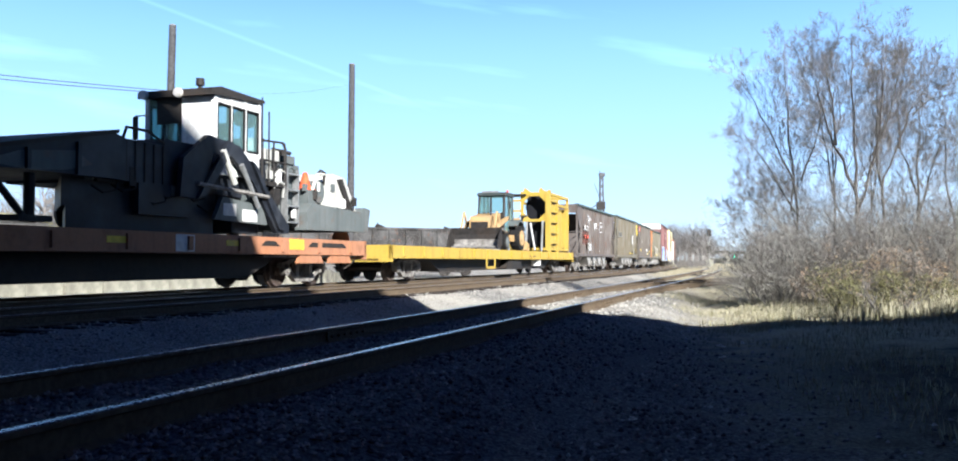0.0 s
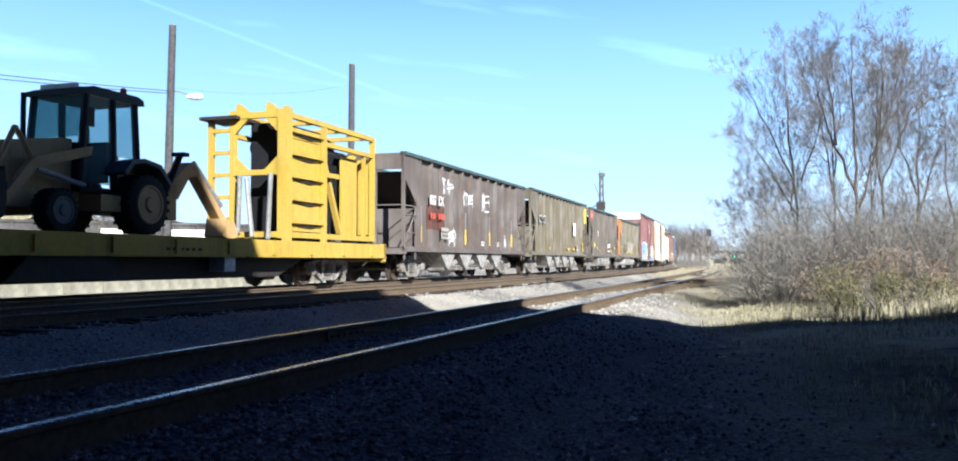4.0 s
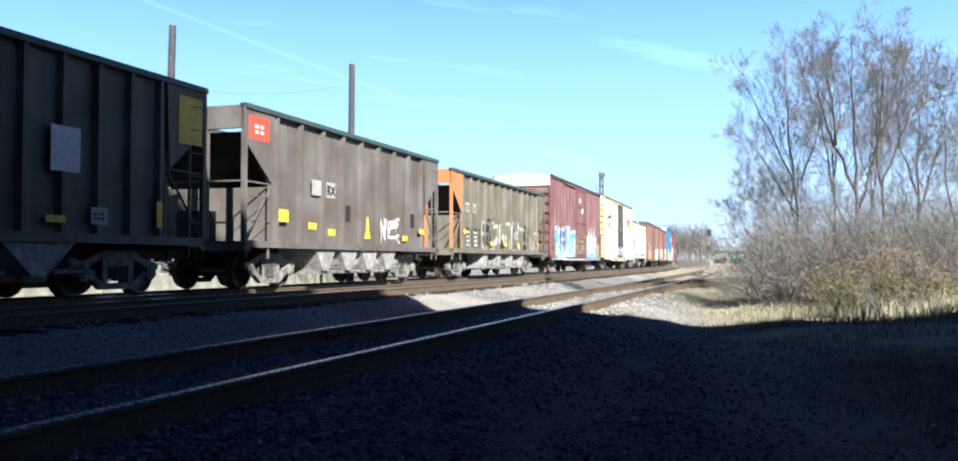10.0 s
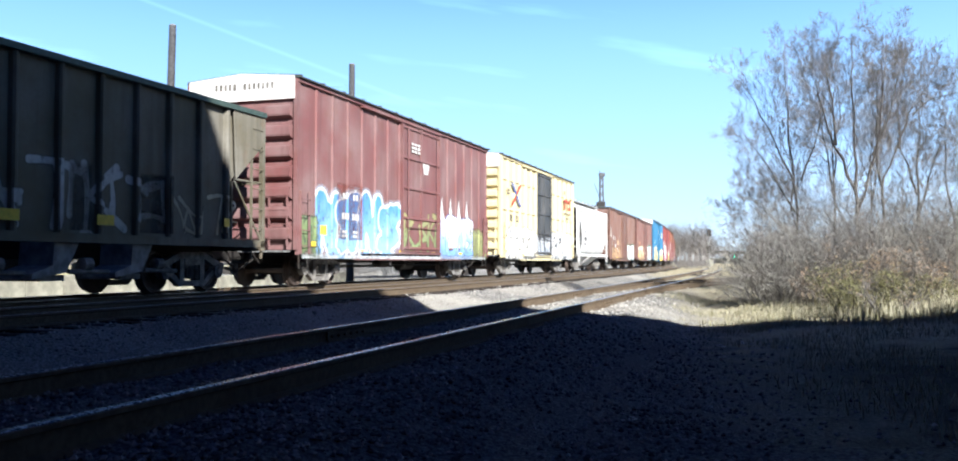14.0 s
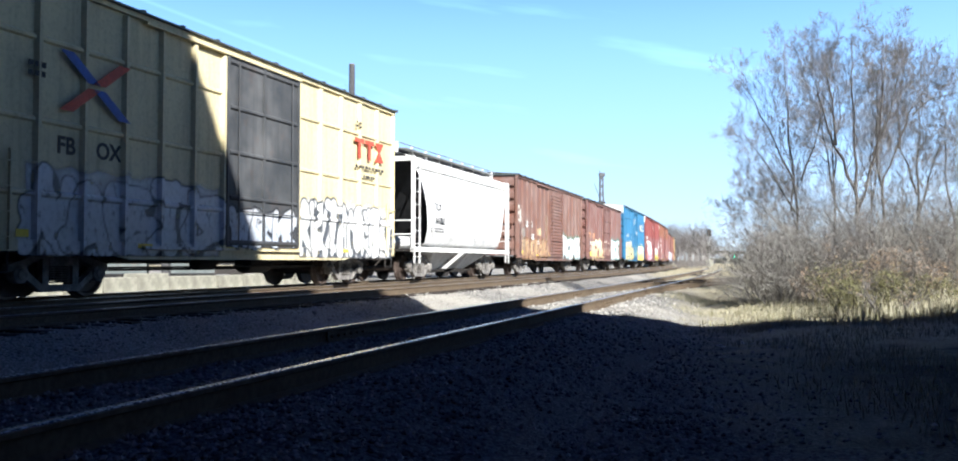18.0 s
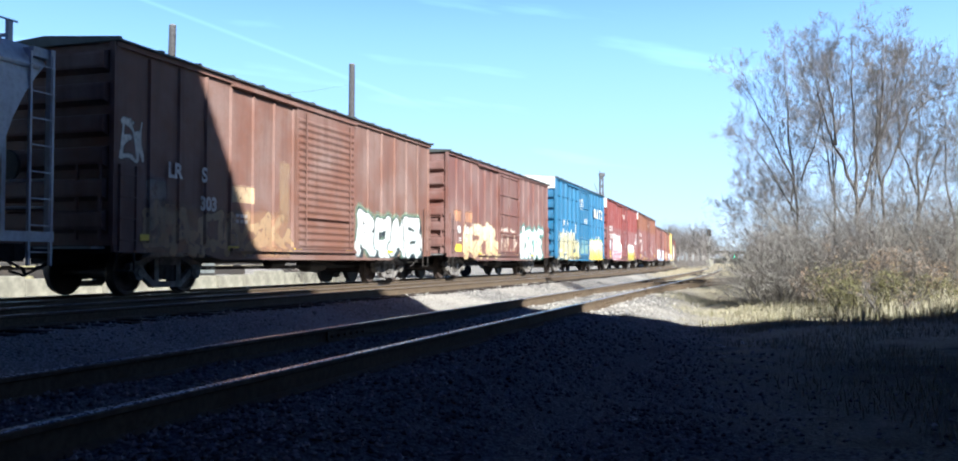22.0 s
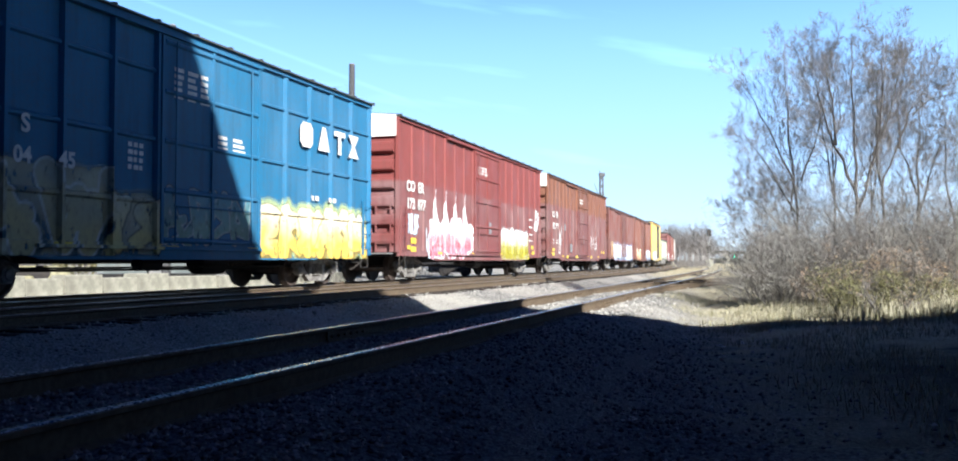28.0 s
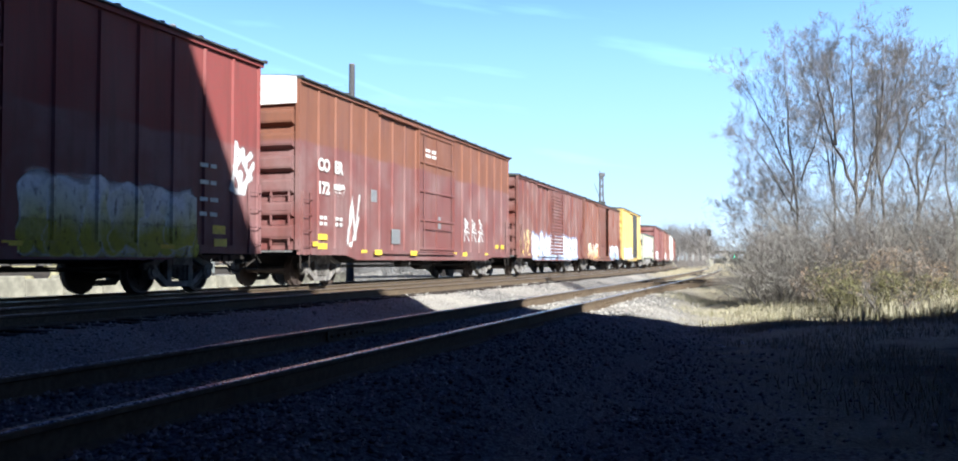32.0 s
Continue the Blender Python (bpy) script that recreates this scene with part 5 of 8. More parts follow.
    graffiti(car, 7.9, 8.7, 2.15, 3.3, 2, W, W, NIGHT, 45, 0.08, thin=True)
    for w, y, z in (("CO", -8.05, 2.92), ("ER", -7.18, 2.92), ("172", -8.05, 2.36), ("877", -7.12, 2.36)):
        add_text(car, w, y, z, 0.46, MARK_WHITE, 0.018)
    bars(car, -1.2, 0.1, 4.1, 4.45, 3, 3, MARK_WHITE, HALF + 0.035, 7)
    for y in (-8.05, 7.25):
        add_patch(car, "reflector", y, y + 0.45, 0.98, 1.14, MARK_YELLOW, None, "yellow reflective strip")
        add_patch(car, "reflector", y, y + 0.45, 1.24, 1.42, MARK_YELLOW, None, "yellow reflective strip")
    for z in (1.6, 1.9, 2.25, 2.6):
        bars(car, 6.75, 7.45, z, z + 0.14, 1, 2, MARK_WHITE, None, int(z * 10))
    add_patch(car, "data_panel", 0.25, 0.55, 1.75, 2.25, GALV, HALF + 0.036, "grey data panel")
    p = car_paint("boxcar_red_two_tone", (0.265, 0.092, 0.084), 0.12, 0.25, upper=(3.75, (0.20, 0.088, 0.058)))
    car, n = box_car("long tall red boxcar faded orange along its top", 124.65, 143.1, 5.2, p, (-1.5, 1.9), 19, 6, 0.6)
    graffiti(car, -6.5, -5.75, 1.1, 2.6, 1, (0.74, 0.72, 0.70), (0.68, 0.64, 0.62), NIGHT, 51, 0.06, thin=True)
    for k, y in enumerate((3.3, 4.15, 5.0)):
        graffiti(car, y, y + 0.6, 1.4, 2.35, 1, (0.74, 0.72, 0.70), (0.68, 0.64, 0.62), NIGHT, 52, 0.045, thin=True)
    for w, y, z in (("CO", -7.95, 3.02), ("ER", -7.12, 3.02), ("172", -7.95, 2.42), ("889", -7.08, 2.42)):
        add_text(car, w, y, z, 0.42, MARK_WHITE, 0.02)
    add_patch(car, "data_panel", -3.6, -2.95, 1.2, 1.65, GALV, None, "grey data panel")
    add_patch(car, "stencil_panel", -5.0, -4.6, 2.4, 2.75, GALV, None)
    for y, z in ((-8.25, 0.98), (-8.25, 1.22), (-5.0, 0.85), (-2.3, 0.85), (3.0, 0.85), (7.2, 1.2), (7.9, 1.2)):
        add_patch(car, "reflector", y, y + 0.5, z, z + 0.15, MARK_YELLOW, None, "yellow reflective strip")
    for y in (-8.1, -7.3):
        bars(car, y, y + 0.5, 1.6, 1.9, 2, 2, MARK_WHITE, None, 7)
    bars(car, -0.9, 0.3, 4.15, 4.5, 2, 2, MARK_WHITE, HALF + 0.036, 6)
    add_patch(car, "data_panel", 0.3, 0.55, 1.75, 2.2, GALV, HALF + 0.036, "grey data panel")
    p = car_paint("boxcar_dark_red", (0.25, 0.08, 0.062), 0.2)
    car, n = box_car("dark red boxcar with white and blue graffiti", 144.7, 160.0, 4.62, p, (-1.3, 1.8), 17, 6, 0.0, "ribbed")
    graffiti(car, -4.9, 6.0, 0.76, 2.1, 7, W, (0.55, 0.66, 0.82), (0.08, 0.10, 0.3), 55, 0.22, step=0.05, halo=(0.5, 0.6, 0.8))
    graffiti(car, -7.2, -5.3, 0.9, 2.2, 3, (0.66, 0.50, 0.28), (0.6, 0.4, 0.2), NIGHT, 56, 0.05, thin=True, step=0.05)
    p = car_paint("boxcar_rust_red", (0.28, 0.095, 0.06), 0.25)
    car, n = box_car("rust-red boxcar with its door ajar", 160.9, 176.2, 4.62, p, (-0.8, 2.2), 15, 6, 0.0, "ribbed", open_door=True)
    graffiti(car, -6.5, -2.4, 0.76, 1.9, 4, (0.75, 0.62, 0.5), (0.62, 0.35, 0.2), (0.05, 0.04, 0.05), 57, 0.18, step=0.06)
    graffiti(car, 2.6, 7.0, 0.76, 1.9, 4, (0.75, 0.72, 0.7), (0.3, 0.45, 0.65), (0.05, 0.05, 0.08), 58, 0.18, step=0.06)
    p = car_paint("boxcar_yellow", (0.75, 0.52, 0.15), 0.12)
    car, n = box_car("yellow boxcar with a dark door", 178.1, 191.2, 4.95, p, (0.4, 3.0), 9, 7, 0.0, "panel", dp)
    graffiti(car, -6.0, 0.2, 0.76, 1.9, 5, W, SILVER, (0.2, 0.2, 0.15), 59, 0.2, step=0.06)
    p = car_paint("car_pale_green", (0.50, 0.52, 0.42), 0.2)
    car, n = hopper("pale weathered hopper with graffiti", 193.9, 206.0, 3.4, p, posts=8)
    graffiti(car, -4.5, 4.5, 1.2, 2.3, 6, W, SILVER, BLACK, 60, 0.18, step=0.06)
    for k, (a, b) in enumerate(((207.8, 223.0), (224.6, 240.0), (241.6, 257.0), (258.6, 274.0), (275.6, 291.0), (292.6, 308.0))):
        p = car_paint("boxcar_far", ((0.28, 0.09, 0.08), (0.30, 0.12, 0.09), (0.6, 0.6, 0.58))[k % 3], 0.2)
        car, n = box_car(("dark red boxcar with graffiti", "brown boxcar with graffiti", "pale grey boxcar with graffiti")[k % 3], a, b, 4.6, p, (-1.0, 2.0), 12, 6)
        graffiti(car, -6.5, -1.3, 0.8, 1.9, 5, W, SILVER, BLACK, 80 + k, 0.18, step=0.1)


def covered_hopper():
    car, n = start_car("covered_hopper", "white covered hopper with rounded sides and roof walkway", 40.35, 51.4, 1.75)
    SKINS[car.name] = Skin(1.585, n)
    p = car_paint("covered_hopper_white", (0.80, 0.80, 0.78), 0.12, 0.3)
    for_side = lambda k: [(k * 1.05, 1.05), (k * 1.42, 1.30), (k * 1.545, 1.75), (k * 1.572, 2.1), (k * 1.585, 2.5), (k * 1.58, 2.9), (k * 1.56, 3.3), (k * 1.52, 3.6), (k * 1.45, 3.85), (k * 1.2, 4.17), (k * 0.7, 4.3)]
    section = for_side(1) + for_side(-1)[::-1]
    # side and roof shell, its ends cut on a slope
    edge = lambda z: 0.05 + 1.32 * (1 - math.exp(-0.95 * max(0.0, 3.9 - z)))
    slope = lambda z: max(edge(z) + 0.02, 0.05 + 0.97 * max(0.0, 3.9 - z))      # the end sheet slopes in under the roof
    rings = [[(x * 0.985, -n + slope(z), z) for x, z in section], [(x, -n + edge(z), z) for x, z in section],
             [(x, n - edge(z), z) for x, z in section], [(x * 0.985, n - slope(z), z) for x, z in section]]
    k = len(section)
    band = [(i, (i + 1) % k, k + (i + 1) % k, k + i) for i in range(k)]
    part("body", Shape().add(rings[1] + rings[2], band), p, car, "smooth white hopper body", 50)
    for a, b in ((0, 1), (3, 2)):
        part("end_sheet", Shape().add(rings[a] + rings[b], band + [tuple(range(k))]), DARK_END, car, "dark sloping end sheet")
    for sx in (-1, 1):
        part("side_sill", Shape().box(sx * 1.5 - 0.07, sx * 1.5 + 0.07, -n, n, 0.98, 1.14), p, car)
    part("side_seam", Shape().box(1.56, 1.60, 0.78, 0.84, 1.5, 3.4), p, car)
    part("centre_sill", Shape().box(-0.25, 0.25, -n, n, 0.70, 1.05), STEEL_DARK, car)
    part("eave_rail", Shape().tube((1.5, -n + 0.3, 3.78), (1.5, n - 0.3, 3.78), 0.05, 8), p, car)
    for t0, t1, l0, l1 in ((-3.3, -0.85, -2.4, -1.5), (0.45, 2.95, 0.6, 1.6)):
        sh = Shape()
        sh.add([(1.4, t0, 1.02), (1.4, t1, 1.02), (-1.4, t1, 1.02), (-1.4, t0, 1.02), (0.75, l0, 0.36), (0.75, l1, 0.36), (-0.75, l1, 0.36), (-0.75, l0, 0.36)],
               [(0, 1, 2, 3), (7, 6, 5, 4), (0, 4, 5, 1), (1, 5, 6, 2), (2, 6, 7, 3), (3, 7, 4, 0)])
        bay = part("discharge_bay", sh, p, car)
        part("outlet_gate", Shape().box(-0.8, 0.8, l0 - 0.15, l1 + 0.15, 0.26, 0.38), STEEL_DARK, bay)
        part("gate_crank", Shape().tube((0.8, (l0 + l1) / 2, 0.33), (1.25, (l0 + l1) / 2, 0.33), 0.04, 6), STEEL_DARK, bay)
    part("brake_rigging", Shape().tube((0.5, -3.5, 0.72), (0.5, 3.5, 0.72), 0.05, 6), STEEL_DARK, car)
    for sgn in (-1, 1):
        e = sgn * n
        part("end_platform", Shape().box(-1.5, 1.5, min(e, e - sgn * 1.9), max(e, e - sgn * 1.9), 1.0, 1.06), STEEL_DARK, car)
        for x in (-1.5, -0.5, 0.5, 1.5):
            part("end_post", Shape().box(x - 0.05, x + 0.05, min(e, e - sgn * 0.09), max(e, e - sgn * 0.09), 1.0, 4.1), p, car)
        part("end_top_sill", Shape().box(-1.5, 1.5, min(e, e - sgn * 0.4), max(e, e - sgn * 0.4), 3.95, 4.1), p, car)
        part("end_rail", Shape().path([(1.5, e, 2.0), (-1.5, e, 2.0)], 0.022, 5).path([(1.5, e, 1.55), (-1.5, e, 1.55)], 0.022, 5), p, car)
        add_ladder(car, "side_ladder", 1.52, e - sgn * 0.05 - (0 if sgn < 0 else 0.0), e - sgn * 0.5, 0.6, 4.0, 8, p)
        sh = Shape().lathe([(-0.45, 0.16), (-0.4, 0.22), (0.4, 0.22), (0.45, 0.16)], (0.55, e - sgn * 1.2, 1.3), "x", 12)
        part("brake_reservoir", sh, p, car)
    # roof walkway and its railing
    part("roof_walkway", Shape().box(-0.35, 0.35, -n + 0.1, n - 0.1, 4.42, 4.46), GALV, car, "steel grating walkway")
    for sx in (0.95, -0.95):
        sh = Shape().tube((sx, -n + 0.2, 4.58), (sx, n - 0.2, 4.58), 0.018, 5).box(sx - 0.48, sx + 0.16, -n + 0.35, n - 0.75, 4.40, 4.43)
        part("running_board", sh, GALV, car)
    for i in range(9):
        y = -n + 0.25 + (2 * n - 0.5) * i / 8
        part("walkway_bracket", Shape().box(0.80, 0.86, y - 0.05, y + 0.05, 4.2, 4.62).box(-0.86, -0.80, y - 0.05, y + 0.05, 4.2, 4.62).box(-0.86, 0.86, y - 0.02, y + 0.02, 4.34, 4.40), p, car)
    for i in range(4):
        y = -n + 1.6 + (2 * n - 3.2) * i / 3
        part("roof_hatch", Shape().lathe([(4.28, 0.42), (4.36, 0.42), (4.40, 0.36)], (0.0, y, 0), "z", 16), p, car)
    add_text(car, "TILX", -3.45, 2.42, 0.36, MARK_BLACK, 0.004)
    add_text(car, "341065", -3.2, 1.95, 0.34, MARK_BLACK, 0.004)
    bars(car, -4.0, -2.7, 1.68, 1.85, 2, 6, MARK_BLACK, 1.55, 4)
    for y in (-3.8, -1.9, 0.0, 1.86):
        add_patch(car, "side_bracket", y, y + 0.07, 1.5, 2.0, p, 1.555)


build_hoppers()
build_boxcars()
covered_hopper()


def flat_car(label, u0, u1, deck, paint, end_paint, name="flatcar"):
    car, n = start_car(name, label, u0, u1, 2.6)
    part("deck", Shape().box(-HALF + 0.06, HALF - 0.06, -n + 0.05, n - 0.05, deck - 0.12, deck), TIE, car, "worn plank deck")
    for sx in (1, -1):
        x0, x1 = (HALF - 0.09, HALF) if sx > 0 else (-HALF, -HALF + 0.09)
        part("side_sill", Shape().box(x0, x1, -n, n, deck - 0.36, deck + 0.01), paint, car)
        part("sill_flange", Shape().box(min(x0, x1) - 0.01 * sx, max(x0, x1) + 0.03 * sx if sx > 0 else max(x0, x1), -n, n, deck - 0.39, deck - 0.36), paint, car)
    part("centre_sill", Shape().prism([(-n, deck - 0.40), (n, deck - 0.40), (n, deck - 0.46), (n - 4.2, 0.72), (n - 5.4, 0.30), (-n + 5.4, 0.30), (-n + 4.2, 0.72), (-n, deck - 0.46)], "x", -1.15, 1.15), STEEL_DARK, car)
    for sgn in (-1, 1):
        e = sgn * n
        part("end_sill", Shape().box(-HALF, HALF, min(e, e - sgn * 0.15), max(e, e - sgn * 0.15), deck - 0.5, deck + 0.02), end_paint, car)
    for k in range(15):
        y = -n + 1.0 + (2 * n - 2.0) * k / 14
        part("stake_pocket", Shape().box(HALF, HALF + 0.05, y - 0.07, y + 0.07, deck - 0.33, deck - 0.05), paint, car)
    return car, n

# ---- loads on the flatcars ----
YELLOW = car_paint("machine_yellow", (0.56, 0.385, 0.06), 0.12, 0.08)
ORANGE = car_paint("flatcar_orange", (0.52, 0.225, 0.11), 0.35, 0.12)
TAN_PAINT = car_paint("backhoe_tan", (0.56, 0.36, 0.155), 0.15, 0.15)
NAVY = plain("scraped_dark_steel", (0.030, 0.036, 0.05), 0.6, 0.0, 5, 0.5, (0.17, 0.18, 0.20), 0.55, 0.2)
OFF_WHITE = car_paint("machine_off_white", (0.62, 0.62, 0.57), 0.2, 0.2)
CAB_WHITE = car_paint("cab_white", (0.84, 0.84, 0.82), 0.05, 0.05)
CAB_DARK = car_paint("cab_dark_green", (0.05, 0.075, 0.075), 0.1, 0.1)
GREY_GREEN = car_paint("machine_grey_green", (0.15, 0.18, 0.18), 0.3, 0.2)
# near-black that stands for the shade inside the equipment frame
INNER_SHADE = plain("inner_shade_black", (0.014, 0.016, 0.022), 0.8, 0.0, 9, 0.4, (0.04, 0.035, 0.03), 0.4)
CONE = plain("cone_orange", (0.75, 0.13, 0.05), 0.6, 0.0, 9, 0.2)


def glass_material():
    m = Mat("tinted_glass")
    b = m.bsdf
    m.put((0.30, 0.47, 0.48), b.inputs["Base Color"])
    m.put(0.05, b.inputs["Roughness"])
    m.put(0.85, b.inputs["Transmission Weight"])
    b.inputs["IOR"].default_value = 1.1
    return m.m


GLASS = glass_material()


def load(name, label, category, u, deck, reach=2.0):
    ob = tagged(new(name), label, category)
    TRAIN.append((ob, u, reach, deck))
    return ob


def pane(name, corners, parent, t=0.012):
    """A thin glass pane between four corners."""
    a, b, c, d = [Vector(q) for q in corners]
    n = (b - a).cross(d - a).normalized() * t
    ob = part(name, Shape().add([tuple(q) for q in (a, b, c, d)] + [tuple(q + n) for q in (a, b, c, d)],
                                [(0, 1, 2, 3), (7, 6, 5, 4), (0, 4, 5, 1), (1, 5, 6, 2), (2, 6, 7, 3), (3, 7, 4, 0)]), GLASS, parent)
    ob.visible_shadow = False
    return ob


def tyre_wheel(machine, x, y, r, width, rim_paint):
    """A lugged tyre with its rim, standing on the deck."""
    prof = [(-width / 2, r * 0.60), (-width / 2, r * 0.86), (-width * 0.40, r * 0.96), (width * 0.40, r * 0.96), (width / 2, r * 0.86), (width / 2, r * 0.60)]
    sh = Shape().lathe(prof, (x, y, r), "x", 28)
    lugs = Shape()
    for k in range(22):
        a = 6.2832 * k / 22
        c, s = math.cos(a), math.sin(a)
        c2, s2 = math.cos(a + 0.14), math.sin(a + 0.14)
        for sgn in (-1, 1):
            p = [(x, y + r * 0.94 * c, r + r * 0.94 * s), (x + sgn * width * 0.52, y + r * 0.92 * c2, r + r * 0.92 * s2)]
            lugs.tube(p[0], p[1], r * 0.055, 4)
    wheel = part("wheel", sh, BLACK_RUBBER, machine, "lugged black tyre", 40)
    tagged(part("tread", lugs, BLACK_RUBBER, wheel), kind="stuff")
    sgn = 1 if x > 0 else -1
    part("rim", Shape().lathe([(sgn * width * 0.49, r * 0.62), (sgn * width * 0.56, r * 0.60), (sgn * width * 0.56, r * 0.54), (sgn * width * 0.51, r * 0.50), (sgn * width * 0.51, r * 0.26), (sgn * width * 0.62, r * 0.22), (sgn * width * 0.62, 0.04)], (x, y, r), "x", 24), rim_paint, wheel, "tan painted rim", 40)


def backhoe(u, deck):
    m = load("backhoe_loader", "tan backhoe loader with a raised dark bucket on the flatcar", "backhoe", u, deck, 2.0)
    for sx in (-1, 1):
        tyre_wheel(m, sx * 0.92, 1.25, 0.62, 0.46, TAN_PAINT)
        tyre_wheel(m, sx * 0.88, -0.88, 0.40, 0.34, GREY_GREEN)
        part("fender", Shape().prism([(0.55, 1.2), (0.75, 1.42), (1.1, 1.50), (1.6, 1.42), (1.95, 1.05), (1.88, 1.02), (1.55, 1.34), (1.1, 1.42), (0.8, 1.35), (0.6, 1.15)], "x", *sorted((sx * 0.60, sx * 1.14))), GREY_GREEN, m)
    part("chassis", Shape().box(-0.45, 0.45, -1.6, 1.9, 0.45, 0.85).box(-0.95, 0.95, 0.15, 0.75, 0.45, 0.75).box(-0.85, 0.85, -1.05, -0.85, 0.32, 0.48), TAN_PAINT, m)
    hood = [(-2.1, 0.80), (-2.1, 1.35), (-1.9, 1.55), (-0.4, 1.75), (-0.1, 1.75), (-0.1, 0.80)]
    part("hood", Shape().prism(hood, "x", -0.48, 0.48), TAN_PAINT, m, "tan engine hood")
    part("grille", Shape().box(-0.40, 0.40, -2.13, -2.10, 0.85, 1.30), STEEL_DARK, m)
    part("exhaust", Shape().tube((0.30, -1.2, 1.6), (0.30, -1.2, 2.45), 0.05, 8), STEEL_DARK, m)
    # cab: posts, roof and panes
    for x in (-0.62, 0.62):
        for y, yt in ((-0.05, 0.12), (0.85, 0.80), (1.55, 1.42)):
            part("cab_post", Shape().tube((x, y, 0.85), (x * 0.97, yt, 2.52), 0.072, 6), STEEL_DARK, m)
    cabroof = part("cab_roof", Shape().prism([(0.0, 2.50), (1.62, 2.50), (1.58, 2.60), (1.4, 2.65), (0.2, 2.65), (0.0, 2.58)], "x", -0.70, 0.70), CAB_DARK, m, "dark grey-green cab roof")
    part("beacon", Shape().lathe([(2.66, 0.07), (2.80, 0.06), (2.82, 0.02)], (0.4, 1.35, 0), "z", 10), MARK_RED, cabroof)
    part("work_lamp_bar", Shape().box(-0.5, 0.3, 0.15, 0.27, 2.64, 2.72), GALV, cabroof)
    part("dashboard", Shape().prism([(-0.1, 0.9), (0.15, 0.9), (0.2, 1.55), (-0.05, 1.7)], "x", -0.6, 0.6), STEEL_DARK, m)
    part("seat", Shape().box(-0.28, 0.28, 0.6, 1.1, 1.05, 1.22).box(-0.26, 0.26, 1.05, 1.2, 1.2, 1.85), BLACK_RUBBER, m)
    part("steering_wheel", Shape().lathe([(-0.012, 0.19), (0.0, 0.205), (0.012, 0.19)], (0, 0.35, 1.55), "z", 14), STEEL_DARK, m)
    part("cab_floor", Shape().box(-0.64, 0.64, -0.05, 1.6, 0.80, 0.90), STEEL_DARK, m)
    part("cab_lower_panel", Shape().box(0.60, 0.64, 0.9, 1.55, 0.88, 1.45), TAN_PAINT, m)
    for x in (-0.64, 0.64):
        pane("side_window", [(x, -0.02, 0.95), (x, 0.82, 0.95), (x * 0.97, 0.78, 2.48), (x * 0.97, 0.14, 2.48)], m)
        pane("side_window", [(x, 0.88, 1.48), (x, 1.52, 1.48), (x * 0.97, 1.40, 2.48), (x * 0.97, 0.83, 2.48)], m)
    pane("windscreen", [(-0.59, -0.06, 1.75), (0.59, -0.06, 1.75), (0.57, 0.11, 2.48), (-0.57, 0.11, 2.48)], m)
    part("mirror", Shape().box(0.95, 0.98, -0.25, -0.08, 1.95, 2.3).tube((0.75, 0.1, 2.3), (0.96, -0.15, 2.25), 0.015, 5), STEEL_DARK, m)
    # loader arms and bucket
    for x in (-0.78, 0.78):
        arm = part("loader_arm", Shape().prism([(0.0, 1.45), (0.05, 1.62), (-1.5, 1.30), (-2.45, 0.42), (-2.62, 0.42), (-2.60, 0.28), (-2.35, 0.28), (-1.45, 1.10)], "x", x - 0.07, x + 0.07), TAN_PAINT, m)
        part("lift_cylinder", Shape().tube((x * 0.9, 0.0, 0.9), (x * 0.9, -1.3, 1.1), 0.05, 8), GALV, arm)
        part("tilt_link", Shape().tube((x, -1.5, 1.25), (x, -1.95, 1.75), 0.05, 6).tube((x, -1.95, 1.75), (x, -2.55, 0.75), 0.05, 6), TAN_PAINT, arm)
    bucket = [(-2.62, 0.78), (-2.55, 0.55), (-2.60, 0.2), (-2.85, 0.06), (-3.45, 0.04), (-3.47, 0.07), (-2.88, 0.11), (-2.66, 0.24), (-2.61, 0.55), (-2.68, 0.78)]
    bk = part("bucket", Shape().prism(bucket, "x", -1.18, 1.18), STEEL_DARK, m, "dark worn loader bucket")
    for x in (-1.19, 1.15):
        part("bucket_side", Shape().prism([(-2.62, 0.78), (-2.56, 0.4), (-2.60, 0.2), (-2.85, 0.06), (-3.45, 0.04), (-3.1, 0.5)], "x", x, x + 0.04), STEEL_DARK, bk)
    for ob in m.children_recursive:
        if ob.name.split(".")[0] in ("cab_post", "cab_roof", "beacon", "work_lamp_bar", "side_window", "windscreen"):
            for v in ob.data.vertices:
                v.co.z = 0.85 + (v.co.z - 0.85) * 1.07
    for ob in m.children_recursive:               # the loader is a short-nosed type
        if ob.name.split(".")[0] in ("bucket", "bucket_side"):
            for v in ob.data.vertices:
                v.co.z *= 1.30
        if ob.name.split(".")[0] in ("hood", "grille", "exhaust", "loader_arm", "lift_cylinder", "tilt_link", "bucket", "bucket_side"):
            for v in ob.data.vertices:
                v.co.y *= 0.86
    part("bucket_lip", Shape().box(-1.17, 1.17, -3.0, -2.7, 0.045, 0.075), CAST, bk, "bright worn cutting edge")
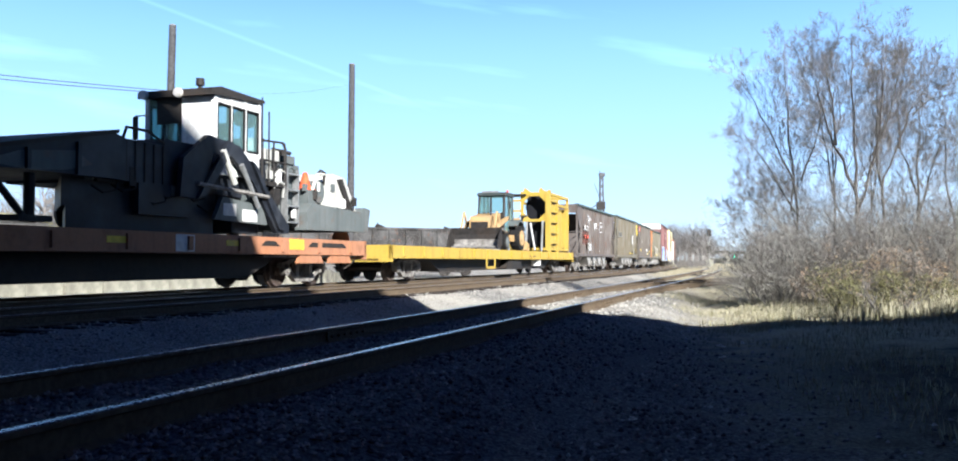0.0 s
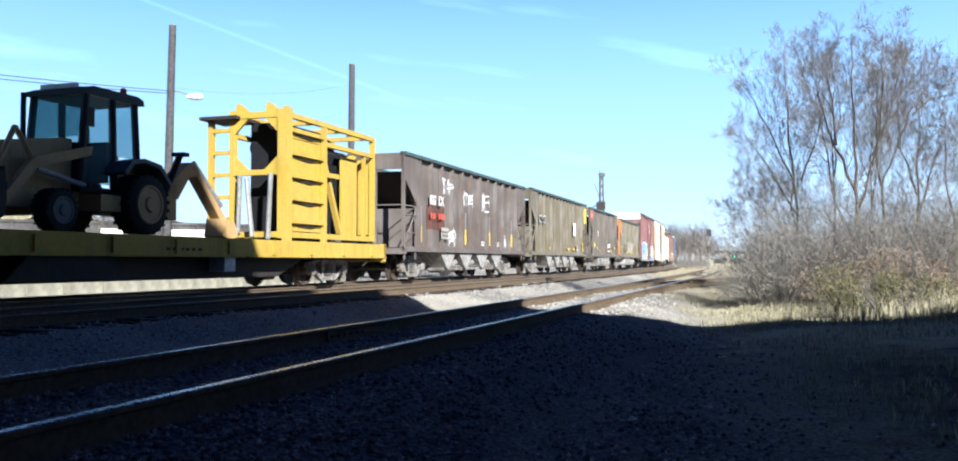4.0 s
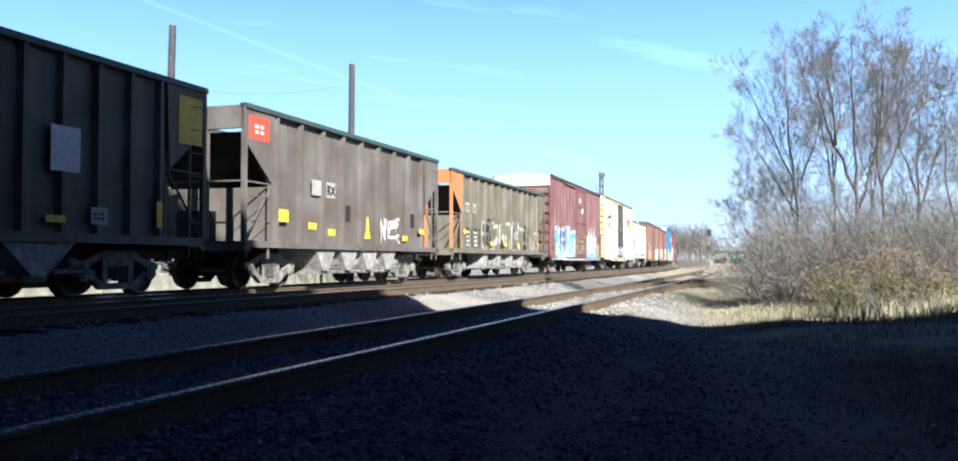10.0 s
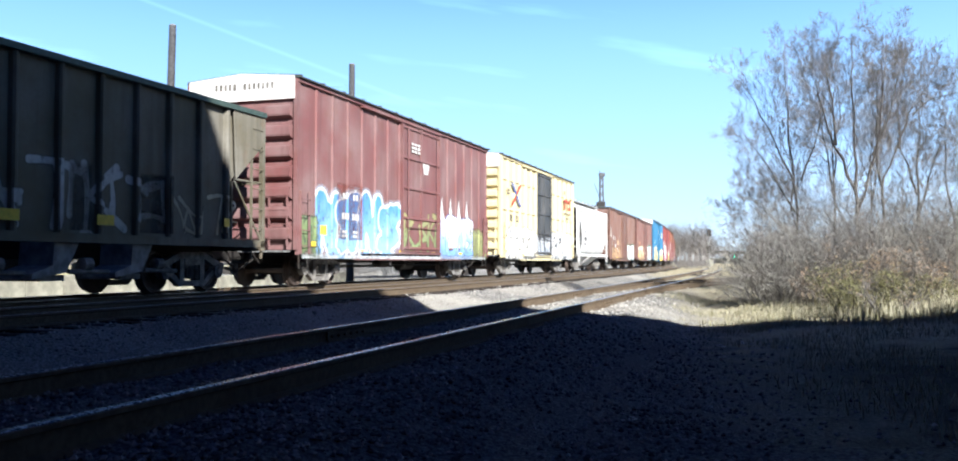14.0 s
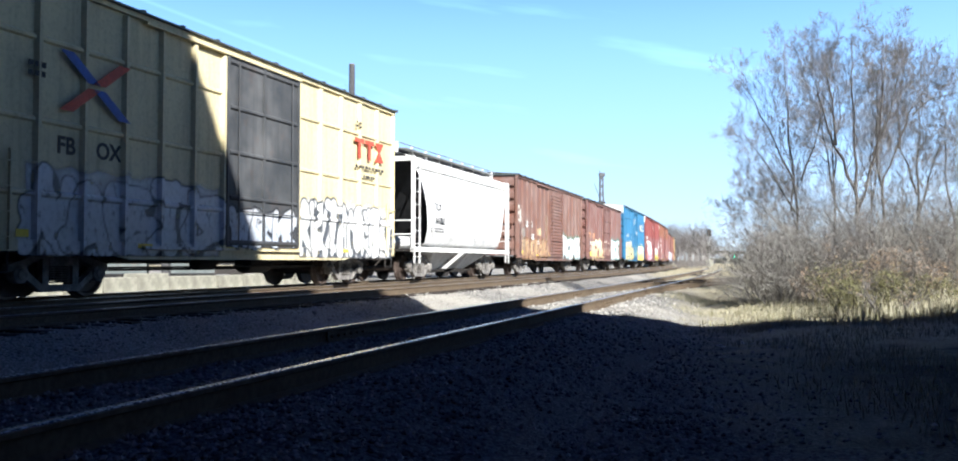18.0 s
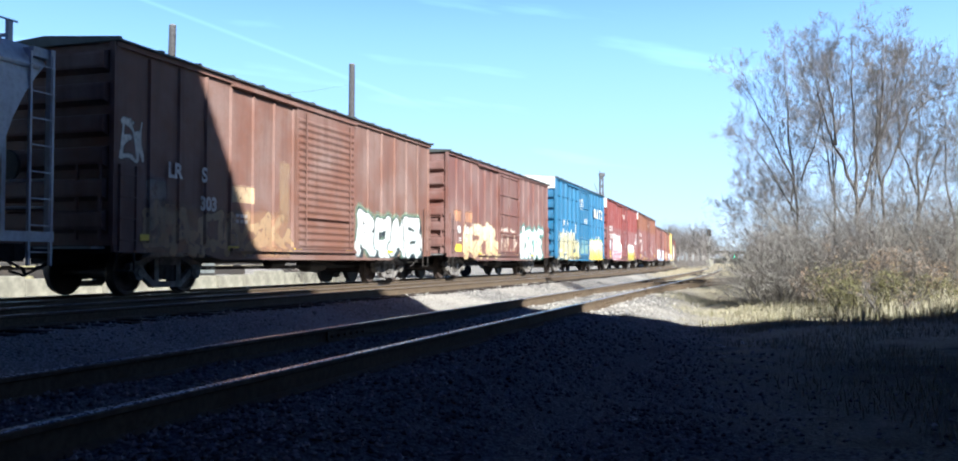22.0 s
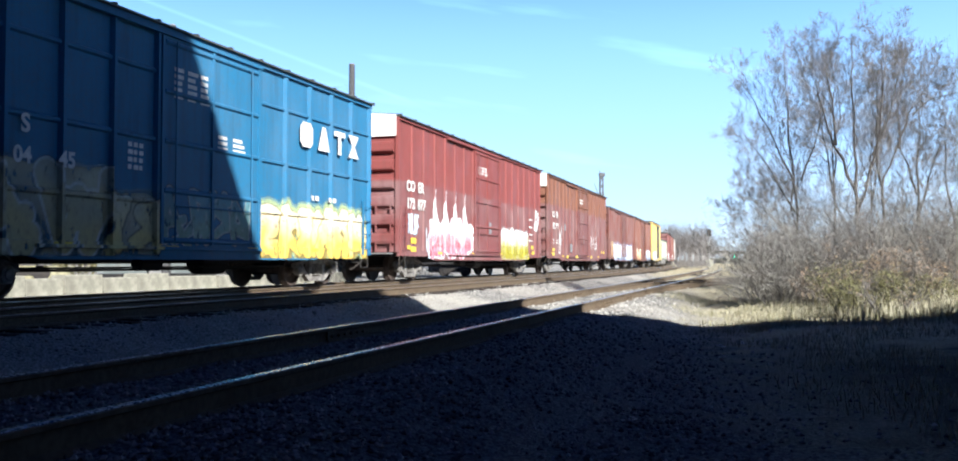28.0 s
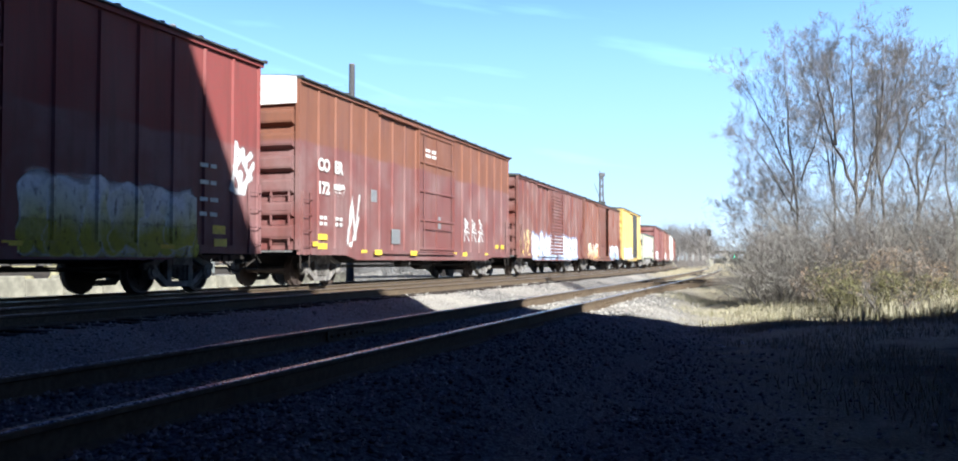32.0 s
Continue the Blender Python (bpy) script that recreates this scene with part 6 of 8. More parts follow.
    part("bucket_floor", Shape().prism([(-2.80, 0.12), (-2.40, 0.16), (-2.31, 0.34), (-2.33, 0.50), (-2.37, 0.50), (-2.36, 0.36), (-2.44, 0.21), (-2.80, 0.16)], "x", -1.0, 1.14), CAST, bk, "worn pale bucket floor")
    # digging arm folded behind
    part("rear_frame", Shape().box(-0.55, 0.55, 1.85, 2.75, 0.45, 0.85), TAN_PAINT, m)
    part("swing_post", Shape().box(-0.1, 0.4, 2.75, 3.05, 0.4, 1.25), TAN_PAINT, m)
    part("digging_boom", Shape().prism([(2.85, 0.9), (2.95, 1.25), (3.5, 1.70), (3.8, 1.62), (3.85, 1.42), (3.5, 1.36), (3.1, 0.85)], "x", 0.05, 0.40), TAN_PAINT, m)
    part("dipper", Shape().prism([(3.62, 1.62), (3.85, 1.55), (5.0, 0.5), (4.85, 0.36)], "x", 0.1, 0.36), TAN_PAINT, m)
    part("dipper_cylinder", Shape().tube((0.3, 3.75, 1.72), (0.35, 4.75, 0.8), 0.065, 8), GALV, m)
    part("digging_bucket", Shape().prism([(4.7, 0.52), (5.1, 0.44), (5.25, 0.12), (5.0, 0.0), (4.6, 0.1)], "x", 0.0, 0.5), TAN_PAINT, m)
    for x in (-0.9, 0.9):
        part("stabiliser", Shape().tube((x * 0.5, 2.45, 0.7), (x, 2.5, 1.75), 0.07, 6).box(x - 0.15, x + 0.15, 2.4, 2.6, 1.7, 1.78), STEEL_DARK, m)


def rack(u, deck):
    """A braced yellow steel frame; its end has an eight-sided opening, its side a ladder and panels."""
    m = load("equipment_frame", "tall yellow steel equipment frame with ladder rungs", "steel frame", u, deck, 2.0)
    L0, L1, H, W, XL = -2.65, 2.65, 3.22, 1.38, -0.10

    def bar(name, x0, x1, y0, y1, z0, z1, mat=YELLOW):
        return part(name, Shape().box(x0, x1, y0, y1, z0, z1), mat, m)

    def beam(name, a, b, w, mat=YELLOW, n=4):
        return part(name, Shape().tube(a, b, w, n), mat, m)

    for x in (XL, W - 0.13):
        bar("corner_post", x, x + 0.13, L0, L0 + 0.16, 0.08, H)
        bar("corner_post", x, x + 0.13, L1 - 0.14, L1, 0.08, H - 0.05)
        bar("bottom_beam", x, x + 0.13, L0 + 0.16, L1 - 0.14, 0.10, 0.24)
        bar("upper_beam", x, x + 0.13, L0 + 0.16, L1 - 0.14, H - 0.66, H - 0.54)
        bar("top_beam", x, x + 0.13, L0 + 0.16, L1 - 0.14, H - 0.16, H - 0.03)
        bar("inner_post", x + 0.02, x + 0.11, 1.95, 2.05, 0.24, H - 0.66)
    # the end with its eight-sided opening
    bar("end_beam", XL + 0.13, W - 0.13, L0 + 0.01, L0 + 0.14, H - 0.20, H - 0.05)
    bar("end_beam", XL + 0.13, W - 0.13, L0 + 0.01, L0 + 0.14, 1.62, 1.75)
    bar("end_beam", XL + 0.13, W - 0.13, L0 + 0.01, L0 + 0.14, 0.10, 0.24)
    for x, sx in ((XL + 0.13, 1), (W - 0.13, -1)):
        for z0, z1 in ((1.75, 2.1), (H - 0.2, H - 0.58)):
            part("gusset", Shape().prism([(x, z0), (x + sx * 0.38, z0), (x, z1)], "y", L0 + 0.03, L0 + 0.11), YELLOW, m)
    # a narrow rung bay on the far side of the end
    bar("bay_post", XL - 0.62, XL - 0.5, L0, L0 + 0.14, 0.08, H - 0.25)
    for z in (0.5, 1.05, 1.6, 2.15, 2.7):
        bar("rung", XL - 0.5, XL, L0 + 0.03, L0 + 0.11, z, z + 0.10)
    bar("bay_roof", XL - 0.75, XL + 0.3, L0 - 0.2, L0 + 0.9, H - 0.22, H - 0.14, STEEL_DARK)
    # ladder on the side
    bar("ladder_stile", W, W + 0.13, L0, L0 + 0.26, 0.0, H + 0.05)
    bar("ladder_stile", W, W + 0.11, -0.72, -0.56, 0.0, H - 0.2)
    bar("ladder_panel", W - 0.03, W - 0.005, L0 + 0.26, -0.72, 0.26, H - 0.68)
    for k in range(5):
        z = 0.45 + k * 0.56
        bar("rung", W, W + 0.11, L0 + 0.26, -0.72, z, z + 0.10)
        part("rung_hook", Shape().prism([(L0 + 0.35, z - 0.02), (-0.85, z - 0.02), (-1.3, z - 0.09), (L0 + 0.8, z - 0.06)], "x", W + 0.02, W + 0.05), STEEL_DARK, m)
    # braces and panels further along
    beam("brace", (W - 0.2, -0.4, H - 0.6), (W - 0.2, 0.75, 0.3), 0.09)
    beam("brace", (W - 0.45, -0.5, H - 1.0), (W - 0.45, 0.2, 0.4), 0.07)
    bar("middle_beam", W - 0.13, W, -0.56, 0.35, 1.75, 1.87)
    bar("side_panel", W - 0.30, W - 0.26, 0.95, 1.95, 0.24, 2.45)
    part("sloped_panel", Shape().prism([(0.75, 0.3), (1.0, 0.3), (2.4, 2.62), (2.15, 2.62)], "x", XL + 0.2, W - 0.5), YELLOW, m)
    bar("end_panel", XL + 0.13, W - 0.13, L1 - 0.10, L1 - 0.05, 0.3, H - 0.7)
    # drum, blocks and shield carry the frame's inner shade as colour
    part("tank", Shape().lathe([(-1.2, 0.3), (-1.15, 0.66), (0.95, 0.66), (1.0, 0.3)], (0.62, -0.7, 2.4), "y", 10), INNER_SHADE, m, "drum inside the frame, painted near-black for shade")
    bar("machine_block", 0.1, 1.1, -1.8, 0.4, 0.25, 1.5, INNER_SHADE)
    bar("machine_cabinet", 0.1, 0.9, 0.45, 1.6, 0.25, 2.6, INNER_SHADE)
    bar("machine_shield", 0.1, 1.2, -2.0, -1.95, 0.3, 3.0, INNER_SHADE)
    for a, b in (((0.2, L0 - 0.06, 0.2), (0.25, L0 - 0.06, 1.6)), ((0.45, L0 - 0.08, 1.55), (0.75, L0 - 0.3, 0.1)), ((1.05, L0 - 0.08, 0.05), (1.12, L0 - 0.08, 1.65))):
        part("cylinder_rod", Shape().tube(a, b, 0.06, 8), GALV, m)
    for x in (0.1, 0.95):
        part("lifting_horn", Shape().prism([(x - 0.06, H - 0.06), (x + 0.35, H - 0.06), (x + 0.08, H + 0.17), (x - 0.02, H + 0.17)], "y", L0 + 0.02, L0 + 0.12), YELLOW, m)
    for y in (-1.0, 0.6, 2.2):
        bar("cross_beam", XL + 0.13, W - 0.13, y, y + 0.12, H - 0.16, H - 0.04)
    part("lifting_ring", Shape().path([(0.6 + 0.14 * math.cos(a / 8 * 3.1416), L1 - 0.1, H - 0.05 + 0.14 * math.sin(a / 8 * 3.1416)) for a in range(9)], 0.025, 5), STEEL_DARK, m)
    for y in (L0 + 0.3, 0.0, L1 - 0.4):
        bar("bearer", XL - 0.6, W, y - 0.12, y + 0.12, 0.0, 0.09, TIE)


def regulator(u, deck):
    """A heavy track machine: folded plough, tall off-white cab, rear broom."""
    m = load("ballast_regulator", "dark track machine with an off-white cab and folded plough", "track machine", u, deck, 3.0)
    for y in (-2.9, 0.6):
        for sx in (-1, 1):
            part("rail_wheel", Shape().lathe([(sx * 0.10, 0.1), (sx * 0.10, 0.36), (sx * 0.02, 0.38), (sx * 0.0, 0.42), (sx * -0.03, 0.42), (sx * -0.03, 0.1)], (sx * 0.72, y, 0.42), "x", 20), WHEEL, m, "", 40)
    part("chassis", Shape().prism([(0.95, -4.95), (0.95, 2.6), (-0.95, 2.6), (-0.95, -3.1)], "z", 0.42, 0.95).box(-1.05, 1.05, -4.2, 1.9, 0.9, 1.35), NAVY, m)
    part("belly_guard", Shape().prism([(1.0, -4.9), (1.0, -0.6), (-0.85, -0.6), (-0.85, -3.0)], "z", 0.03, 0.45), NAVY, m)
    part("axle_box", Shape().box(-0.85, 1.0, 0.1, 1.2, 0.10, 0.45), NAVY, m)
    part("fuel_tank", Shape().box(0.4, 1.15, -3.2, -1.6, 0.35, 0.95), NAVY, m)
    # plough box with its tapering top
    part("plough_box", Shape().prism([(-9.2, 0.83), (-9.2, 0.85), (-6.6, 1.22), (-4.0, 1.78), (-3.75, 1.72), (-3.75, 0.95), (-6.0, 0.93)], "x", -1.3, 1.3), NAVY, m, "scraped dark plough box")
    part("plough_lip", Shape().prism([(-9.2, 0.85), (-6.6, 1.22), (-4.0, 1.78), (-4.0, 1.85), (-6.6, 1.29), (-9.2, 0.92)], "x", -1.35, 1.36), STEEL_DARK, m)
    part("plough_strut", Shape().tube((1.1, -6.6, 0.85), (1.1, -5.9, 0.15), 0.06, 6).tube((1.1, -5.8, 0.9), (1.1, -5.8, 0.2), 0.09, 8).box(0.9, 1.3, -6.2, -5.5, 0.1, 0.2), STEEL_DARK, m)
    part("hydraulic_tank", Shape().box(-1.1, 1.15, -3.75, -2.3, 0.95, 1.75), NAVY, m)
    part("front_rail", Shape().path([(1.1, -3.6, 1.75), (1.1, -3.5, 1.98), (1.1, -2.9, 1.98), (1.1, -2.4, 1.8)], 0.03, 6), STEEL_DARK, m)
    part("engine_deck", Shape().box(-1.1, 1.1, -2.4, 2.0, 1.3, 1.9), NAVY, m)
    # cab
    x1, y0, y1, z0, z1 = 0.86, -0.78, 0.95, 1.85, 3.18
    cab_shift = Matrix.Translation((0.28, 0, 0))
    before = set(m.children_recursive)
    for x in (-x1, x1):
        for y, w in ((y0, 0.10), (y0 + 0.57, 0.09), (y0 + 1.14, 0.09), (y1, 0.10)):
            part("cab_post", Shape().box(x - 0.05, x + 0.05, y - w / 2, y + w / 2, z0, z1), CAB_WHITE, m)
        part("cab_panel", Shape().box(x - 0.03, x + 0.03, y0, y1, z0 - 0.5, z0 + 0.12), CAB_WHITE, m)
        part("cab_panel", Shape().box(x - 0.03, x + 0.03, y0, y1, z1 - 0.28, z1), CAB_WHITE, m)
        for a in (0.06, 0.62, 1.19):
            seal = Shape()
            for q0, q1, r0, r1 in ((a - 0.025, a + 0.495, z0 + 0.10, z0 + 0.14), (a - 0.025, a + 0.495, z1 - 0.30, z1 - 0.26), (a - 0.025, a + 0.015, z0 + 0.14, z1 - 0.30), (a + 0.455, a + 0.495, z0 + 0.14, z1 - 0.30)):
                seal.box(x - 0.055, x + 0.055, y0 + q0, y0 + q1, r0, r1)
            part("window_seal", seal, BLACK_RUBBER, m, "black rubber window seal")
            pane("cab_window", [(x, y0 + a, z0 + 0.12), (x, y0 + a + 0.47, z0 + 0.12), (x, y0 + a + 0.47, z1 - 0.28), (x, y0 + a, z1 - 0.28)], m)
    part("cab_front_panel", Shape().box(0.05, x1, y0 - 0.04, y0 + 0.02, z0, z1 - 0.12), CAB_WHITE, m, "blank white front panel")
    part("cab_front_panel", Shape().box(-x1, 0.05, y0 - 0.04, y0 + 0.02, z0 - 0.3, z0 + 0.1), CAB_WHITE, m)
    part("sun_screen", Shape().box(-0.6, 0.05, y0 - 0.05, y0 - 0.02, z0 + 0.62, z1 - 0.12), STEEL_DARK, m)
    pane("windscreen", [(-x1, y0, z0 + 0.1), (0.03, y0, z0 + 0.1), (0.03, y0, z1 - 0.12), (-x1, y0, z1 - 0.12)], m)
    part("cab_rear_panel", Shape().box(-x1, x1, y1 - 0.03, y1 + 0.03, z0 - 0.5, z0 + 0.5), CAB_WHITE, m)
    part("cab_roof", Shape().prism([(y0 - 0.22, z1 - 0.14), (y1 + 0.12, z1 - 0.02), (y1 + 0.12, z1 + 0.05), (y0 + 0.1, z1 + 0.08), (y0 - 0.22, z1)], "x", -x1 - 0.12, x1 + 0.1), STEEL_DARK, m, "dark overhanging cab roof")
    for x in (-0.8, 0.1):
        part("roof_lamp", Shape().lathe([(-0.08, 0.10), (0.0, 0.11), (0.02, 0.06)], (x, y0 - 0.22, z1 - 0.07), "y", 12), MARK_WHITE, m)
    part("beacon", Shape().lathe([(z1 + 0.05, 0.05), (z1 + 0.2, 0.05), (z1 + 0.2, 0.10), (z1 + 0.36, 0.09)], (0.2, y0 + 0.4, 0), "z", 10), STEEL_DARK, m)
    part("mirror", Shape().box(-1.12, -1.0, y0 - 0.2, y0 - 0.16, z0 + 0.3, z0 + 0.8).path([(-0.86, y0, z0 + 0.85), (-1.06, y0 - 0.18, z0 + 0.82), (-1.06, y0 - 0.18, z0 + 0.28), (-0.86, y0, z0 + 0.25)], 0.02, 5), STEEL_DARK, m)
    part("operator_seat", Shape().box(-0.3, 0.3, 0.0, 0.5, z0, z0 + 0.2).box(-0.3, 0.3, 0.42, 0.55, z0, z0 + 0.8), BLACK_RUBBER, m)
    for ob in set(m.children_recursive) - before:
        ob.data.transform(cab_shift)
    # hoses, brackets and boxes along the frame
    rng = random.Random(6)
    for k in range(16):
        y = -4.7 + 0.42 * k + rng.uniform(-0.1, 0.1)
        z = rng.uniform(0.45, 1.0)
        if k % 3 == 0:
            part("bracket", Shape().box(1.02, 1.16, y, y + rng.uniform(0.12, 0.35), z, z + rng.uniform(0.15, 0.4)), STEEL_DARK if k % 2 else GREY_GREEN, m)
        else:
            part("hydraulic_hose", Shape().path([(1.08, y, z), (1.16, y + 0.2, z - 0.12), (1.15, y + 0.55, z - 0.05), (1.07, y + 0.7, z + 0.3)], 0.022, 5), BLACK_RUBBER, m)
    for k in range(5):
        y = -3.6 + k * 0.27
        part("panel_strap", Shape().box(1.15, 1.17, y, y + 0.04, 0.97, 1.73), STEEL_DARK, m)
    for y, z in ((-8.3, 0.95), (-7.2, 1.08), (-6.1, 1.28), (-5.0, 1.5)):
        part("box_rib", Shape().box(1.3, 1.36, y, y + 0.08, 0.94, z), NAVY, m)
    part("paint_scrape", Shape().prism([(-6.9, 0.98), (-6.2, 1.22), (-5.0, 1.35), (-4.6, 1.15), (-5.2, 1.0), (-6.0, 0.92)], "x", 1.3, 1.304), GREY_GREEN, m, "scraped pale paint")
    # folded side wing with its arms
    wing = part("side_wing", Shape().prism([(-2.2, 0.75), (-2.1, 1.55), (-1.25, 2.12), (-0.1, 2.02), (0.6, 1.5), (2.05, 0.32), (2.05, 0.12), (1.5, 0.12), (0.45, 1.25), (-0.4, 1.75), (-1.1, 1.72), (-1.6, 0.75)], "x", 1.22, 1.34), NAVY, m, "folded black plough wing")
    part("wing_rib", Shape().prism([(-1.7, 0.75), (-1.45, 0.78), (-0.35, 2.0), (-0.6, 2.08)], "x", 1.33, 1.42), NAVY, wing)
    part("wing_rib", Shape().prism([(0.3, 1.72), (0.5, 1.62), (1.75, 0.2), (1.5, 0.2)], "x", 1.33, 1.42), NAVY, wing)
    part("wing_bar", Shape().tube((1.40, -1.7, 1.05), (1.40, 1.0, 0.95), 0.05, 6), CAST, wing)
    part("wing_cylinder", Shape().tube((1.38, -0.8, 1.85), (1.38, -0.35, 1.15), 0.07, 8), OFF_WHITE, wing)
    part("wing_cylinder", Shape().tube((1.38, -0.1, 1.6), (1.38, 0.6, 0.7), 0.06, 8), GALV, wing)
    part("lower_blade", Shape().prism([(-0.9, 0.35), (1.2, 0.3), (1.0, 0.75), (-0.6, 0.85)], "x", 1.15, 1.25), GREY_GREEN, m)
    part("data_plate", Shape().box(1.252, 1.262, -0.6, -0.1, 0.45, 0.72), MARK_WHITE, m)
    part("data_plate", Shape().box(1.252, 1.262, 0.15, 0.75, 0.35, 0.62), MARK_WHITE, m)
    # rear platform, rails, engine parts
    part("rear_platform", Shape().box(-1.2, 1.2, 0.95, 2.1, 1.25, 1.35), STEEL_DARK, m)
    for y in (1.05, 1.55, 2.05):
        part("rail_post", Shape().tube((1.2, y, 1.3), (1.2, y, 2.35), 0.025, 6), STEEL_DARK, m)
    part("hand_rail", Shape().path([(1.2, 1.0, 2.3), (1.2, 1.95, 2.35), (1.2, 2.1, 2.2), (1.2, 2.1, 1.3)], 0.03, 6).path([(1.2, 1.0, 1.85), (1.2, 2.1, 1.85)], 0.025, 6), STEEL_DARK, m)
    part("access_ladder", Shape().path([(1.25, 0.95, 3.3), (1.25, 0.95, 1.3)], 0.02, 5).path([(1.25, 1.25, 3.0), (1.25, 1.25, 1.3)], 0.02, 5), STEEL_DARK, m)
    part("air_cleaner", Shape().lathe([(-0.25, 0.15), (-0.2, 0.2), (0.2, 0.2), (0.25, 0.15)], (0.6, 1.2, 2.85), "y", 12), OFF_WHITE, m)
    part("control_console", Shape().box(0.3, 1.1, 1.35, 1.95, 1.35, 2.15), OFF_WHITE, m)
    part("engine_block", Shape().box(-0.9, 1.0, 2.1, 3.1, 0.5, 1.9).box(0.3, 1.05, 2.3, 2.8, 1.9, 2.1), GREY_GREEN, m)
    part("muffler", Shape().tube((0.9, 2.0, 2.2), (0.9, 2.8, 2.2), 0.06, 6).tube((0.9, 2.4, 1.8), (0.9, 2.4, 2.25), 0.07, 8), STEEL_DARK, m)
    for z in (0.4, 0.8, 1.2, 1.6):
        part("step", Shape().box(1.05, 1.25, 2.2, 2.7, z, z + 0.04), GALV, m)
    for y in (2.18, 2.72):
        part("step_stile", Shape().box(1.05, 1.22, y - 0.02, y + 0.02, 0.3, 1.75), GALV, m)
    # broom at the rear
    part("broom_box", Shape().prism([(3.0, 0.25), (6.6, 0.3), (6.75, 0.95), (6.4, 1.0), (6.3, 0.85), (3.3, 0.95), (3.0, 0.7)], "x", -1.3, 1.3), GREY_GREEN, m, "grey broom housing")
    part("broom_hood", Shape().prism([(4.3, 0.9), (4.4, 1.6), (4.8, 1.85), (5.5, 1.78), (5.9, 1.3), (6.2, 0.9)], "x", -1.15, 1.1), OFF_WHITE, m, "dusty white rounded hood")
    part("hood_strap", Shape().prism([(5.0, 1.7), (5.25, 1.75), (5.9, 0.9), (5.65, 0.9)], "x", 1.1, 1.16), STEEL_DARK, m)
    part("broom_drum", Shape().lathe([(-1.1, 0.3), (1.1, 0.3)], (0.0, 4.0, 1.3), "x", 14), GREY_GREEN, m)
    part("broom_pipe", Shape().path([(1.1, 3.6, 1.3), (1.1, 3.9, 1.75), (1.1, 4.3, 1.8)], 0.05, 6), OFF_WHITE, m)


    # pipes, filters and guards round the engine and the broom
    rng = random.Random(14)
    for k in range(22):
        y, z, x = rng.uniform(1.2, 5.9), rng.uniform(0.6, 1.9), rng.uniform(1.02, 1.2)
        z = min(z, 2.3 - 0.22 * (y - 1.2))
        paint = (OFF_WHITE, STEEL_DARK, GREY_GREEN, STEEL_DARK, CAB_WHITE)[k % 5]
        if k % 3 == 0:
            part("engine_pipe", Shape().path([(x, y, z), (x + 0.06, y + 0.15, z + 0.16), (x + 0.05, y + 0.4, z + 0.12), (x - 0.04, y + 0.5, z - 0.2)], 0.035, 6), paint, m)
        elif k % 3 == 1:
            part("filter", Shape().lathe([(-0.14, 0.05), (-0.12, 0.09), (0.12, 0.09), (0.14, 0.05)], (x, y, z), "z", 10), paint, m)
        else:
            part("guard_bracket", Shape().box(x - 0.03, x + 0.05, y, y + rng.uniform(0.08, 0.28), z - 0.1, z + rng.uniform(0.05, 0.2)), paint, m)


def traffic_cone(u, deck, x, y):
    m = load("traffic_cone", "orange traffic cone standing on the track machine", "traffic cone", u, deck, 3.0)
    part("cone_body", Shape().lathe([(0.0, 0.18), (0.04, 0.16), (0.42, 0.06), (0.44, 0.04)], (x, y, 1.35), "z", 16), CONE, m, "", 40)
    part("cone_base", Shape().box(x - 0.2, x + 0.2, y - 0.2, y + 0.2, 1.31, 1.36), CONE, m)
    part("bracket", Shape().box(x - 0.22, x + 0.22, y - 0.22, y + 0.22, 0.9, 1.31), GREY_GREEN, m)


fc2, n2 = flat_car("long yellow flatcar with a plank deck, carrying machines", -82.75, -56.0, 1.15, YELLOW, YELLOW)
hole = lambda y0, y1, z0, z1: Shape().box(HALF, HALF + 0.04, y0, y0 + 0.1, z0, z1).box(HALF, HALF + 0.04, y1 - 0.1, y1, z0, z1).box(HALF, HALF + 0.04, y0, y1, z0, z0 + 0.1)
part("hitch_frame", hole(-3.8, -2.55, 0.36, 0.82), YELLOW, fc2, "yellow frame round a dark opening")
bars(fc2, 3.2, 4.4, 0.88, 0.97, 1, 6, MARK_BLACK, HALF + 0.003, 4)
part("under_box", Shape().prism([(-0.5, 0.35), (2.2, 0.35), (1.8, 0.8), (0.0, 0.8)], "x", 0.7, HALF - 0.1), STEEL_DARK, fc2)
part("under_box", Shape().box(0.9, HALF - 0.05, 5.2, 5.6, 0.45, 0.75), MARK_WHITE, fc2, "white under-deck canister")
fc1, n1 = flat_car("long orange flatcar carrying a dark track machine", -111.5, -84.6, 1.22, ORANGE, ORANGE)
for a in (9.6, 11.2):
    part("bolster_web", Shape().prism([(a, 0.62), (a + 1.3, 0.62), (a + 1.15, 0.86), (a + 0.15, 0.86)], "x", HALF - 0.08, HALF), ORANGE, fc1)
# raised dark plates paint the shade of openings in the sill
for a, b in ((7.95, 8.75), (10.1, 12.2)):
    part("stake_pocket", Shape().prism([(a, 1.02), (b, 1.02), (b - 0.2, 1.14), (a + 0.2, 1.14)], "x", HALF, HALF + 0.006), STEEL_DARK, fc1, "dark plate standing for shade in a side-sill slot")
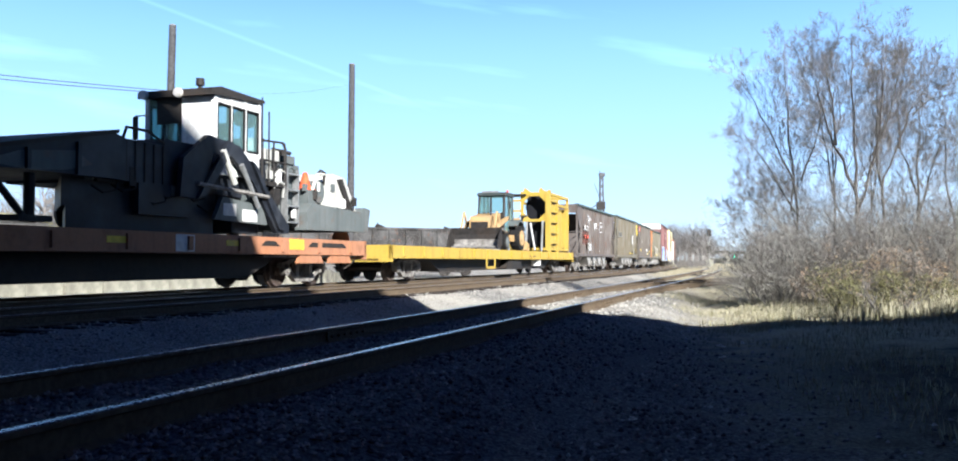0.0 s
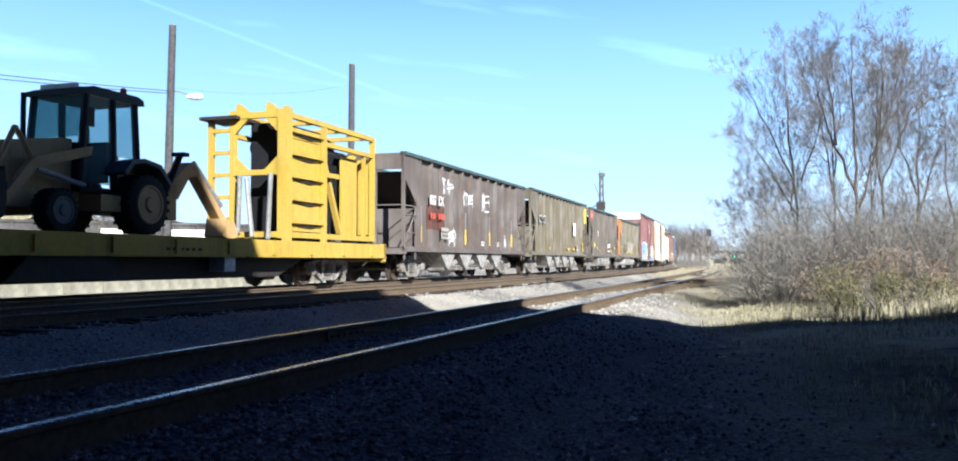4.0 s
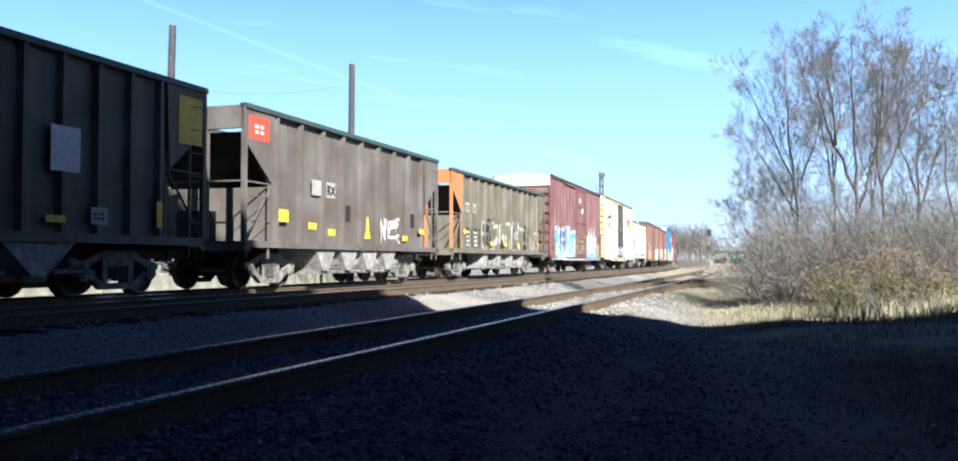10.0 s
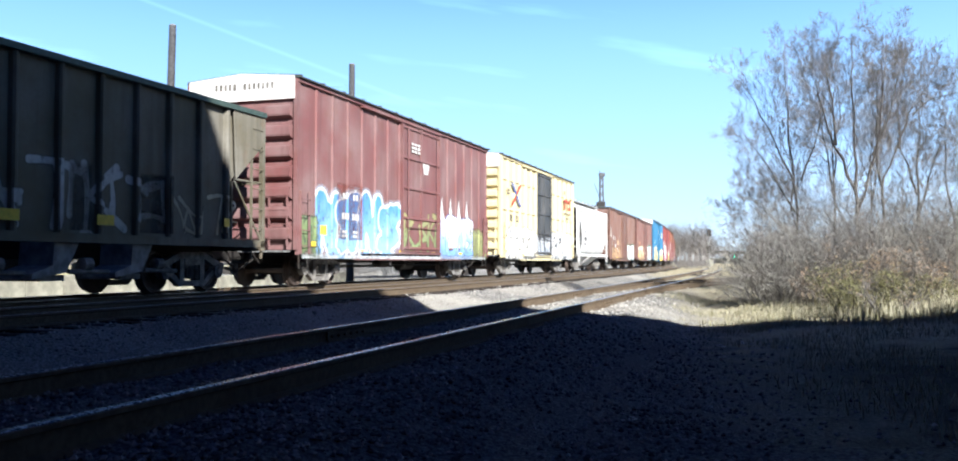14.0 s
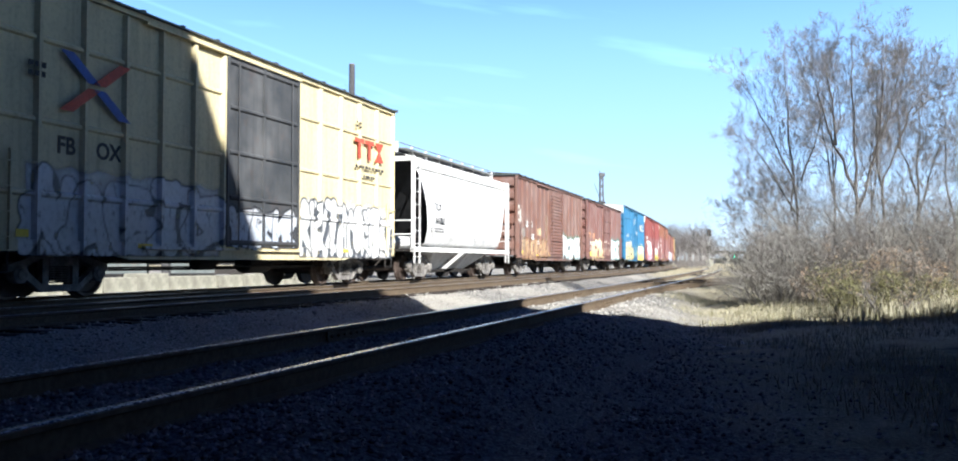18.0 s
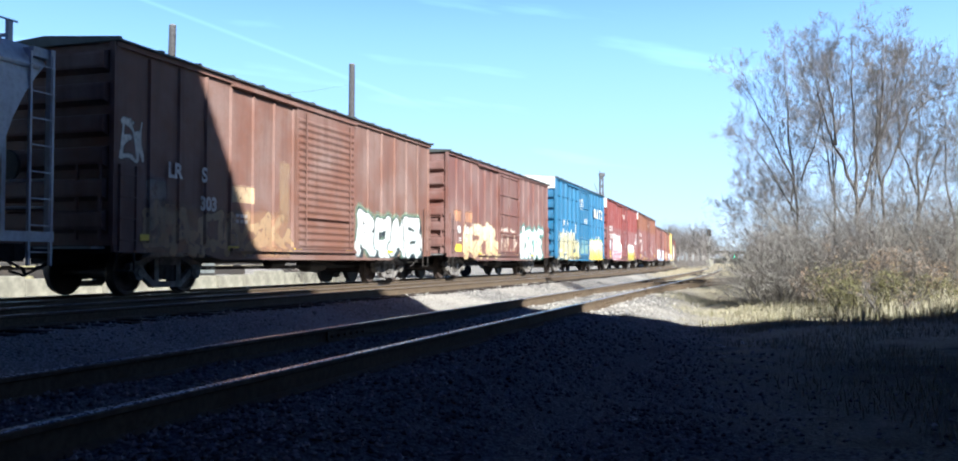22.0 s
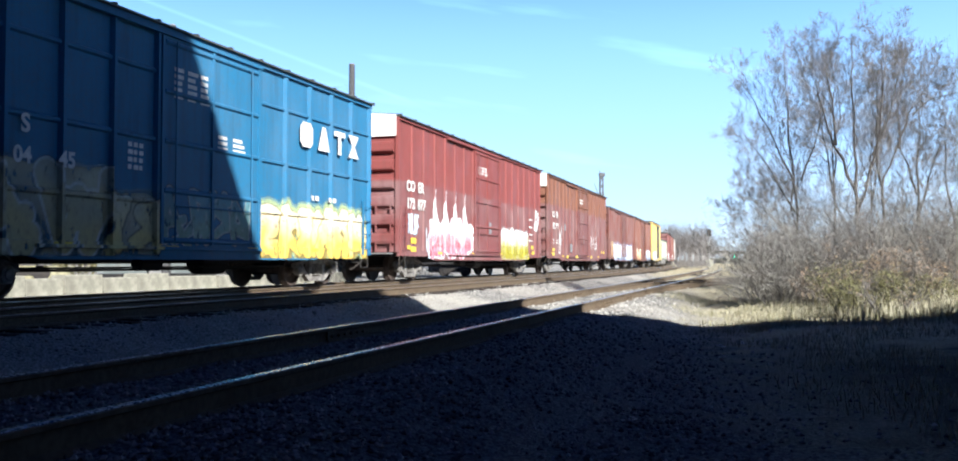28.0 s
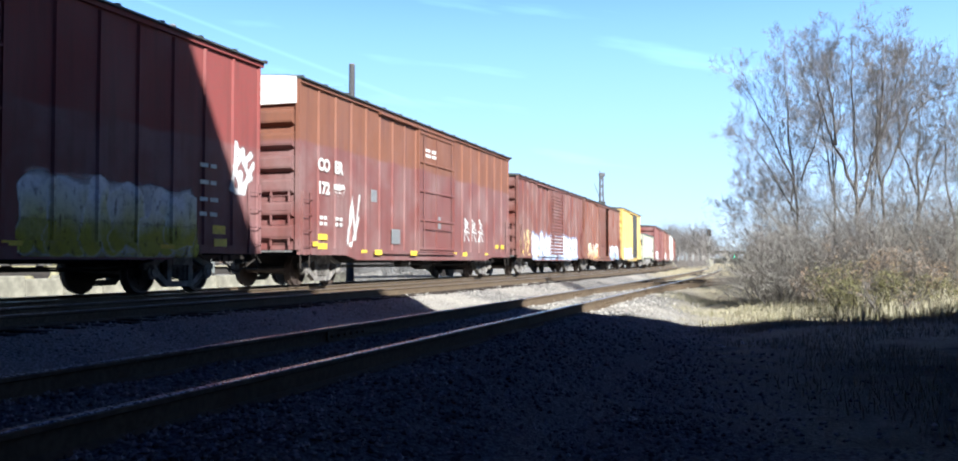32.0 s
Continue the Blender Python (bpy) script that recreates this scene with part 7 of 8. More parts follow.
part("pull_rod", Shape().tube((HALF - 0.1, 8.2, 0.78), (HALF - 0.1, 13.0, 0.80), 0.025, 6), CAST, fc1)
part("sill_panel", Shape().box(HALF, HALF + 0.006, 9.2, 9.9, 0.95, 1.2), MARK_YELLOW, fc1)
part("data_panel", Shape().box(HALF, HALF + 0.006, 4.9, 5.5, 0.85, 1.2), MARK_WHITE, fc1, "white data panel")
for y in (3.0, 6.6):
    part("reflector", Shape().box(HALF, HALF + 0.006, y, y + 0.5, 1.0, 1.12), MARK_YELLOW, fc1)
part("brake_wheel", Shape().lathe([(0.0, 0.28), (0.04, 0.28)], (0.7, n1 + 0.1, 1.3), "y", 16), ORANGE, fc1)
backhoe(-69.1 + 1.72, 1.15)
rack(-58.95, 1.15)
regulator(-90.5, 1.22)
traffic_cone(-90.5, 1.22, 0.9, 3.6)

# ---- the tall building behind the camera that shades the foreground ----
BRICK = plain("old_brick_wall", (0.20, 0.12, 0.09), 0.9, 0.0, 6, 0.4, (0.08, 0.06, 0.05), 0.4)
SLATE = plain("dark_roofing", (0.06, 0.06, 0.065), 0.8, 0.0, 5, 0.3)


def build_warehouse():
    """Axes: along the wall (to the right as one faces the tracks) and away from the tracks."""
    right, ahead = Vector((0.89, 0.45, 0)).normalized(), Vector((-0.45, 0.89, 0)).normalized()
    m = Matrix((right.to_4d(), ahead.to_4d(), (0, 0, 1, 0), (0, 0, 0, 1))).transposed()
    m[3][0] = m[3][1] = m[3][2] = 0.0
    b = tagged(new("warehouse"), "tall old brick warehouse with a stepped roofline", "building")
    b.matrix_basis = m
    # the run out to -75 is unseen, added to block sky light
    part("wall", Shape().prism([(8.42, -0.5), (8.42, 12.35), (4.95, 12.95), (2.55, 17.3), (-75, 17.3), (-75, -0.5)], "y", -16, -3.0), BRICK, b)
    part("roof", Shape().prism([(2.45, 17.32), (2.45, 17.5), (-75.1, 17.5), (-75.1, 17.32)], "y", -16.1, -3.05), SLATE, b)
    part("low_wing", Shape().prism([(8.39, -0.5), (8.39, 7.95), (10.05, 8.05), (10.5, 7.65), (12.4, 7.75), (12.7, 6.9), (34.0, 6.6), (34.0, -0.5)], "y", -14, -3.1), BRICK, b)


build_warehouse()


def build_sky_blocker():
    """An unseen plain wall on the right, beyond the brush, added to block low sky light."""
    tagged(part("wall_east", Shape().prism([(31.0, -14.0), (31.6, -14.0), (40.6, 44.0), (40.0, 44.0)], "z", -0.5, 11.0), BRICK), "unseen plain wall added to block low sky light", "wall", kind="structure")


build_sky_blocker()

# ---- beyond the tracks ----
BANK = plain("dry_bank_turf", (0.40, 0.37, 0.23), 0.95, 0.0, 3, 0.4, (0.22, 0.21, 0.10), 0.6, 0.5)
GRAVEL_ROAD = plain("pale_gravel_road", (0.50, 0.47, 0.41), 0.95, 0.0, 9, 0.3, (0.30, 0.26, 0.2), 0.4, 0.5)


def build_yard():
    """A gravel road, a low block wall, a row of stored gondolas, poles with wires and a lamp."""
    sh = sweep(Shape(), [(-2.6, -0.40), (2.6, -0.40), (2.6, -0.36), (-2.6, -0.36)], 18.8, HEAD, -30, 130, 4.0)
    tagged(part("road", sh, GRAVEL_ROAD), "pale gravel service road beside the train", "road", kind="structure")
    wall = tagged(new("block_wall"), "low pale concrete block wall beside the gravel road", "wall", kind="structure")
    rng = random.Random(4)
    s = -14.0
    while s < 44:
        ln, hgt = rng.uniform(1.6, 2.0), rng.uniform(0.50, 0.66)
        x, y, h = on_line(s + ln / 2, 22.4 + rng.uniform(-0.1, 0.1))
        blk = Shape().prism([(-0.32, -0.1), (0.32, -0.1), (0.30, hgt - 0.04), (0.26, hgt), (-0.26, hgt), (-0.30, hgt - 0.04)], "y", -ln / 2 + 0.02, ln / 2 - 0.02)
        ob = part("block", blk, CONCRETE, wall)
        ob.matrix_basis = pose(x, y, -0.40, 0, 0, -math.degrees(h) + rng.uniform(-2, 2))
        s += ln
    paint = car_paint("gondola_black", (0.05, 0.047, 0.045), 0.4)
    for k in range(2):
        g = tagged(new("gondola_car"), "black stored gondola car heaped with scrap", "freight car", "stored gondolas")
        sh = Shape().box(1.4, 1.5, -7.6, 7.6, 0.95, 3.2).box(-1.5, -1.4, -7.6, 7.6, 0.95, 3.2).box(-1.5, 1.5, -7.6, -7.5, 0.95, 3.2).box(-1.5, 1.5, 7.5, 7.6, 0.95, 3.2).box(-1.45, 1.45, -7.6, 7.6, 0.85, 1.0)
        part("body", sh, paint, g)
        part("top_rim", Shape().box(1.38, 1.58, -7.65, 7.65, 3.17, 3.32).box(-1.58, -1.38, -7.65, 7.65, 3.17, 3.32), paint, g)
        for i in range(13):
            y = -7.3 + 14.6 * i / 12
            part("side_post", Shape().box(1.5, 1.6, y - 0.07, y + 0.07, 0.95, 3.19), paint, g)
        for y in (-5.4, 5.4):
            part("truck", Shape().box(-1.0, 1.0, y - 1.1, y + 1.1, 0.3, 0.75).lathe([(0.8, 0.45), (0.95, 0.45)], (0, y - 0.85, 0.46), "x", 14).lathe([(0.8, 0.45), (0.95, 0.45)], (0, y + 0.85, 0.46), "x", 14), STEEL_DARK, g)
        heap = Shape()
        r2 = random.Random(k)
        for i in range(26):
            y, z = r2.uniform(-7.2, 7.2), r2.uniform(2.7, 3.2)
            heap.tube((r2.uniform(-1.2, 1.2), y, z), (r2.uniform(-1.2, 1.2), y + r2.uniform(-1, 1), z + r2.uniform(0.0, 0.5)), r2.uniform(0.08, 0.25), 5)
        ob = part("scrap", heap, STEEL_DARK, g, "dark scrap load")
        ob["kind"] = "stuff"
        away = 3.0 + 16.2 * k
        g.matrix_basis = pose(-23.0 + away * 0.848, 50.7 + away * 0.53, -0.38, 0, 0, -58)
    # a grassed bank at the back of the yard, and two white vans before the gondolas
    sh = sweep(Shape(), [(-5.0, -0.6), (-2.0, 2.7), (-0.5, 3.6), (1.5, 3.9), (5.0, -0.6)], 50.0, HEAD, -30, 52, 4.0)
    tagged(part("earth_bank", sh, BANK, smooth=60), "pale dry grassed earth bank behind the yard", "bank", kind="structure")
    glass = plain("dark_van_glass", (0.03, 0.035, 0.04), 0.15, 0.0, 4, 0.1, bump=0.0)
    for x, y in ((-15.9, 40.5), (-13.4, 41.8)):
        van = tagged(new("van"), "white high-roofed van parked in the yard", "van", "parked vans")
        van.matrix_basis = pose(x, y, -0.42, 0, 0, 199)
        body = [(-2.5, 0.35), (-2.55, 1.9), (-2.3, 2.5), (-1.5, 2.62), (1.0, 2.55), (1.5, 2.2), (1.95, 1.35), (2.6, 1.1), (2.7, 0.4)]
        part("body", Shape().prism(body, "x", -0.95, 0.95), ROOF_WHITE, van)
        part("lower_panel", Shape().box(-0.97, 0.97, -2.57, 2.73, 0.3, 1.55), GREY_GREEN, van, "dark lower panels")
        part("side_window", Shape().prism([(0.2, 1.6), (0.2, 2.1), (1.25, 2.1), (1.6, 1.6)], "x", 0.951, 0.96), glass, van)
        part("bumper", Shape().box(-0.95, 0.95, 2.66, 2.8, 0.35, 0.6), BLACK_RUBBER, van)
        for wy in (-1.6, 1.7):
            for sx in (-1, 1):
                part("wheel", Shape().lathe([(sx * 0.7, 0.2), (sx * 0.7, 0.34), (sx * 0.97, 0.34), (sx * 0.97, 0.2)], (0, wy, 0.34), "x", 16), BLACK_RUBBER, van)
    # utility poles
    for x, y, top, lean in ((-12.12, 35.0, 9.95, 0.012), (-6.0, 42.0, 9.95, 0.004)):
        p = tagged(new("utility_pole"), "bare weathered wooden utility pole", "utility pole", "utility poles")
        p.matrix_basis = pose(x, y, -0.42)
        part("pole_shaft", Shape().tube((-lean * 5, 0, 0), (lean * top, 0, top + 0.4), 0.17, 12, 0.135), WOOD_POLE, p, "", 40)
        part("pole_cap", Shape().tube((lean * top, 0, top + 0.38), (lean * top, 0, top + 0.44), 0.15, 10, 0.11), GALV, p)
        part("ground_wire", Shape().tube((0.16, -0.05, 0.2), (lean * top + 0.13, -0.05, top), 0.012, 4), STEEL_DARK, p)
        if x < -10:
            part("lamp_arm", Shape().path([(0.1, 0, 7.75), (0.5, -0.1, 7.72), (0.8, -0.15, 7.60)], 0.025, 6), GALV, p)
            part("lamp_head", Shape().lathe([(-0.32, 0.04), (-0.2, 0.10), (0.1, 0.14), (0.3, 0.10), (0.34, 0.03)], (1.05, -0.15, 7.52), "x", 12), MARK_WHITE, p, "pale street-lamp head", 50)
    w = tagged(new("overhead_wire"), "thin dark overhead wires strung between poles", "wire")
    for a, b, sag in (((-28, 26.5, 8.2), (-12.0, 35.0, 7.35), 0.25), ((-28, 26.5, 7.95), (-12.0, 35.0, 7.25), 0.25), ((-12.0, 35, 7.5), (-6, 42, 9.0), 0.35)):
        pts = [tuple(Vector(a).lerp(Vector(b), i / 12) - Vector((0, 0, sag * 4 * (i / 12) * (1 - i / 12)))) for i in range(13)]
        part("strand", Shape().path(pts, 0.018 if sag < 0.3 else 0.004, 4), STEEL_DARK, w)
    # lattice mast beyond the curve
    t = tagged(new("radio_mast"), "slim grey lattice mast with antennas", "mast")
    t.matrix_basis = pose(16.3, 120, -0.4)
    for k in range(3):
        a = 2.094 * k
        part("leg", Shape().tube((0.5 * math.cos(a), 0.5 * math.sin(a), 0), (0.22 * math.cos(a), 0.22 * math.sin(a), 12.8), 0.11, 5), MAST_STEEL, t)
    for i in range(12):
        r0, r1 = 0.5 - 0.023 * i, 0.5 - 0.023 * (i + 1)
        for k in range(3):
            a, b = 2.094 * k, 2.094 * (k + 1)
            part("lattice_bar", Shape().tube((r0 * math.cos(a), r0 * math.sin(a), i * 1.06), (r1 * math.cos(b), r1 * math.sin(b), (i + 1) * 1.06), 0.055, 4), MAST_STEEL, t)
    part("antenna", Shape().box(-0.3, 0.5, -0.2, 0.2, 12.4, 12.9).tube((0, 0, 12.6), (-0.2, 0, 13.2), 0.05, 5), MAST_STEEL, t)
    part("antenna", Shape().tube((-0.2, 0, 8.8), (-1.3, 0, 8.2), 0.06, 5).tube((-0.1, 0, 9.2), (-0.9, 0, 11.5), 0.04, 5), MAST_STEEL, t)
    part("equipment_box", Shape().box(-0.6, 0.5, -0.4, 0.4, 8.0, 9.0), STEEL_DARK, t)
    # block signal beside the far curve
    sg = tagged(new("block_signal"), "railway block signal with two dark heads on a mast", "signal")
    sg.matrix_basis = pose(33.2, 130, -0.4)
    part("mast", Shape().tube((0, 0, 0), (0, 0, 5.6), 0.09, 8), GALV, sg)
    for z in (5.2, 2.8):
        part("signal_head", Shape().box(-0.28, 0.28, -0.12, 0.12, z - 0.5, z + 0.5), STEEL_DARK, sg)
    part("case", Shape().box(-0.5, 0.5, -0.4, 0.4, 0.0, 1.3), CONCRETE, sg)
    # road bridge far off, with a green sign, and a low dark shed
    br = tagged(new("road_bridge"), "distant dark road bridge on pale piers", "bridge")
    br.matrix_basis = pose(126, 450, -0.4)
    part("deck", Shape().box(-14, 9, -4, 4, 4.6, 6.2), STEEL_DARK, br)
    for x in (-12.5, -2.5, 7.5):
        part("pier", Shape().box(x - 0.7, x + 0.7, -3, 3, 0, 4.6), CONCRETE, br)
    part("abutment", Shape().box(9, 18, -5, 5, 0, 9.0), STEEL_DARK, br)
    part("pale_bank", Shape().prism([(-14, 0), (9, 0), (6, 2.6), (-10, 2.8)], "y", 5, 8), CONCRETE, br)
    gs = Mat("green_signal_lens")
    gs.put((0.0, 0.9, 0.45), gs.bsdf.inputs["Emission Color"])
    gs.put(2.5, gs.bsdf.inputs["Emission Strength"])
    s2 = tagged(new("green_signal"), "distant railway signal showing a green light", "signal")
    s2.matrix_basis = pose(71.0, 250, -0.4)
    part("mast", Shape().tube((0, 0, 0), (0, 0, 3.4), 0.1, 6), STEEL_DARK, s2)
    part("backing", Shape().box(-0.9, 0.9, -0.05, 0.1, 1.7, 3.1), STEEL_DARK, s2)
    part("lens", Shape().lathe([(-0.12, 0.42), (-0.06, 0.42)], (0, 0, 2.4), "y", 16), gs.done((0.0, 0.25, 0.12), 0.3), s2, "glowing green lens")


build_yard()

# ---- bare trees, brush, dry grass ----
BARK = plain("grey_bark", (0.15, 0.137, 0.127), 0.9, 0.0, 5, 0.4, (0.10, 0.08, 0.07), 0.4, 0.3)
TWIG = plain("thin_twigs", (0.31, 0.29, 0.275), 0.9, 0.0, 2, 0.35, (0.20, 0.16, 0.13), 0.4, 0.0)


def grow(shape, p, d, length, r, level, rng, plan, up=0.25):
    """One limb and, from its length, its side limbs. plan: (children, length ratio, spread, segments, sides) for each level."""
    kids, ratio, spread, segs, sides = plan[level]
    pts, q, w = [p], p.copy(), d.copy()
    for i in range(segs):
        w = (w + Vector((rng.gauss(0, 0.16), rng.gauss(0, 0.16), rng.gauss(0, 0.10) + up * 0.25))).normalized()
        q = q + w * (length / segs)
        pts.append(q.copy())
    for i in range(segs):
        a, b = r * (1 - 0.72 * i / segs), r * (1 - 0.72 * (i + 1) / segs)
        shape.tube(pts[i], pts[i + 1], a, sides, b)
    if level + 1 >= len(plan):
        return
    for k in range(kids):
        f = (0.25 if level == 0 else 0.2) + 0.78 * (k + rng.random()) / kids
        i = min(segs - 1, int(f * segs))
        base = pts[i].lerp(pts[i + 1], f * segs - i)
        axis = (pts[i + 1] - pts[i]).normalized()
        side = axis.orthogonal().normalized()
        side.rotate(Matrix.Rotation(rng.uniform(0, 6.2832), 3, axis))
        way = (axis * (1 - spread * rng.uniform(0.7, 1.2)) + side * spread + Vector((0, 0, up * 0.5))).normalized()
        grow(shape, base, way, length * ratio * rng.uniform(0.6, 1.15) * (1.15 - 0.5 * f), max(0.0036, r * (1 - 0.7 * f) * 0.48), level + 1, rng, plan, up)


def bare_tree(x, y, limbs, radius, seed, twigs=10, label="leafless deciduous tree with fine grey twigs"):
    """limbs: bent lines (sideways, up) in metres from the tree's foot; the first is the trunk, the others fork from it."""
    rng = random.Random(seed)
    t = tagged(new("bare_tree"), label, "tree", "bare trees")
    t.matrix_basis = pose(x, y, ground_height(x, y) - 0.05)
    trunk, crown = Shape(), Shape()
    plan = [(7, 0.58, 0.46, 5, 3), (6, 0.6, 0.5, 3, 3), (4, 0.65, 0.55, 3, 3), (0, 0, 0, 2, 3)]
    for k, line in enumerate(limbs):
        knots = [Vector((line[0][0], 0.0, line[0][1]))]
        toward = rng.uniform(-0.28, 0.28)
        for px, pz in line[1:]:
            last = knots[-1]
            end = Vector((px, last.y + toward * (pz - last.z if k else 0.1), pz))
            for i in range(1, 4):
                wob = 0.025 * (end - last).length if i < 3 else 0.0
                knots.append(last.lerp(end, i / 3) + Vector((rng.gauss(0, wob), rng.gauss(0, wob), 0)))
        m = len(knots) - 1
        r0 = radius * 0.62 if k == 0 else radius * 0.42
        thick = lambda i: max(0.008, r0 * (1 - 0.86 * i / m))
        for i in range(m):
            (trunk if i < m * 0.75 else crown).tube(knots[i], knots[i + 1], thick(i) * (1.3 if k == 0 and i == 0 else 1.0), 7, thick(i + 1))
        for j in range(twigs):
            f = (0.16 if k == 0 else 0.08) + (0.82 if k == 0 else 0.90) * (j + rng.random()) / twigs
            i = min(m - 1, int(f * m))
            q = knots[i].lerp(knots[i + 1], f * m - i)
            axis = (knots[i + 1] - knots[i]).normalized()
            side = axis.orthogonal().normalized()
            side.rotate(Matrix.Rotation(rng.uniform(0, 6.2832), 3, axis))
            way = (axis * 0.8 + side * 0.75 + Vector((0, 0, 0.22))).normalized()
            grow(crown, q, way, (2.0 - 1.15 * f) * rng.uniform(0.5, 1.15), max(0.006, thick(i) * 0.36), 0, rng, plan, 0.22)
    part("trunk", trunk, BARK, t, "", 40)
    part("crown", crown, TWIG, t, "bare branching crown", tidy=False)


def plant_trees():
    """The clump of bare trees on the verge: slender twins, a dark forked one, leaning ones beside it."""
    groups = (
        (9.59, 27.0, 0.085, 10, [[(0, 0), (-0.05, 1.9), (-0.15, 4.2), (-0.3, 6.2), (-0.35, 8.1)], [(0.14, 0), (0.13, 2.0), (0.09, 4.5), (0.2, 6.4), (0.28, 7.8)],
                                 [(-0.1, 3.3), (-0.65, 4.9), (-1.2, 6.2), (-1.7, 7.0)], [(-0.05, 2.5), (-0.95, 4.0), (-1.9, 5.2)], [(0, 1.6), (-1.0, 2.5), (-1.9, 3.2)], [(0.1, 3.6), (0.6, 5.2), (0.8, 7.0)]]),
        (10.64, 25.0, 0.115, 11, [[(0, 0), (-0.05, 1.6), (-0.2, 3.2), (-0.22, 4.8), (-0.3, 6.4), (-0.25, 7.6)], [(-0.2, 3.1), (-0.75, 4.4), (-1.15, 6.0), (-1.3, 7.5)], [(-0.1, 2.5), (0.35, 4.1), (0.5, 5.9), (0.55, 7.5)],
                                 [(-0.75, 4.4), (-0.7, 5.8), (-0.85, 7.3)], [(0.35, 4.1), (0.9, 5.4), (1.2, 6.8)]]),
        (11.65, 26.0, 0.085, 11, [[(0, 0), (0.02, 3.2), (-0.1, 5.0), (0.1, 6.5), (0.15, 7.9)], [(0, 3.1), (0.5, 4.3), (1.0, 5.5), (1.7, 6.4), (2.15, 6.9)], [(0.55, 4.4), (0.75, 5.9), (1.15, 7.2)], [(1.0, 5.4), (1.6, 5.9), (2.4, 6.1)]]),
        (13.6, 28.0, 0.10, 9, [[(0, 0), (0.1, 2.5), (0.12, 4.5), (0.3, 6.3)], [(0.1, 2.4), (0.7, 4.2), (1.3, 5.5)], [(0.1, 3.0), (-0.5, 4.5), (-0.6, 6.2)]]),
        (11.75, 30.0, 0.08, 9, [[(0, 0), (0.1, 4.0), (-0.1, 8.2)], [(0.1, 3.2), (-0.5, 5.4), (-0.8, 7.6)], [(0.1, 3.8), (0.6, 6.0), (0.8, 8.0)]]),
        (14.2, 27.0, 0.09, 9, [[(0, 0), (0.1, 2.0), (0.4, 3.8), (0.7, 5.4)], [(0.1, 2.0), (-0.4, 3.6), (-0.5, 5.2)]]),
        (15.4, 27.5, 0.09, 9, [[(0, 0), (0.1, 2.2), (0.0, 5.0)], [(0.1, 2.0), (-0.7, 3.8), (-1.0, 4.9)]]),
        (9.75, 29.5, 0.06, 9, [[(0, 0), (-0.1, 1.8), (-0.2, 3.6)], [(-0.05, 0.8), (-0.9, 2.0), (-1.4, 2.9)], [(-0.05, 1.0), (0.5, 2.4), (0.7, 3.6)]]),
        (12.6, 29.0, 0.07, 9, [[(0, 0), (0.05, 3.0), (0.1, 7.4)], [(0.05, 2.5), (0.6, 4.6), (0.9, 6.6)]]))
    for i, (x, y, radius, twigs, limbs) in enumerate(groups):
        bare_tree(x, y, [[(a * 0.93, b * 0.95) for a, b in line] for line in limbs], radius * 0.9, 20 + i, twigs + 5)


plant_trees()


BRUSH = plain("pale_brush_stems", (0.36, 0.345, 0.31), 0.9, 0.0, 2, 0.35, (0.24, 0.20, 0.15), 0.4, 0.0)


def shrub(x, y, height, seed, stems=14):
    rng = random.Random(seed)
    t = tagged(new("brush_thicket"), "tangled leafless brush thicket beside the tracks", "shrub", "brush thickets")
    t.matrix_basis = pose(x, y, ground_height(x, y))
    plan = [(7, 0.5, 0.5, 4, 3), (6, 0.55, 0.6, 3, 3), (0, 0, 0, 2, 3)]
    for k in range(stems):
        sh = Shape()
        a = rng.uniform(0, 6.2832)
        p = Vector((math.cos(a) * rng.uniform(0, 0.7), math.sin(a) * rng.uniform(0, 0.7), -0.05))
        grow(sh, p, Vector((math.cos(a) * 0.8, math.sin(a) * 0.8, 1)).normalized(), height * rng.uniform(0.45, 1.0), 0.011, 0, rng, plan, -0.12 if k % 2 else 0.06)
        part("stem", sh, BRUSH if seed % 3 else TWIG, t, tidy=False)


rng = random.Random(9)
for i in range(70):
    px = 1246 + 371 * (i / 69) + rng.uniform(-12, 12)
    dist = rng.uniform(20.5, 25 if px < 1330 else 32)
    shrub((px - 784) / 1475 * dist, dist, (rng.uniform(1.4, 2.6) if px < 1325 else rng.uniform(2.2, 4.3)), 100 + i, 14)


LEAF = plain("olive_leaves", (0.21, 0.20, 0.09), 0.7, 0.0, 3, 0.5, (0.25, 0.18, 0.06), 0.5, 0.0)
RUSSET = plain("russet_brush", (0.33, 0.235, 0.155), 0.9, 0.0, 2, 0.4, (0.22, 0.15, 0.09), 0.4, 0.0)


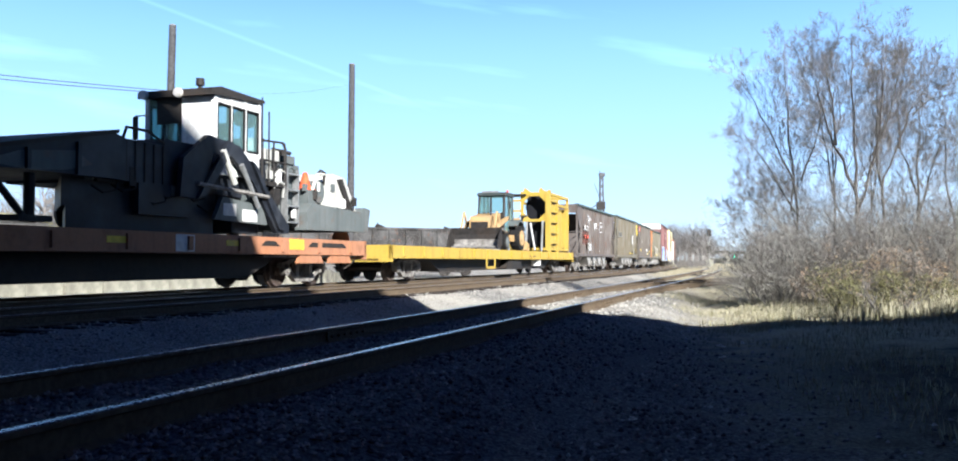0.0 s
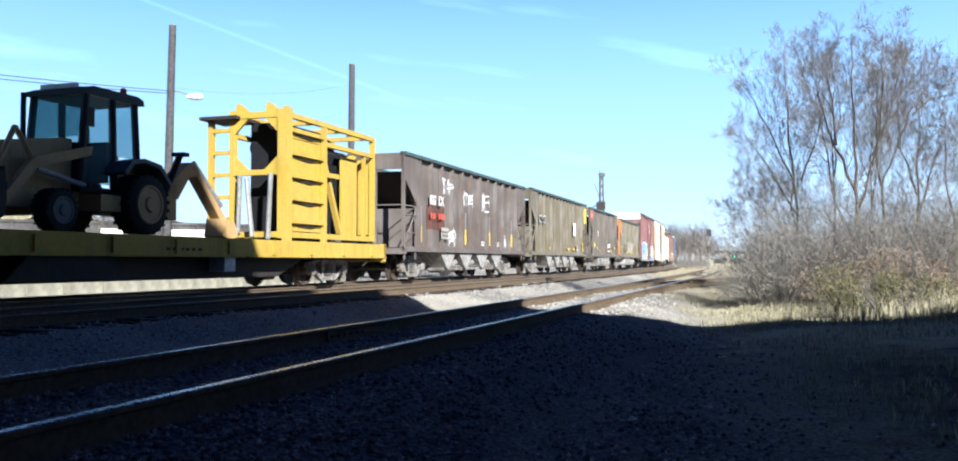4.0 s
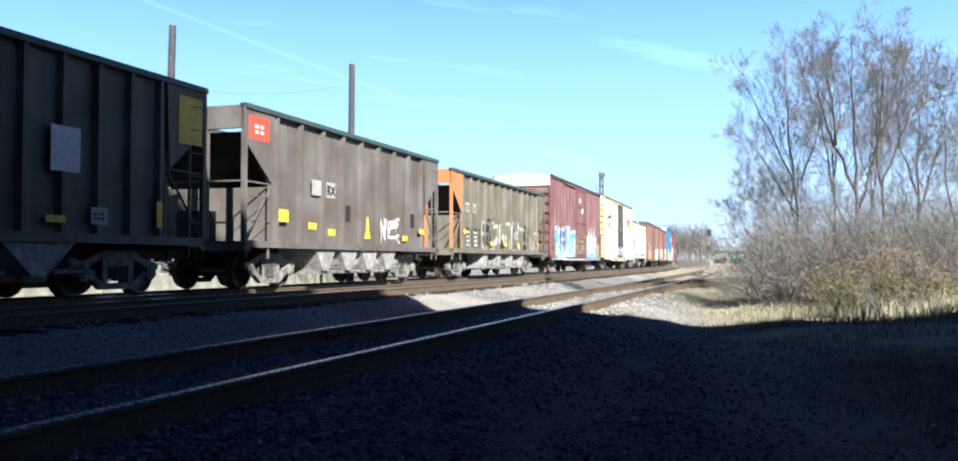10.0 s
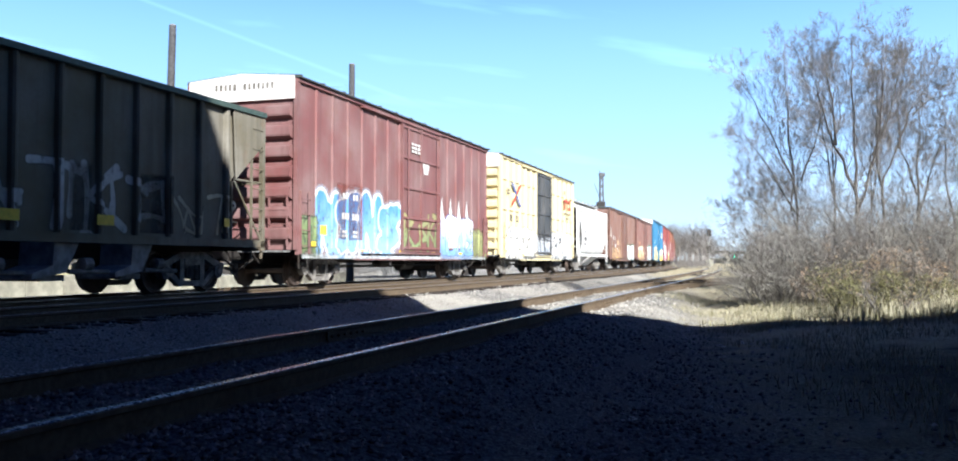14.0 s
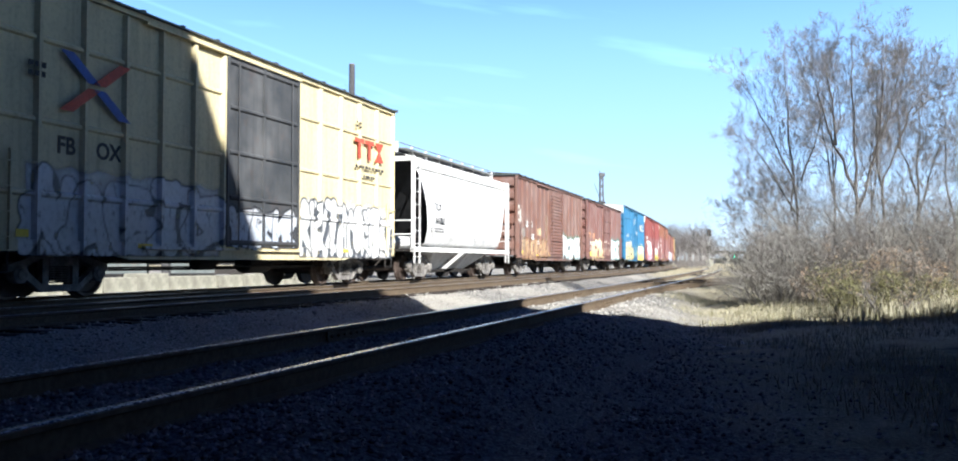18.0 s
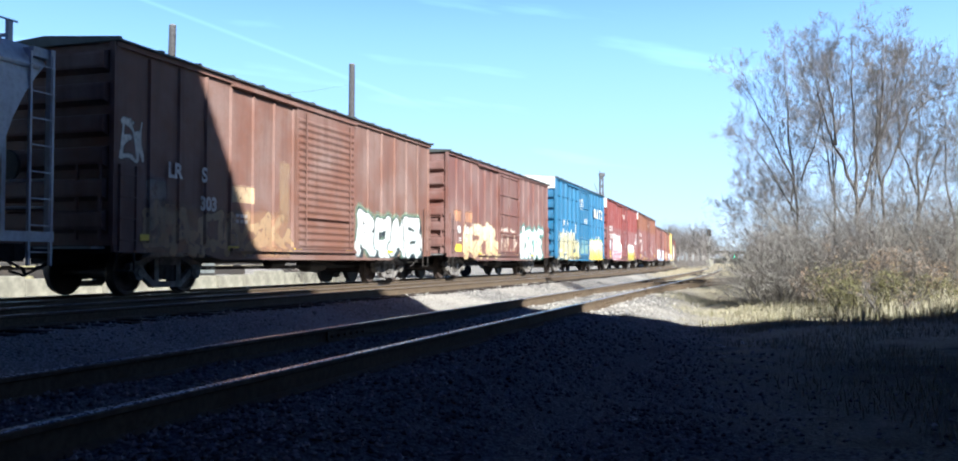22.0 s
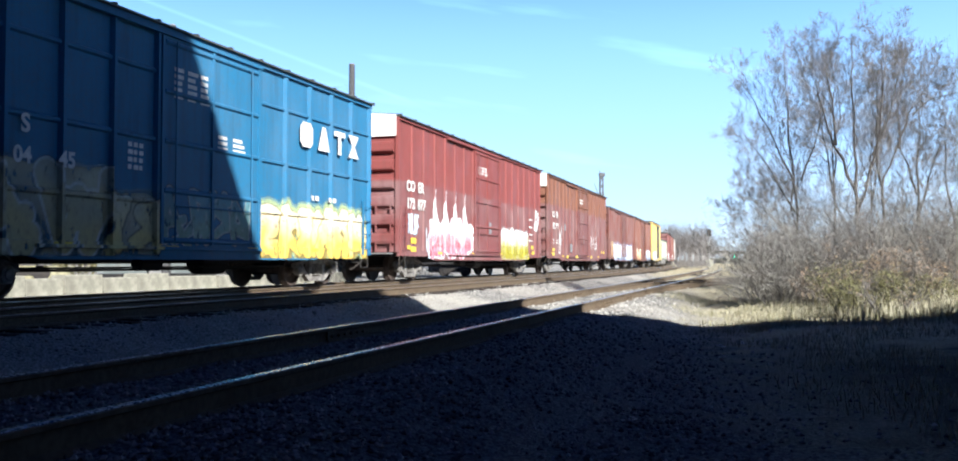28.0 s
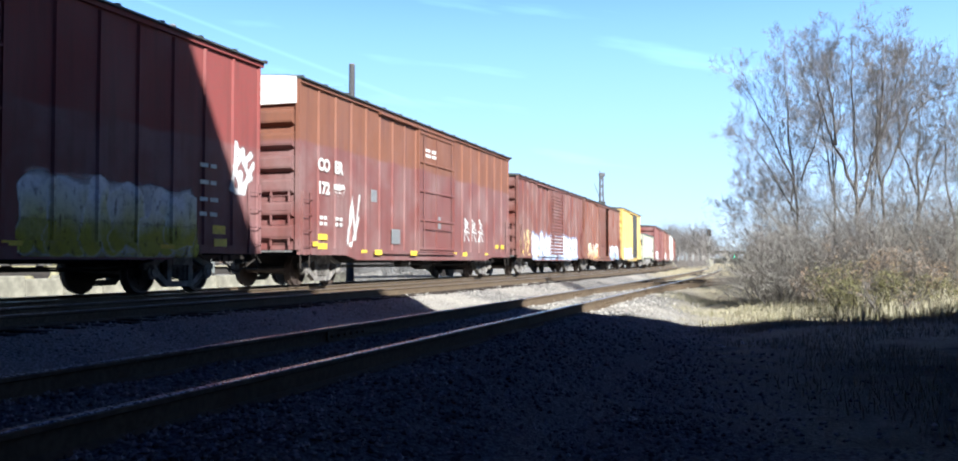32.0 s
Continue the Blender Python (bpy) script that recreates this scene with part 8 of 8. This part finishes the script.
def leafy_shrub(px, dist, height, seed, material, label, leaves, size=1.0):
    """Thin stems set with small leaves."""
    rng = random.Random(seed)
    x, y = (px - 784) / 1475 * dist, dist
    s = tagged(new("leafy_shrub"), label, "shrub", "verge shrubs")
    s.matrix_basis = pose(x, y, ground_height(x, y))
    stems, leaf = [], Shape()
    plan = [(6, 0.55, 0.55, 4, 3), (4, 0.55, 0.6, 3, 3), (0, 0, 0, 2, 3)]
    for k in range(9):
        a = rng.uniform(0, 6.2832)
        stems.append(Shape())
        grow(stems[-1], Vector((math.cos(a) * 0.2, math.sin(a) * 0.2, -0.05)), Vector((math.cos(a) * 0.6, math.sin(a) * 0.6, 1)).normalized(), height * rng.uniform(0.6, 1.0), 0.014, 0, rng, plan, 0.05)
    for sh in stems:
        part("stem", sh, TWIG if material == RUSSET else BARK, s, "", tidy=False)
    points = [q for sh in stems for q in sh.v]
    for k in range(leaves):
        v = Vector(points[rng.randrange(len(points))])
        if v.z < 0.15:
            continue
        v += Vector((rng.gauss(0, 0.04), rng.gauss(0, 0.04), rng.gauss(0, 0.04)))
        u1 = Vector((rng.gauss(0, 1), rng.gauss(0, 1), rng.gauss(0, 1))).normalized() * rng.uniform(0.012, 0.03) * size
        w1 = u1.orthogonal() * 0.45
        leaf.add([tuple(v - u1), tuple(v + w1), tuple(v + u1), tuple(v - w1)], [(0, 1, 2, 3)])
    ob = part("foliage", leaf, material, s, "", tidy=False)
    ob["kind"] = "stuff"


for k, (px, dist, hgt, mat, lab, cnt) in enumerate(((1392, 16.5, 0.85, LEAF, "low shrub with olive-green leaves", 1800), (1425, 17.5, 1.0, LEAF, "low shrub with olive-green leaves", 1800), (1475, 17.0, 0.8, LEAF, "low shrub with olive-green leaves", 1500), (1540, 18.0, 0.7, LEAF, "low shrub with olive-green leaves", 1200),
                                                    (1370, 19.0, 1.3, RUSSET, "russet winter brush with dead leaves", 900), (1430, 19.5, 1.6, RUSSET, "russet winter brush with dead leaves", 1100), (1490, 19.0, 1.5, RUSSET, "russet winter brush with dead leaves", 1000), (1530, 20.0, 1.2, RUSSET, "russet winter brush with dead leaves", 900), (1330, 20.0, 0.9, RUSSET, "russet winter brush with dead leaves", 700), (1455, 15.6, 0.9, RUSSET, "russet winter brush with dead leaves", 150))):
    leafy_shrub(px, dist, hgt, 300 + k, mat, lab, cnt)

leafy_shrub(147, 44.0, 3.1, 330, LEAF, "yellow-green bush at the back of the yard", 2600, 2.6)
for i in range(15):
    shrub((470 + 19 * i - 784) / 1475 * (44 + 0.6 * i), 44 + 0.6 * i, 2.3 + 0.5 * (i % 3), 201 + i * 3, 9)


def grass_material():
    m = Mat("dry_tall_grass")
    geo = m.node("ShaderNodeNewGeometry")
    r = geo.outputs["Random Per Island"]
    c = m.mix(m.ramp(r, 0.0, 0.7), (0.20, 0.18, 0.115), (0.41, 0.39, 0.29))
    c = m.mix(m.ramp(r, 0.78, 0.95), c, (0.20, 0.19, 0.09))
    return m.done(c, 0.8)


GRASS = grass_material()


def blades(name, label, places, seed, width=0.006):
    """places: (x, y, height); each blade is a bent tapering strip."""
    rng = np.random.default_rng(seed)
    n = len(places)
    xy = np.array([q[:2] for q in places])
    p = np.stack([xy[:, 0], xy[:, 1], ground_heights(xy[:, 0], xy[:, 1]) - 0.02], 1)
    h = np.array([q[2] for q in places])
    a = rng.uniform(0, 6.2832, n)
    side = np.stack([np.cos(a), np.sin(a), np.zeros(n)], 1) * width
    bend = np.stack([rng.normal(0, 0.22, n) * h, rng.normal(0, 0.22, n) * h, np.zeros(n)], 1)
    upv = np.stack([np.zeros(n), np.zeros(n), h], 1)
    v = np.stack([p - side, p + side, p + upv * 0.55 + bend * 0.35 - side * 0.8, p + upv * 0.55 + bend * 0.35 + side * 0.8, p + upv * 0.95 + bend], 1).reshape(-1, 3)
    faces = [f for k in range(n) for f in ((5 * k, 5 * k + 1, 5 * k + 3, 5 * k + 2), (5 * k + 2, 5 * k + 3, 5 * k + 4))]
    me = bpy.data.meshes.new(name)
    me.from_pydata(v.tolist(), [], faces)
    me.materials.append(GRASS)
    tagged(new(name, me), label, "grass", kind="stuff")


def scatter_grass():
    rng = random.Random(3)
    tall, short = [], []
    while len(tall) < 26000:
        y = rng.uniform(14.5, 24)
        x = rng.uniform(2.6 + y * 0.12, 4.5 + y * 0.62)
        if x < 4.2 + (y - 14) * 0.28 + rng.uniform(-0.7, 0.7):
            continue
        k = noise.noise(Vector((x * 0.9, y * 0.9, 3.0)))
        if rng.random() > 0.62 + k * 0.9:
            continue
        tall.append((x, y, rng.uniform(0.06, 0.34) ** 0.9 * (0.8 + k) * (1.7 if rng.random() < 0.10 else 1.0) * min(1.0, max(0.35, (x - 3.6 - (y - 14) * 0.28) * 0.35))))
    while len(short) < 30000:
        y = rng.uniform(4, 24)
        x = rng.uniform(1.8 + y * 0.10, 4 + y * 0.62)
        if noise.noise(Vector((x * 0.6, y * 0.6, 9.0))) < -0.05 or x < 1.4 + y * 0.13 + rng.uniform(0, 1.2):
            continue
        if y < 14.0 and rng.random() < 0.6:
            continue
        short.append((x, y, rng.uniform(0.04, 0.15)))
    blades("tall_grass", "tall dry straw-coloured grass along the verge", tall, 1)
    blades("short_grass", "short dry grass on the verge", short, 2, 0.005)


scatter_grass()


def far_woods():
    """A belt of bare trees beyond the curve, and thin ones behind the yard."""
    rng = random.Random(12)
    sh = Shape()
    plan = [(6, 0.5, 0.55, 3, 3), (5, 0.5, 0.6, 2, 3), (0, 0, 0, 1, 3)]
    for k in range(190):
        dist = rng.uniform(190, 300)
        px = rng.uniform(1075, 1330) if k % 2 else rng.uniform(1075, 1170)
        x, y = (px - 784) / 1475 * dist, dist
        h = rng.uniform(8.0, 13.0) * (0.85 if px > 1165 else 1.0) * (dist / 250)
        if 1158 < px < 1236:
            if px > 1212:
                continue
            dist *= 2.0
            x, y, h = (px - 784) / 1475 * dist, dist, rng.uniform(10, 15)
        sh.tube((x, y, -0.5), (x, y, h * 0.6), 0.16, 4, 0.06)
        for j in range(9):
            a = rng.uniform(0, 6.28)
            grow(sh, Vector((x, y, h * rng.uniform(0.15, 0.6))), Vector((math.cos(a) * 0.7, math.sin(a) * 0.7, 0.9)).normalized(), h * 0.4, 0.07, 0, rng, plan)
    for k in range(130):
        dist = rng.uniform(95, 190)
        px = rng.choice((rng.uniform(1108, 1158), rng.uniform(1232, 1275)))
        x, y = (px - 784) / 1475 * dist, dist
        if abs(x * math.cos(0.2) - y * math.sin(0.2) + 5) < 5 and dist < 140:
            continue
        for j in range(5):
            a = rng.uniform(0, 6.28)
            grow(sh, Vector((x + rng.uniform(-1.5, 1.5), y, -0.4)), Vector((math.cos(a) * 0.5, math.sin(a) * 0.5, 1)).normalized(), rng.uniform(0.5, 1.5), 0.03, 0, rng, plan)
    tagged(part("far_woods", sh, TWIG, None, tidy=False), "distant belt of bare grey woods", "woods", kind="stuff")
    sh = Shape()
    for px, dist, h in ((20, 75, 6.4), (-12, 80, 7.4), (72, 70, 8.2), (126, 72, 9.4), (164, 75, 7.4), (100, 78, 8.4), (186, 80, 5.6), (45, 82, 5.6), (5, 70, 6.0), (150, 90, 6.0), (85, 86, 7.6), (140, 84, 8.2)):
        x, y = (px - 784) / 1475 * dist, dist
        sh.tube((x, y, -0.5), (x, y, h * 0.6), 0.15, 5, 0.09)
        for j in range(24):
            a = rng.uniform(0, 6.28)
            grow(sh, Vector((x, y, h * rng.uniform(0.3, 0.66))), Vector((math.cos(a) * 0.9, math.sin(a) * 0.9, 0.6)).normalized(), h * 0.36, 0.07, 0, rng, plan)
    tagged(part("yard_trees", sh, TWIG, None, tidy=False), "thin bare trees behind the yard", "trees", kind="stuff")


far_woods()


def scatter_stones():
    """Loose ballast stones, thickest near the camera and along the ties."""
    rng = np.random.default_rng(5)
    octa = np.array([(1, 0, 0), (-1, 0, 0), (0, 1, 0), (0, -1, 0), (0, 0, 1), (0, 0, -1)], float)
    tri = np.array([(0, 2, 4), (2, 1, 4), (1, 3, 4), (3, 0, 4), (2, 0, 5), (1, 2, 5), (3, 1, 5), (0, 3, 5)])
    n = 52000
    y = 2.0 + 38 * rng.random(n) ** 1.8
    x = (rng.random(n) * 1.95 - 0.92) * y * 0.62
    keep = (x < 0.8 + y * 0.17 + rng.exponential(0.6, n) - 0.4)
    x, y = x[keep], y[keep]
    r = rng.uniform(0.009, 0.024, len(x)) * (1 + y / 45)
    z = ground_heights(x, y) + r * 0.25
    v = octa[None] * rng.uniform(0.6, 1.25, (len(x), 6, 1)) * r[:, None, None]
    a = rng.uniform(0, 6.28, len(x))
    c, s = np.cos(a)[:, None], np.sin(a)[:, None]
    v = np.stack([v[:, :, 0] * c - v[:, :, 1] * s, v[:, :, 0] * s + v[:, :, 1] * c, v[:, :, 2] * 0.75], 2) + np.stack([x, y, z], 1)[:, None, :]
    faces = (tri[None] + 6 * np.arange(len(x))[:, None, None]).reshape(-1, 3)
    me = bpy.data.meshes.new("ballast_stones")
    me.from_pydata(v.reshape(-1, 3).tolist(), [], faces.tolist())
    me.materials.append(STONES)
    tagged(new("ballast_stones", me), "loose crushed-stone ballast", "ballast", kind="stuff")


def stones_material():
    m = Mat("loose_ballast_stones")
    geo = m.node("ShaderNodeNewGeometry")
    r = geo.outputs["Random Per Island"]
    X, Y, Z = m.xyz()
    base_tone = m.mix(r, (0.16, 0.155, 0.145), (0.56, 0.54, 0.49))
    # dark tone for stones under the mask: foreground shade painted in
    shade_tone = m.mix(m.ramp(r, 0.0, 0.9), (0.05, 0.05, 0.054), (0.32, 0.305, 0.31))
    shade_tone = m.mix(m.ramp(r, 0.955, 0.975), shade_tone, (0.45, 0.43, 0.41))
    c = m.mix(shade_mask(m, X, Y, m.noise(2.2, 5.0)), base_tone, shade_tone)
    return m.done(c, 0.9)


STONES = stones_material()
scatter_stones()


def litter():
    """Scraps of white paper and plastic on the ground."""
    rng = random.Random(8)
    for x, y, s in ((0.78, 4.35, 0.05), (1.05, 6.2, 0.06), (3.1, 11.6, 0.09), (2.75, 10.2, 0.05), (1.9, 8.3, 0.04), (3.5, 12.0, 0.05)):
        sh = Shape()
        pts = [(math.cos(a) * s * rng.uniform(0.6, 1.1), math.sin(a) * s * rng.uniform(0.4, 0.7)) for a in (0.3, 1.2, 2.1, 3.0, 4.1, 5.2)]
        sh.prism(pts, "z", 0.0, 0.006)
        sh.prism([(q[0] * 0.5 + 0.01, q[1] * 0.5) for q in pts], "z", 0.006, 0.02)
        ob = part("paper_scrap", sh, MARK_WHITE)
        ob.matrix_basis = pose(x, y, ground_height(x, y) + 0.035, rng.uniform(-8, 8), rng.uniform(-8, 8), rng.uniform(0, 360))
        tagged(ob, "crumpled white paper scrap on the ground", "litter", "litter")


litter()


def joint_bars():
    """Bolted joint bars on the near track's rails."""
    for s, side in ((20.0, 0.7175), (17.4, 0.7175), (21.5, -0.7175), (9.0, -0.7175), (33.0, 0.7175), (30.0, -0.7175)):
        x, y, h = on_line(s, NEAR, HEAD_NEAR)
        j = tagged(new("rail_joint"), "rusty bolted joint bar on the rail", "rail joint", "rail joints")
        j.matrix_basis = pose(x + side * math.cos(h), y - side * math.sin(h), 0, 0, 0, -math.degrees(h))
        for sx in (-1, 1):
            part("joint_bar", Shape().prism([(sx * 0.012, -0.14), (sx * 0.045, -0.15), (sx * 0.034, -0.09), (sx * 0.04, -0.046), (sx * 0.012, -0.044)], "y", -0.45, 0.45), RAIL_SIDE, j)
            for k in range(6):
                part("bolt", Shape().tube((sx * 0.034, -0.37 + k * 0.15, -0.09), (sx * 0.065, -0.37 + k * 0.15, -0.09), 0.018, 6), RAIL_SIDE, j)


joint_bars()


# ---- motions ----
def motions():
    times = [k * 1.0 for k in range(33)]
    for car, u, reach, lift in TRAIN:
        rows = []
        for t in times:
            s = u - run(t)
            ax, ay, _ = on_line(s - reach, MAIN)
            bx, by, _ = on_line(s + reach, MAIN)
            rows.append((t, pose((ax + bx) / 2, (ay + by) / 2, 0.035 + lift, 0, 0, -math.degrees(math.atan2(bx - ax, by - ay)))))
        walk(car, rows)
    turn = [(f / 30, run(f / 30) / 0.449) for f in range(0, 961, 2)]
    for wheel, wy in WHEELSETS:
        walk(wheel, [(t, Matrix.Translation((0, wy, 0.449)) @ Matrix.Rotation(a, 4, "X")) for t, a in turn])


motions()
